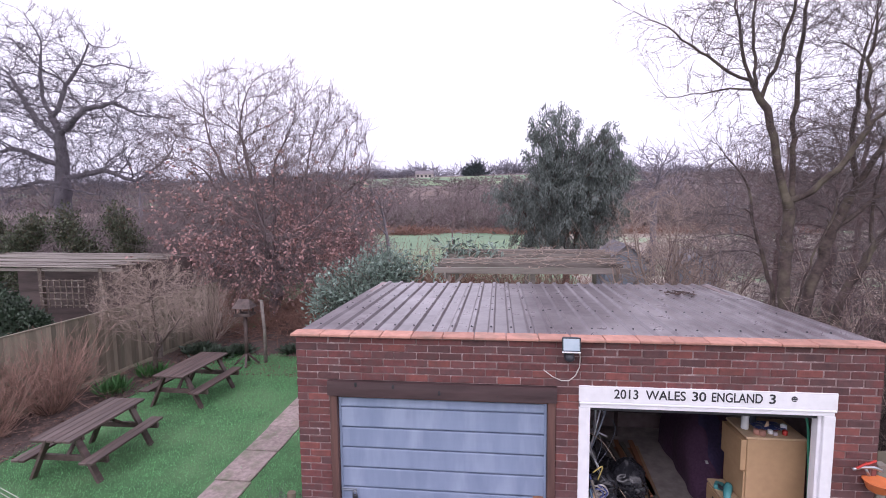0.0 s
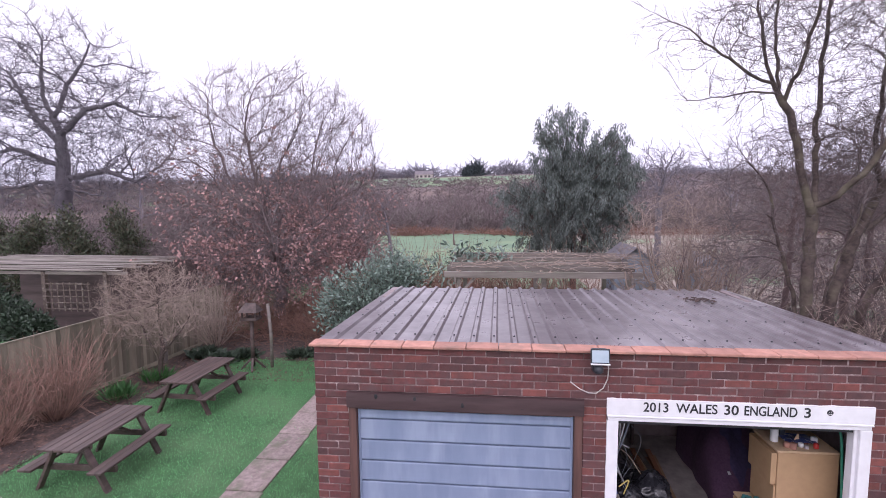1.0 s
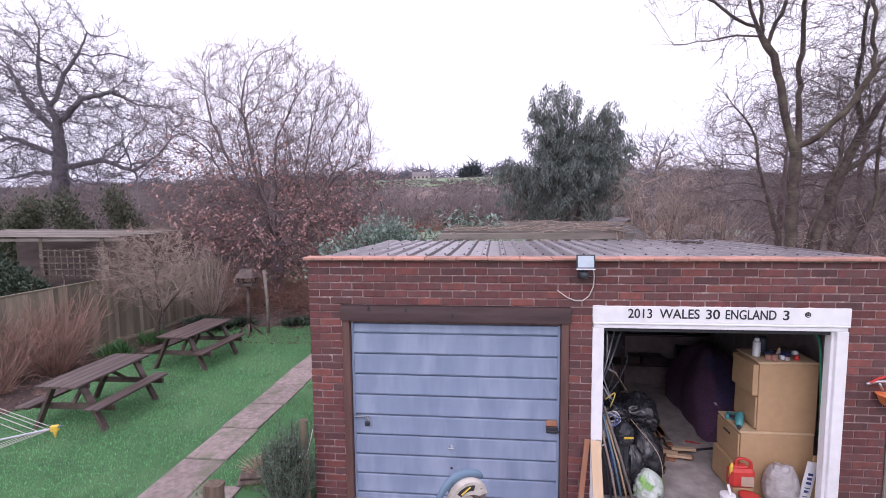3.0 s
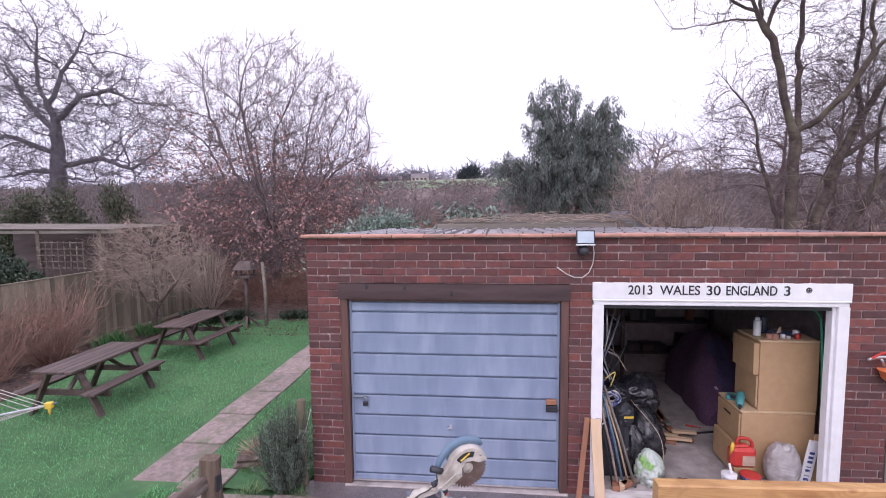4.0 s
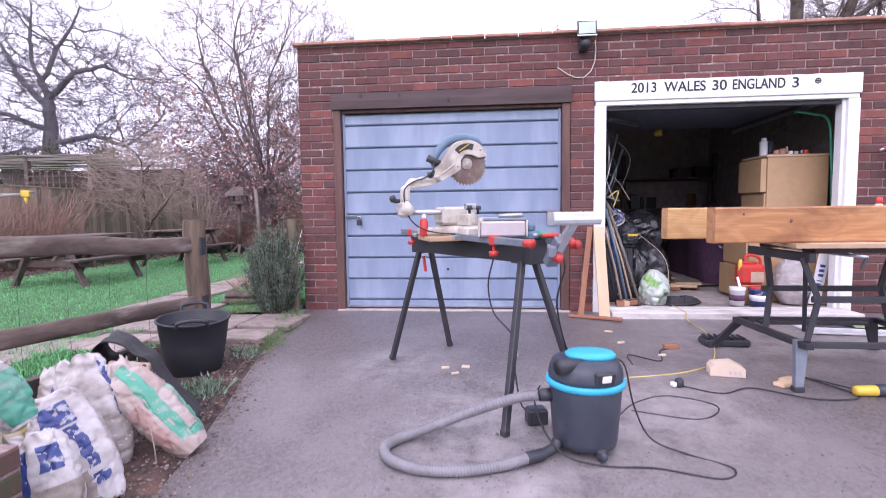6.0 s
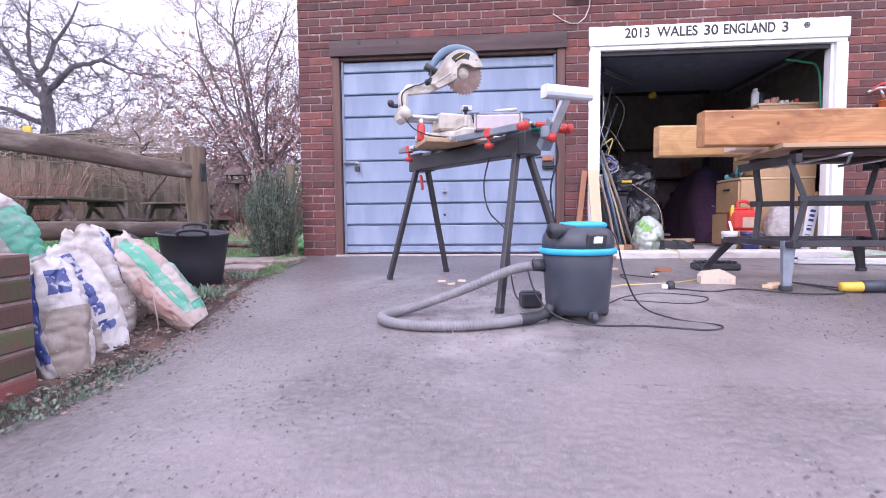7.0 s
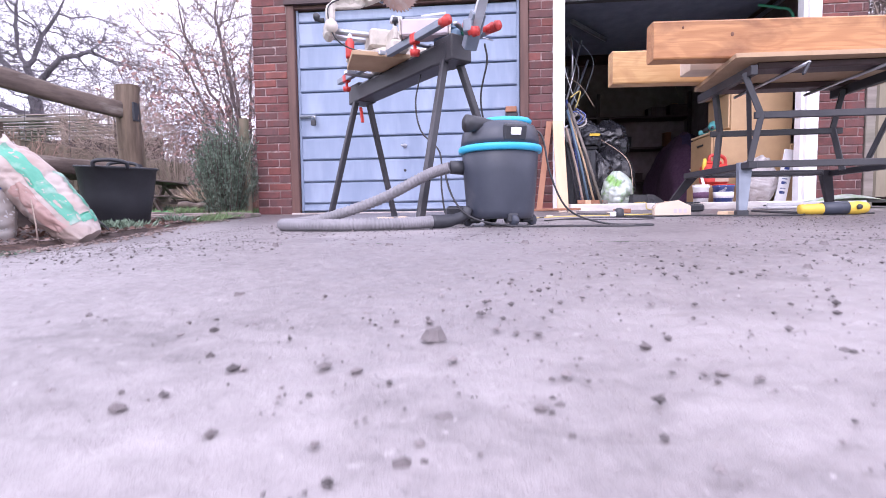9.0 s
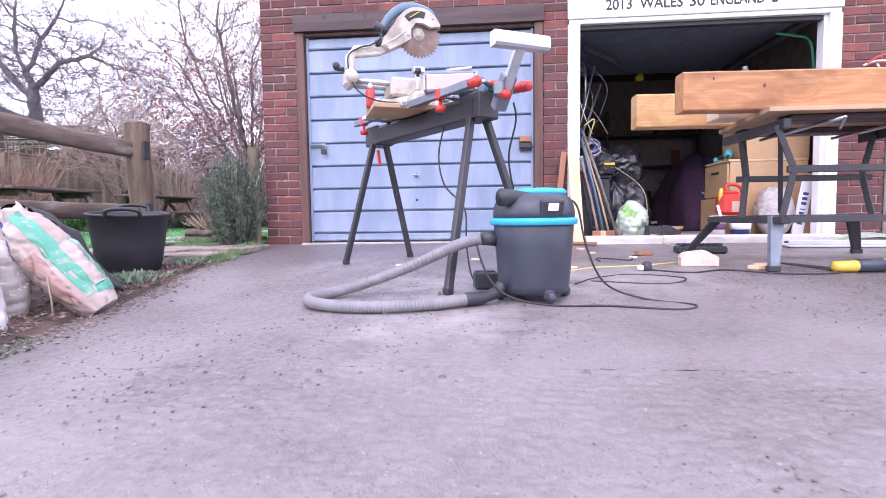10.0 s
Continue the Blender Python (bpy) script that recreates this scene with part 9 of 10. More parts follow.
g = np.random.default_rng(90)
scrub("hedge_scrub", "leafless brown hedge scrub beyond the field", [(g.uniform(-60, 62), 64 + 14 * g.random()) for _ in range(330)], 6.0, 2.2, 22, 91, SCRUB, 0.05)
scrub("bramble_bank", "red-brown bramble bank at the field edge", [(g.uniform(-40, 40), 58 + 4 * g.random()) for _ in range(150)], 1.5, 1.4, 22, 92, BRAMBLE, 0.04)
scrub("hedge_scrub", "leafless scrub and hedge beyond the shelter", [(g.uniform(-34, -7.5), 14.5 + 17 * g.random()) for _ in range(230)], 4.3, 1.5, 36, 93, SCRUB, 0.022)
scrub("hedge_scrub", "leafless scrub behind the copper oak", [(g.uniform(-15, -6.6), 17 + 9 * g.random()) for _ in range(60)], 3.6, 1.3, 55, 94, SCRUB, 0.020)
scrub("hedge_scrub", "leafless scrub beyond the sheds", [(g.uniform(8, 34), 17 + 16 * g.random()) for _ in range(22)], 2.0, 1.5, 38, 95, SCRUB, 0.022)
scrub("hedge_scrub", "tall leafless hedge along the garden side", [(g.uniform(9.5, 16), g.uniform(0, 13)) for _ in range(10)], 2.6, 1.4, 50, 98, SCRUB, 0.014)
scrub("bramble_bank", "brown undergrowth below the copper oak", [(g.uniform(-9.0, -1.0), 8.8 + 5 * g.random()) for _ in range(70)], 1.15, 0.8, 40, 96, BRAMBLE, 0.008)
scrub("undergrowth", "brown bramble and dead stems behind the pergola", [(g.uniform(-3.4, 4.6), 8.8 + 2.2 * g.random()) for _ in range(115)], 2.7, 0.55, 40, 102, BRAMBLE, 0.009)
scrub("hedge_scrub", "leafless trees beyond the garden side", [(g.uniform(13, 32), 15 + 14 * g.random()) for _ in range(30)], 4.6, 1.6, 44, 103, SCRUB, 0.024)
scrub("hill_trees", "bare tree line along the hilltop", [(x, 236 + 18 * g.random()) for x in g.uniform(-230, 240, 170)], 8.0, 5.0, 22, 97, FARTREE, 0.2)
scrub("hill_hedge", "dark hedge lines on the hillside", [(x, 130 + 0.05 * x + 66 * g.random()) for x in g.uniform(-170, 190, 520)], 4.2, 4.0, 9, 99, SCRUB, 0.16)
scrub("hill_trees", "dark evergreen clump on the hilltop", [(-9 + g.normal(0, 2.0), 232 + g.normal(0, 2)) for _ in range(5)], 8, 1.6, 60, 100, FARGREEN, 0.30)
scrub("hedge_scrub", "leafless woodland belts on the lower hillside", [(x, 84 + 0.06 * abs(x) + 40 * g.random()) for x in g.uniform(-130, 130, 520)], 5.0, 3.2, 12, 101, SCRUB, 0.12)
house = thing("farmhouse", "small white farmhouse on the far hill", "house", pose(-33, 228, land_z(-33, 228) - 1.1))
part("wall", Mesh().box(-4, 4, -2, 2, 0, 2.6), CAST, house)
part("roof", Mesh().add([(-4.3, -2.3, 2.5), (4.3, -2.3, 2.5), (4.3, 0, 4.3), (-4.3, 0, 4.3), (-4.3, 2.3, 2.5), (4.3, 2.3, 2.5)], [(0, 1, 2, 3), (5, 4, 3, 2), (1, 5, 2), (4, 0, 3), (0, 4, 5, 1)]), SHEET, house)
for x in (-2.8, -1, 1, 2.8):
    part("window", Mesh().box(x - 0.5, x + 0.5, -2.05, -1.99, 1.2, 2.1), DARKSTEEL, house)


# ---- inside the open garage ----
FZ = 0.036


def drawers(label, x0, x1, y0, y1, z0, z1, n):
    """A chest whose drawer fronts face the side."""
    ob = thing("chest_of_drawers", label, "chest of drawers", pose((x0 + x1) / 2, (y0 + y1) / 2, z0), "stacked chests of drawers")
    wpart("body", Mesh().box(x0 + 0.02, x1, y0, y1, z0, z1 - 0.024, 0.004), BUFF, ob)
    wpart("top", Mesh().box(x0 + 0.005, x1 + 0.003, y0 - 0.004, y1, z1 - 0.022, z1, 0.004), BUFF_EDGE, ob)
    hgt = (z1 - z0 - 0.05) / n
    for i in range(n):
        a = z0 + 0.02 + hgt * i
        out = 0.035 if (i == n - 1 and z0 > 0.5) or (i == 0 and z0 < 0.5) else 0.0
        dr = wpart("drawer", Mesh().box(x0 - out, x0 + 0.018, y0 + 0.012, y1 - 0.012, a + 0.008, a + hgt - 0.008, 0.003), BUFF, ob)
        if z0 < 0.5:
            wpart("handle", Mesh().beam((x0 - 0.006, (y0 + y1) / 2 - 0.07, a + hgt * 0.75), (x0 - 0.006, (y0 + y1) / 2 + 0.07, a + hgt * 0.75), 0.010, 0.018), DARKSTEEL, dr, "dark handle")
    return ob


drawers("buff laminate chest of drawers on the floor", 4.36, 5.08, 0.40, 0.90, FZ, 0.745, 2)
drawers("buff laminate chest of drawers stacked on another", 4.52, 5.10, 0.42, 0.88, 0.7455, 1.475, 2)
bt = thing("spray_can", "white spray can on the drawers", "can", pose(4.60, 0.62, 1.4755), group="cans on the drawers")
part("body", Mesh().lathe([(0.036, 0), (0.037, 0.005), (0.037, 0.15), (0.02, 0.155)], 16), WHITE, bt)
part("cap", Mesh().lathe([(0.024, 0.155), (0.024, 0.185), (0.015, 0.19)], 14), WHITE, bt)
for i, (x, y, r_, h_, mt, lb) in enumerate(((4.66, 0.50, 0.03, 0.05, COPING, "small copper tin on the drawers"), (4.80, 0.52, 0.025, 0.04, WHITE, "small white tube on the drawers"), (4.88, 0.60, 0.035, 0.03, BRICK_PALE, "small red tin on the drawers"), (4.72, 0.75, 0.05, 0.18, GREY_PLASTIC, "pale grey bottle on the drawers"))):
    thing("tin", lb, "tin", pose(x, y, 1.4755), "cans on the drawers", Mesh().lathe([(r_ * 0.95, 0), (r_, 0.004), (r_, h_ * 0.85), (r_ * 0.6, h_)], 14), mt)
cl_rows = [[(4.68 + 0.05 * j, 0.55 + 0.05 * i, 1.48 + 0.05 * abs(noise.noise(Vector((i * 0.8, j * 0.8, 3)))) + 0.012) for j in range(7)] for i in range(5)]
thing("cloth", "crumpled blue cloth on the drawers", "cloth", mesh=Mesh().ribbon(cl_rows), material=SACKBLUE)
thing("level", "pale grey spirit level on the drawers", "level", pose(4.86, 0.66, 1.4755, 0, 0, 8), mesh=Mesh().box(-0.14, 0.16, -0.02, 0.02, 0, 0.03, 0.004), material=GREYSTEEL)
for i, (x, y, r_, h_, mt, lb) in enumerate(((4.70, 0.47, 0.032, 0.06, COPING, "clear jar with a copper lid on the drawers"), (4.83, 0.48, 0.02, 0.035, PINKBOX, "pink cap on the drawers"), (4.93, 0.50, 0.024, 0.05, RED, "small red tube on the drawers"), (4.98, 0.62, 0.03, 0.06, WHITE, "white tub on the drawers"))):
    thing("tin", lb, "tin", pose(x, y, 1.4755), "cans on the drawers", Mesh().lathe([(r_ * 0.95, 0), (r_, 0.004), (r_, h_ * 0.85), (r_ * 0.6, h_)], 14), mt)
for i in range(3):
    thing("brush", "pale paint brush handle on the drawers", "brush", pose(4.79 + 0.02 * i, 0.62, 1.4755, 15, 10 - 10 * i, 0), "brushes on the drawers", Mesh().box(-0.006, 0.006, -0.004, 0.004, 0, 0.10, 0.002), NEWWOOD)
dt = thing("power_drill", "teal cordless power tool on the lower drawers", "power tool", pose(4.43, 0.55, 0.7455, 0, 0, 60))
part("body", Mesh().tube([(-0.12, -0.01, 0.035), (-0.03, 0, 0.06), (0.05, 0, 0.085), (0.085, 0, 0.10)], [0.030, 0.040, 0.044, 0.030], 10), TEAL, dt)
part("grip", Mesh().tube([(0.02, 0.02, 0.06), (0.07, 0.07, 0.045), (0.12, 0.10, 0.03)], [0.024, 0.020, 0.024], 8), BLACK_PLASTIC, dt)
part("battery", Mesh().box(0.08, 0.19, 0.05, 0.14, 0, 0.05, 0.010), TEAL, dt)
part("chuck", Mesh().tube([(-0.12, -0.01, 0.035), (-0.165, -0.015, 0.022)], [0.018, 0.010], 8), DARKSTEEL, dt)
thing("paint_box", "small cardboard box by the threshold", "box", pose(4.35, 0.31, FZ, 0, 0, 4), mesh=Mesh().box(-0.10, 0.10, -0.06, 0.06, 0, 0.18, 0.003), material=BUFF)
can = thing("fuel_can", "red plastic fuel can with yellow spout", "fuel can", pose(4.345, 0.30, FZ + 0.181))
part("body", Mesh().box(-0.12, 0.12, -0.065, 0.065, 0.0, 0.20, 0.03).box(-0.10, 0.06, -0.04, 0.04, 0.195, 0.225, 0.014), RED, can)
part("handle", Mesh().tube(smooth_path([(-0.05, 0, 0.21), (-0.04, 0, 0.275), (0.03, 0, 0.285), (0.09, 0, 0.25), (0.10, 0, 0.19)], 5), 0.016, 8), RED, can)
part("spout", Mesh().tube([(-0.10, -0.02, 0.10), (-0.105, -0.03, 0.20), (-0.10, -0.03, 0.25)], [0.022, 0.02, 0.012], 10), YELLOW, can, "yellow spout")
part("label", Mesh().box(-0.02, 0.10, -0.068, -0.0655, 0.03, 0.13), STRAW, can, "yellow and white label")
for x, y, r_, m1, lb in ((4.16, 0.14, 0.068, PURPLE, "white paint tub with purple band"), (4.355, 0.135, 0.088, SACKBLUE, "blue paint tub with white label")):
    tb = thing("paint_tub", lb, "paint tub", pose(x, y, FZ + 0.01), "paint tubs")
    part("tub", Mesh().lathe([(r_ * 0.9, 0), (r_, 0.14), (r_ * 1.05, 0.142), (r_ * 1.05, 0.16)], 22), WHITE if m1 is PURPLE else SACKBLUE, tb)
    part("band", Mesh().lathe([(r_ * 0.945, 0.045), (r_ * 0.985, 0.10)], 22), m1 if m1 is PURPLE else WHITE, tb, "printed band")
    part("lid", Mesh().lathe([(r_ * 1.06, 0.1605), (r_ * 1.06, 0.168), (r_ * 0.9, 0.17)], 22), WHITE if m1 is PURPLE else RED, tb)
brush = thing("paint_brush", "white handled brush in the paint tub", "brush", pose(4.18, 0.13, FZ + 0.18, -10, -12, 0), mesh=Mesh().box(-0.012, 0.012, -0.006, 0.006, 0, 0.10, 0.004), material=WHITE)
sack("rubble_sack", "crumpled pale sack beside the drawers", (4.70, 0.24, FZ), (4.73, 0.30, 0.46), 0.34, 0.20, (0.0, -1, 0.2), 33, CLEARSACK, group="sacks in the garage", plump=0.5)
sg = thing("lettered_board", "white board with dark lettering standing on end", "sign board", pose(4.90, 0.24, FZ, 0, 10, 0))
part("board", Mesh().box(-0.05, 0.05, -0.008, 0.008, 0, 0.50, 0.002), WHITE, sg)
for k, hgt in enumerate((0.05, 0.02, 0.05, 0.018, 0.05, 0.05, 0.05)):
    part("letter_bar", Mesh().box(-0.024, 0.022, -0.011, -0.0085, 0.09 + 0.045 * k, 0.09 + 0.045 * k + hgt * 0.5), SACKBLUE, sg)
thing("cardboard", "torn cardboard standing by the frame", "cardboard", pose(4.99, 0.22, FZ, 0, 6, 0), mesh=Mesh().box(-0.05, 0.07, 0.03, 0.05, 0, 0.55, 0.003), material=BUFF)
thing("green_hose", "thin green hose hanging inside the frame", "hose", pose(0, 0, 0), mesh=Mesh().tube(smooth_path([(4.70, 0.30, 1.86), (4.86, 0.30, 1.83), (4.99, 0.28, 1.76), (5.03, 0.28, 1.4), (5.05, 0.28, 1.0), (5.06, 0.29, 0.75)], 6), 0.012, 8), material=GREEN)

# dark bags, bins and tools along the dividing wall


def bag(name, label, c, r_, hgt, seed, material, category="bag", group=""):
    """A tied, creased bag."""
    rows_ = []
    n = 48
    for i in range(33):
        v = i / 32
        rad = r_ * (0.80 + 0.32 * math.sin(math.pi * min(1, v * 0.95 + 0.12))) * (1 if v < 0.72 else 1 - 0.72 * ((v - 0.72) / 0.28) ** 1.6)
        row = []
        for j in range(n):
            a = 2 * math.pi * j / n
            k = 1 + 0.26 * noise.noise(Vector((math.cos(a) * 1.6 + seed, math.sin(a) * 1.6, v * 2.4))) - 0.20 * max(0.0, 0.25 - abs(noise.noise(Vector((math.cos(a) * 3, math.sin(a) * 3 + seed, v * 4))))) / 0.25 + 0.06 * noise.noise(Vector((math.cos(a) * 8, math.sin(a) * 8 + seed, v * 11)))
            row.append((rad * k * math.cos(a), rad * k * math.sin(a), hgt * v + 0.02 * noise.noise(Vector((a, v * 4, seed))) * (v > 0.1)))
        rows_.append(row)
    return thing(name, label, category, pose(*c), group, Mesh().ribbon(rows_, closed=True).add(rows_[0], [tuple(range(n))[::-1]]).add(rows_[-1], [tuple(range(n))]), material)


bag("bin_bag", "shiny black bin bag on the garage floor", (3.46, 0.62, FZ), 0.22, 0.62, 3, BINBAG, group="bin bags")
bag("bin_bag", "shiny black bin bag against the wall", (3.36, 1.05, FZ), 0.26, 0.80, 5, BINBAG, group="bin bags")
bag("bin_bag", "slumped black bin bag behind the others", (3.10, 1.35, FZ), 0.26, 0.95, 7, BINBAG, group="bin bags")
bag("carrier_bag", "crumpled white and green carrier bag on the floor", (3.43, 0.26, FZ), 0.135, 0.33, 11, CLEARBAG)
bag("bin_bag", "shiny black bin bag on the crate", (3.14, 0.60, FZ + 0.62), 0.15, 0.30, 19, BINBAG, group="bin bags")
bag("bin_bag", "shiny black bin bag beside the crate", (3.30, 0.42, FZ), 0.14, 0.52, 23, BINBAG, group="bin bags")
bag("bin_bag", "shiny black bin bag piled on the others", (3.48, 0.85, FZ + 0.5), 0.20, 0.42, 29, BINBAG, group="bin bags")
bag("coat", "dark coat hung on the dividing wall", (2.86, 0.55, 1.05), 0.12, 0.55, 31, RUBBER, "coat")
bag("coat", "dark green coat hung on the dividing wall", (2.88, 0.95, 1.0), 0.13, 0.62, 37, FELT, "coat")
cable("rope", "tangled blue and white rope on the crate", [(3.0, 0.30, 0.86), (3.08, 0.28, 0.92), (3.14, 0.31, 0.87), (3.05, 0.33, 0.83), (2.98, 0.30, 0.90), (3.10, 0.30, 0.95), (3.16, 0.33, 0.84), (3.04, 0.29, 0.80), (3.02, 0.31, 0.93), (3.12, 0.29, 0.90)], 0.009, CABLE_PALE)
cable("rope", "tangled blue rope on the crate", [(3.02, 0.26, 0.80), (3.10, 0.25, 0.88), (3.04, 0.25, 0.94), (2.98, 0.26, 0.86), (3.08, 0.25, 0.82), (3.14, 0.26, 0.90), (3.05, 0.26, 0.97)], 0.008, SACKBLUE)
for k in range(7):
    thing("wall_tool", "dusty tool hung on the dividing wall", "tool", pose(2.735, 0.55 + 0.27 * k, 1.25 + 0.18 * math.sin(k * 2.1), 10 * math.sin(k * 3.3), 0, 0), "tools hung on the wall", Mesh().beam((0, 0, -0.2), (0.01, 0.02, 0.25), 0.02, 0.014).box(0.0, 0.025, -0.06, 0.08, 0.22, 0.29, 0.006), (GREYSTEEL, REDWOOD, STEEL, GREYWOOD)[k % 4])
cable("chain", "steel chain hanging from the dividing wall", [(2.95, 0.45, 1.55), (2.98, 0.42, 1.35), (3.04, 0.40, 1.15), (3.10, 0.40, 1.02)], 0.006, STEEL)
bag("hi_vis_vest", "yellow high-visibility vest hung by the opening", (2.90, 0.30, 1.30), 0.05, 0.22, 41, HIVIS, "vest")
bx = thing("storage_crate", "black plastic storage crate against the wall", "crate", pose(3.10, 0.52, FZ))
part("crate", Mesh().box(-0.17, 0.15, -0.22, 0.22, 0, 0.55, 0.012).box(-0.18, 0.16, -0.23, 0.23, 0.55, 0.58, 0.006), BLACK_PLASTIC, bx)
for k in range(4):
    part("rib", Mesh().box(-0.13 + 0.075 * k, -0.11 + 0.075 * k, -0.228, -0.22, 0.04, 0.52), BLACK_PLASTIC, bx)
bag("rag_heap", "bundle of pale rags and blue rope on the crate", (3.06, 0.45, FZ + 0.581), 0.10, 0.18, 13, SACK_MUD, "rags")
bag("cloth_bag", "blue bag on the crate", (3.08, 0.62, FZ + 0.581), 0.12, 0.22, 15, SACKBLUE, "rags")
for i, (a, b, r_, mt, lb) in enumerate((((3.27, 0.12, FZ), (2.98, 0.26, 1.02), 0.014, GREYWOOD, "pale wooden broom handle leaning on the wall"), ((3.16, 0.14, FZ), (2.96, 0.22, 0.95), 0.012, SAWBLUE, "blue tool handle leaning on the wall"), ((3.10, 0.10, FZ), (2.95, 0.20, 0.78), 0.012, BARK_PALE, "brown tool handle leaning on the wall"), ((3.05, 0.12, FZ), (2.94, 0.24, 0.70), 0.010, DARKSTEEL, "dark steel rod leaning on the wall"), ((3.36, 0.55, 0.5), (2.96, 0.75, 1.25), 0.010, STEEL, "steel rod standing among the bags"))):
    thing("broom", lb, "tool", pose(0, 0, 0), "tools leaning on the wall", Mesh().tube([a, ((a[0] + b[0]) / 2 + 0.01, (a[1] + b[1]) / 2, (a[2] + b[2]) / 2), b], r_, 8), mt)
for x, y, lx, a, mt in ((3.20, 0.13, 0.16, 35, REDWOOD), (3.14, 0.10, 0.14, 60, NEWWOOD), (3.27, 0.20, 0.12, 10, GREYWOOD), (3.07, 0.07, 0.12, 80, REDWOOD)):
    thing("offcut", "wood offcut just inside the threshold", "offcut", pose(x, y, FZ + 0.011, 0, 0, a), "wood offcuts", Mesh().box(-lx / 2, lx / 2, -0.035, 0.035, 0, 0.045, 0.003), mt)
for k, (x, y, a) in enumerate(((3.63, 0.10, 15), (3.74, 0.16, 35))):
    bo = thing("work_boot", "worn dark grey work shoe on the threshold", "shoe", pose(x, y, FZ + 0.01, 0, 0, a), "pair of work shoes")
    part("sole", Mesh().box(-0.13, 0.13, -0.042, 0.042, 0, 0.022, 0.008), BLACK_PLASTIC, bo)
    part("upper", Mesh().add([(-0.12, -0.038, 0.022), (0.12, -0.036, 0.022), (0.12, 0.036, 0.022), (-0.12, 0.038, 0.022), (-0.115, -0.03, 0.09), (-0.02, -0.03, 0.085), (0.10, -0.02, 0.045), (0.10, 0.02, 0.045), (-0.02, 0.03, 0.085), (-0.115, 0.03, 0.09)],
                             [(0, 1, 6, 5, 4), (3, 9, 8, 7, 2), (1, 2, 7, 6), (0, 4, 9, 3), (4, 5, 8, 9), (5, 6, 7, 8)]), FELT, bo)

for k, (a, b, c, r_, mt, lb) in enumerate((
        ((2.98, 0.34, 1.62), (3.10, 0.40, 1.36), (3.05, 0.42, 1.12), 0.0026, GREYSTEEL, "thin steel wire hanging by the opening"),
        ((3.02, 0.50, 1.75), (3.26, 0.52, 1.50), (3.20, 0.55, 1.20), 0.0026, GREYSTEEL, "pale cable hanging in a loop"),
        ((3.20, 0.55, 1.20), (3.08, 0.50, 1.02), (3.16, 0.42, 0.92), 0.0026, GREYSTEEL, "pale cable trailing over the bags"),
        ((2.92, 0.62, 1.40), (3.14, 0.60, 1.28), (3.30, 0.62, 1.05), 0.004, STRAW, "yellow flex draped over the bags"),
        ((3.00, 0.30, 1.08), (3.10, 0.32, 1.14), (3.06, 0.34, 0.98), 0.007, YELLOWFLEX, "yellow rope end on the crate"))):
    cable("rope", lb, [a, b, c], r_, mt)
for k, (a, b, r_, mt, lb) in enumerate((((3.02, 0.80, 0.95), (3.30, 0.95, 1.62), 0.013, GREYSTEEL, "grey tent pole leaning on the wall"), ((2.95, 0.62, 0.90), (3.18, 0.70, 1.75), 0.010, STEEL, "bright rod leaning on the wall"), ((3.12, 0.30, FZ), (2.97, 0.30, 1.06), 0.012, SACKBLUE, "blue handle leaning on the wall"), ((3.22, 0.18, FZ), (3.00, 0.26, 0.88), 0.010, NEWWOOD, "pale cane leaning on the wall"))):
    thing("rod", lb, "tool", pose(0, 0, 0), "tools leaning on the wall", Mesh().tube([a, ((a[0] + b[0]) / 2 + 0.012, (a[1] + b[1]) / 2, (a[2] + b[2]) / 2), b], r_, 8), mt)
bag("tool_bag", "black tool bag with yellow print on the crate", (3.20, 0.34, 0.62), 0.10, 0.20, 47, RUBBER, "bag")
thing("label", "yellow printed bar on the tool bag", "label", pose(3.22, 0.222, 0.70, 12, 0, 8), mesh=Mesh().box(-0.05, 0.05, -0.004, 0.004, 0, 0.022, 0.001), material=YELLOW)
thing("white_tub", "white plastic tub on the crate", "tub", pose(3.02, 0.38, 0.66), mesh=Mesh().lathe([(0.055, 0), (0.06, 0.01), (0.068, 0.12), (0.07, 0.13)], 18), material=WHITE)

# hung bicycle and clutter in the dark
bike = thing("bicycle", "dark bicycle hung from the garage ceiling", "bicycle", pose(3.1, 1.4, 1.5))
for yy in (0.95, 1.95):
    wpart("wheel", Mesh().tube([(3.08, yy + 0.31 * math.cos(a), 1.55 + 0.31 * math.sin(a)) for a in np.linspace(0, 2 * math.pi, 33)], 0.014, 6).tube([(3.08, yy + 0.29 * math.cos(a), 1.55 + 0.29 * math.sin(a)) for a in np.linspace(0, 2 * math.pi, 33)], 0.006, 6), STEEL, bike, "thin spoked wheel")
for a, b in (((3.08, 0.95, 1.55), (3.08, 1.2, 1.15)), ((3.08, 1.2, 1.15), (3.08, 1.75, 1.12)), ((3.08, 1.75, 1.12), (3.08, 1.95, 1.55)), ((3.08, 1.2, 1.15), (3.08, 1.5, 1.6)), ((3.08, 1.5, 1.6), (3.08, 1.95, 1.55)), ((3.08, 1.5, 1.6), (3.08, 1.75, 1.12))):
    wpart("frame_tube", Mesh().tube([a, b], 0.016, 8), DARKSTEEL, bike)
wpart("handlebar", Mesh().tube(smooth_path([(2.85, 1.15, 1.06), (3.0, 1.2, 1.12), (3.15, 1.2, 1.12), (3.32, 1.15, 1.06)], 4), 0.012, 8), STEEL, bike)
wpart("saddle", Mesh().tube([(3.08, 1.72, 1.06), (3.08, 1.86, 1.05)], [0.03, 0.07], 8), BLACK_PLASTIC, bike)
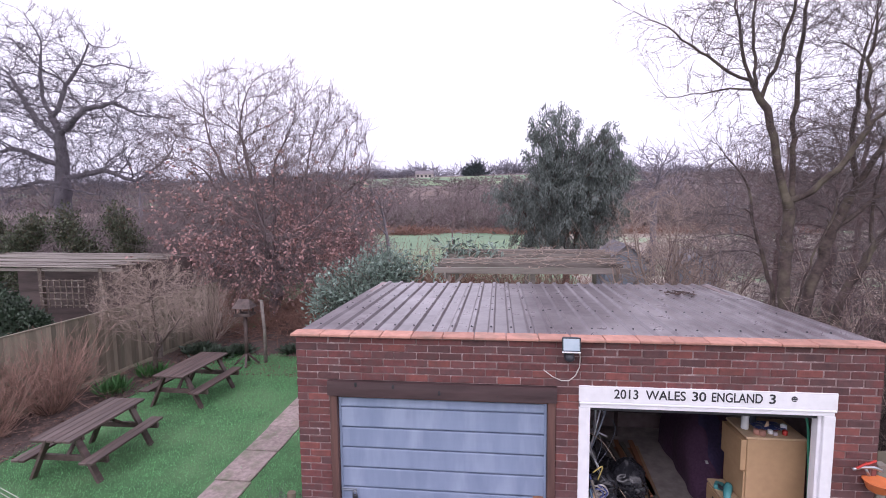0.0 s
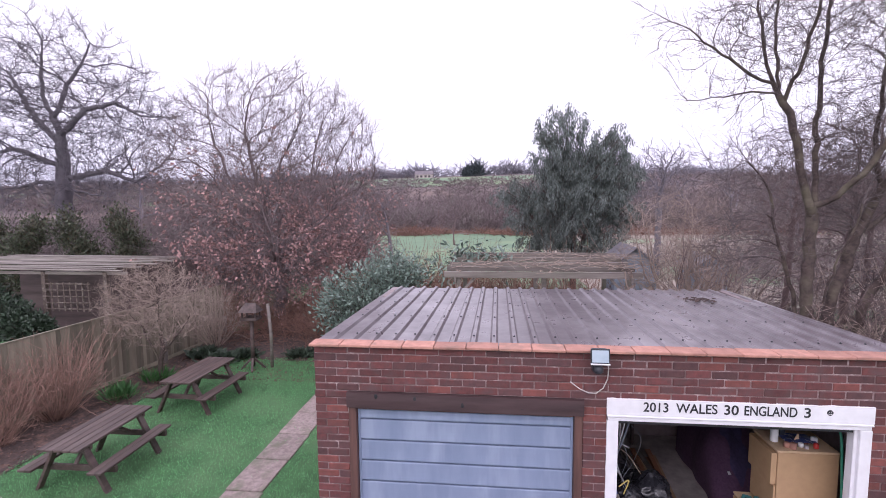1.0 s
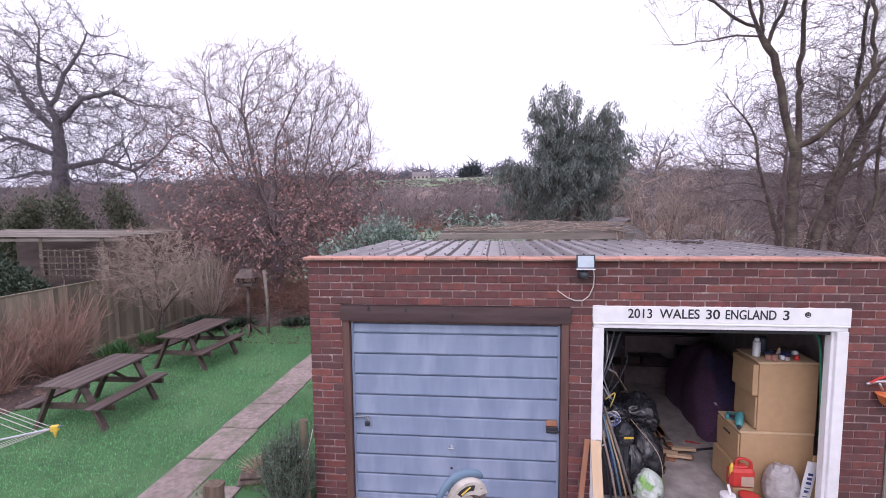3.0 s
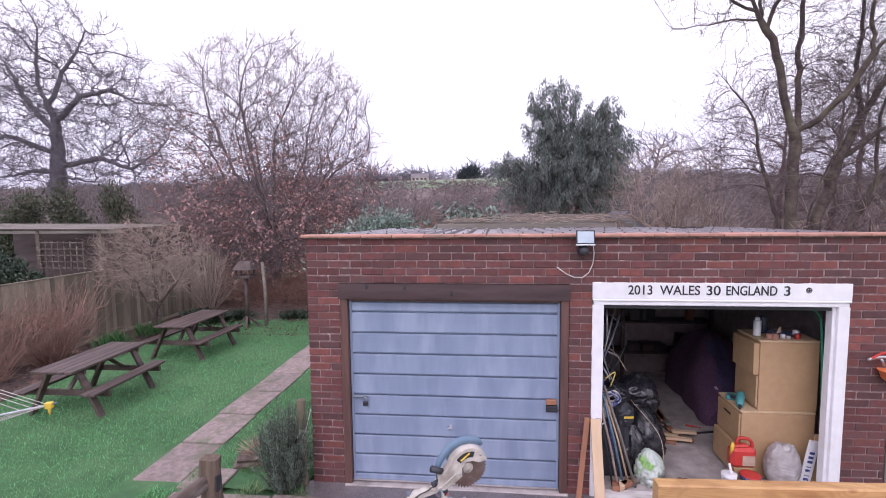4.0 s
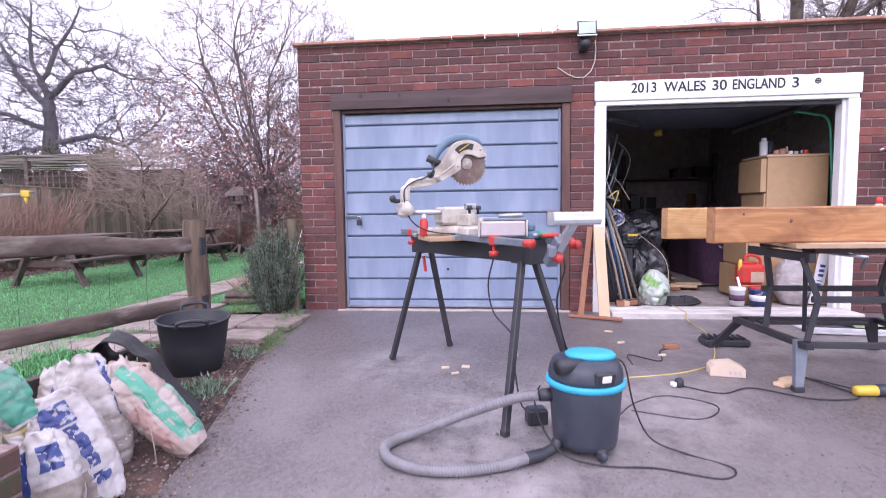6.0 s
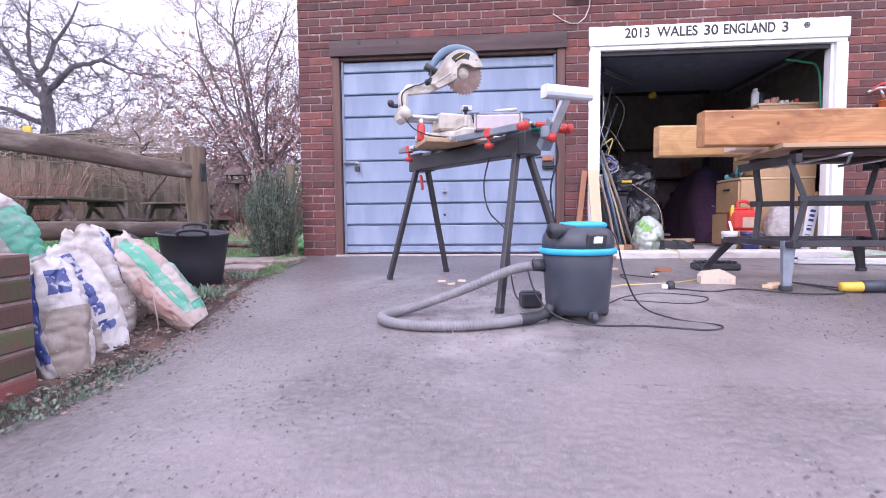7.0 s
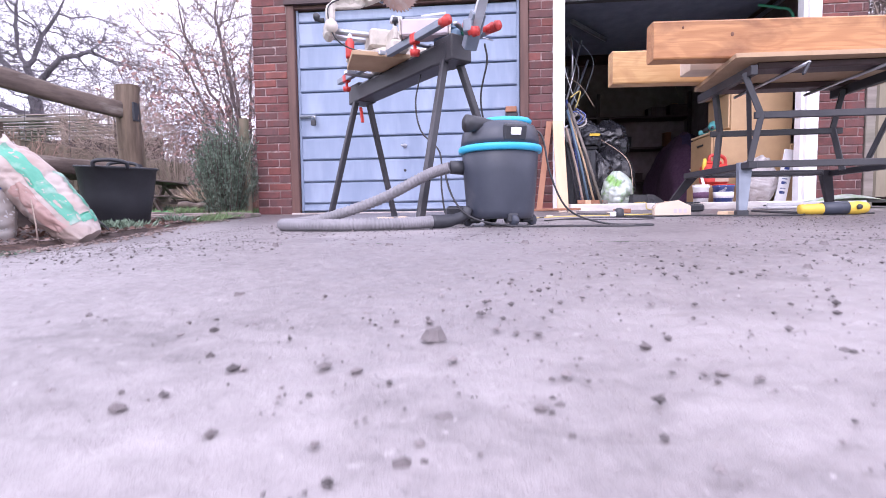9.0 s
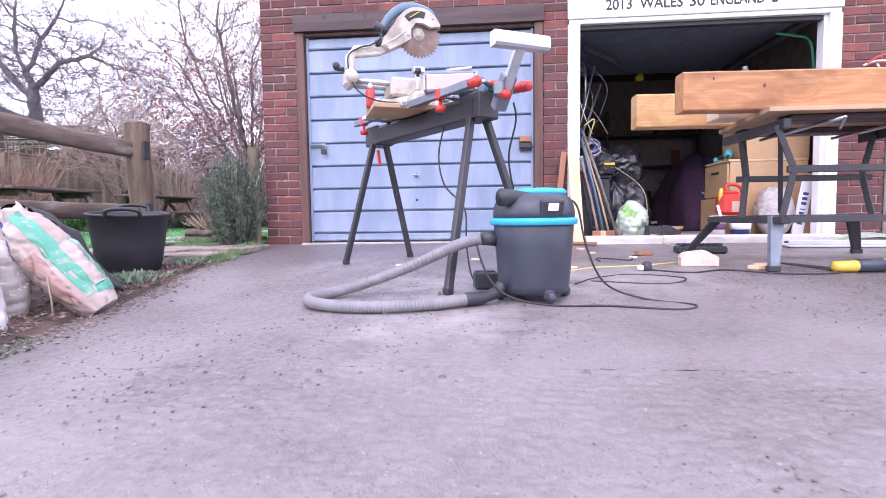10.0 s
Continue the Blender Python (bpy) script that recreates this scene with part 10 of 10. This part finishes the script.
cable("extension_cable", "looped cable hanging over the bags", [(3.34, 0.62, 0.74), (3.55, 0.36, 0.5), (3.60, 0.32, 0.25), (3.57, 0.30, FZ + 0.02)], 0.004, STRAW)
yl = thing("hanging_lamp", "small yellow inspection lamp hanging in the dark", "lamp", pose(4.0, 1.95, 1.94))
part("shade", Mesh().lathe([(0.02, -0.05), (0.035, -0.04), (0.05, 0.03), (0.02, 0.045)], 14, pose(0, 0, 0, 0, 70, 0)), YELLOW, yl)
part("cord", Mesh().tube([(0.0, 0, 0.03), (0.02, 0.02, 0.45)], 0.005, 6), CABLE, yl)

# sheeted heap, planks and the back shelves
def heap_at(u, v, lift=0.0):
    """A place on the slumped cloth: u runs to the back, v from one side over the top to the other."""
    a = math.pi * v
    crown = math.sin(math.pi * (0.03 + 0.80 * u)) ** 0.62 * math.sin(a) ** 0.72
    lump = 1 + 0.26 * noise.noise(Vector((u * 3.2, v * 3.4, 2))) + 0.10 * noise.noise(Vector((u * 9, v * 8, 5)))
    fold = 0.018 * math.sin(v * 34 + 7 * noise.noise(Vector((u * 3, v * 3, 4)))) * math.sin(a)
    return (4.92 + (0.40 + lift) * math.cos(a) * (0.92 + 0.16 * noise.noise(Vector((u * 4, v * 4, 8)))), 1.60 + 1.55 * u + 0.06 * noise.noise(Vector((v * 5, u * 3, 7))) - lift, FZ + 1.0 * crown * lump + fold + lift)


hrows = [[heap_at(i / 21, j / 29) for j in range(30)] for i in range(22)]
thing("dust_sheet", "purple cloth draped over stored furniture", "cloth", mesh=Mesh().ribbon(hrows).add(hrows[0], [tuple(range(30))]), material=PURPLE)
vr = [[heap_at(0.06 + 0.34 * i / 11 + 0.03 * math.sin(j * 0.9), 0.44 + 0.22 * j / 8 + 0.02 * math.sin(i * 1.1), 0.018) for j in range(9)] for i in range(12)]
thing("blanket", "dark violet blanket slumped over the heap", "blanket", mesh=Mesh().ribbon(vr).ribbon([[(x, y + 0.012, z - 0.012) for x, y, z in r_] for r_ in vr][::-1]), material=VIOLET)
bx, by, bz = heap_at(0.10, 0.70, 0.006)
thing("paper_tag", "small torn white paper tag on the cloth", "tag", pose(bx, by, bz, 40, 10, 15), mesh=Mesh().box(-0.03, 0.03, -0.022, 0.022, 0, 0.003, 0.001), material=WHITE)
for i in range(11):
    x, y = 3.78 + 0.06 * (i % 6), 1.35 + 0.06 * (i % 4)
    thing("plank", "rough reclaimed plank stacked on the floor", "plank", pose(x, y + 0.7, FZ + 0.03 * (i // 3), 0.0, 0, 4 * math.sin(i * 2.3)), "planks on the garage floor", Mesh().box(-0.035, 0.035, -0.75 + 0.05 * (i % 3), 0.75, 0.0, 0.028, 0.003), (GREYWOOD, REDWOOD, PLY)[i % 3])
for i in range(6):
    thing("plank", "short sawn offcut on the plank stack", "plank", pose(3.86 + 0.06 * i, 1.12 + 0.09 * (i % 3), FZ + 0.0 + 0.03 * (i % 2), 0, 0, 70 + 25 * math.sin(i * 3)), "planks on the garage floor", Mesh().box(-0.03, 0.03, -0.14, 0.14, 0, 0.03, 0.003), NEWWOOD if i % 2 else REDWOOD)
thing("iron_bar", "dark bar lying on the garage floor", "bar", pose(4.42, 1.38, FZ, 0, 0, 14), mesh=Mesh().box(-0.2, 0.2, -0.012, 0.012, 0, 0.02, 0.003), material=DARKSTEEL)
thing("chisel", "red-handled chisel on the garage floor", "chisel", pose(4.36, 1.55, FZ + 0.011, 0, 90, -20), mesh=Mesh().tube([(0, 0, -0.08), (0, 0, 0.0), (0, 0, 0.10)], [0.010, 0.011, 0.004], 8), material=RED)
shelf = thing("shelving", "dark timber shelves along the back wall", "shelving", pose(3.9, 3.4, FZ))
for z in (0.45, 0.95, 1.42):
    wpart("shelf", Mesh().box(2.78, 5.3, 3.25, 3.62, z, z + 0.03, 0.003), STAIN, shelf)
for x in (2.8, 3.9, 5.25):
    wpart("upright", Mesh().box(x, x + 0.05, 3.26, 3.31, FZ, 1.8, 0.003), STAIN, shelf)
g = np.random.default_rng(401)
for i in range(26):
    x, z = g.uniform(2.9, 5.2), (0.481, 0.981, 1.451)[i % 3]
    if i % 2:
        r_, h_ = g.uniform(0.04, 0.08), g.uniform(0.10, 0.24)
        thing("tin", "old paint tin on the dark shelf", "tin", pose(x, 3.42, z), "tins on the back shelves", Mesh().lathe([(r_, 0), (r_, h_), (r_ * 1.05, h_), (r_ * 1.05, h_ + 0.01)], 14), (GREYSTEEL, REDWOOD, SAWBLUE, STRAW)[i % 4])
    else:
        w2, h_ = g.uniform(0.07, 0.15), g.uniform(0.10, 0.26)
        thing("box", "old cardboard box on the dark shelf", "box", pose(x, 3.43, z, 0, 0, g.uniform(-12, 12)), "boxes on the back shelves", Mesh().box(-w2, w2, -0.12, 0.12, 0, h_, 0.003), (STAIN, DARKSTEEL, STAIN)[i % 3])


# ---- bricks of the garage front, each a piece of the wall ----
def clipped(x0, x1, holes):
    """The stretches of x0..x1 outside the holes."""
    runs = [(x0, x1)]
    for h0, h1 in holes:
        runs = [r for a, b in runs for r in ((a, min(b, h0)), (max(a, h1), b)) if r[1] - r[0] > 0.028]
    return runs


brick_meshes = {}
rng = np.random.default_rng(5)
for course in range(34):
    z = course * 0.075
    xb = -0.1125 * (course % 2)
    holes = [(o[0], o[1]) for o in (L_OPEN, R_OPEN) if z + 0.03 < o[3]]
    while xb < GW:
        for a, b in clipped(max(0, xb), min(GW, xb + 0.215), holes):
            wd = round(b - a, 3)
            tone = rng.random()
            kind_m = BRICK_DARK if tone < 0.27 else BRICK_PALE if tone > 0.87 else BRICK
            key = (wd, kind_m.name, int(rng.integers(3)) if wd == 0.215 else 0)
            if key not in brick_meshes:
                c = 0.004 + 0.002 * key[2]
                brick_meshes[key] = Mesh().box(0, wd + 0.0015, 0, 0.07, 0, 0.0658, c).data("brick", kind_m)
            place(new("brick", brick_meshes[key]), wall_front, pose(a + rng.uniform(-0.002, 0.002), rng.uniform(-0.003, 0.003), z + 0.005 + rng.uniform(-0.0015, 0.0015), rng.uniform(-0.6, 0.6), rng.uniform(-0.5, 0.5), rng.uniform(-0.4, 0.4)))
        xb += 0.225
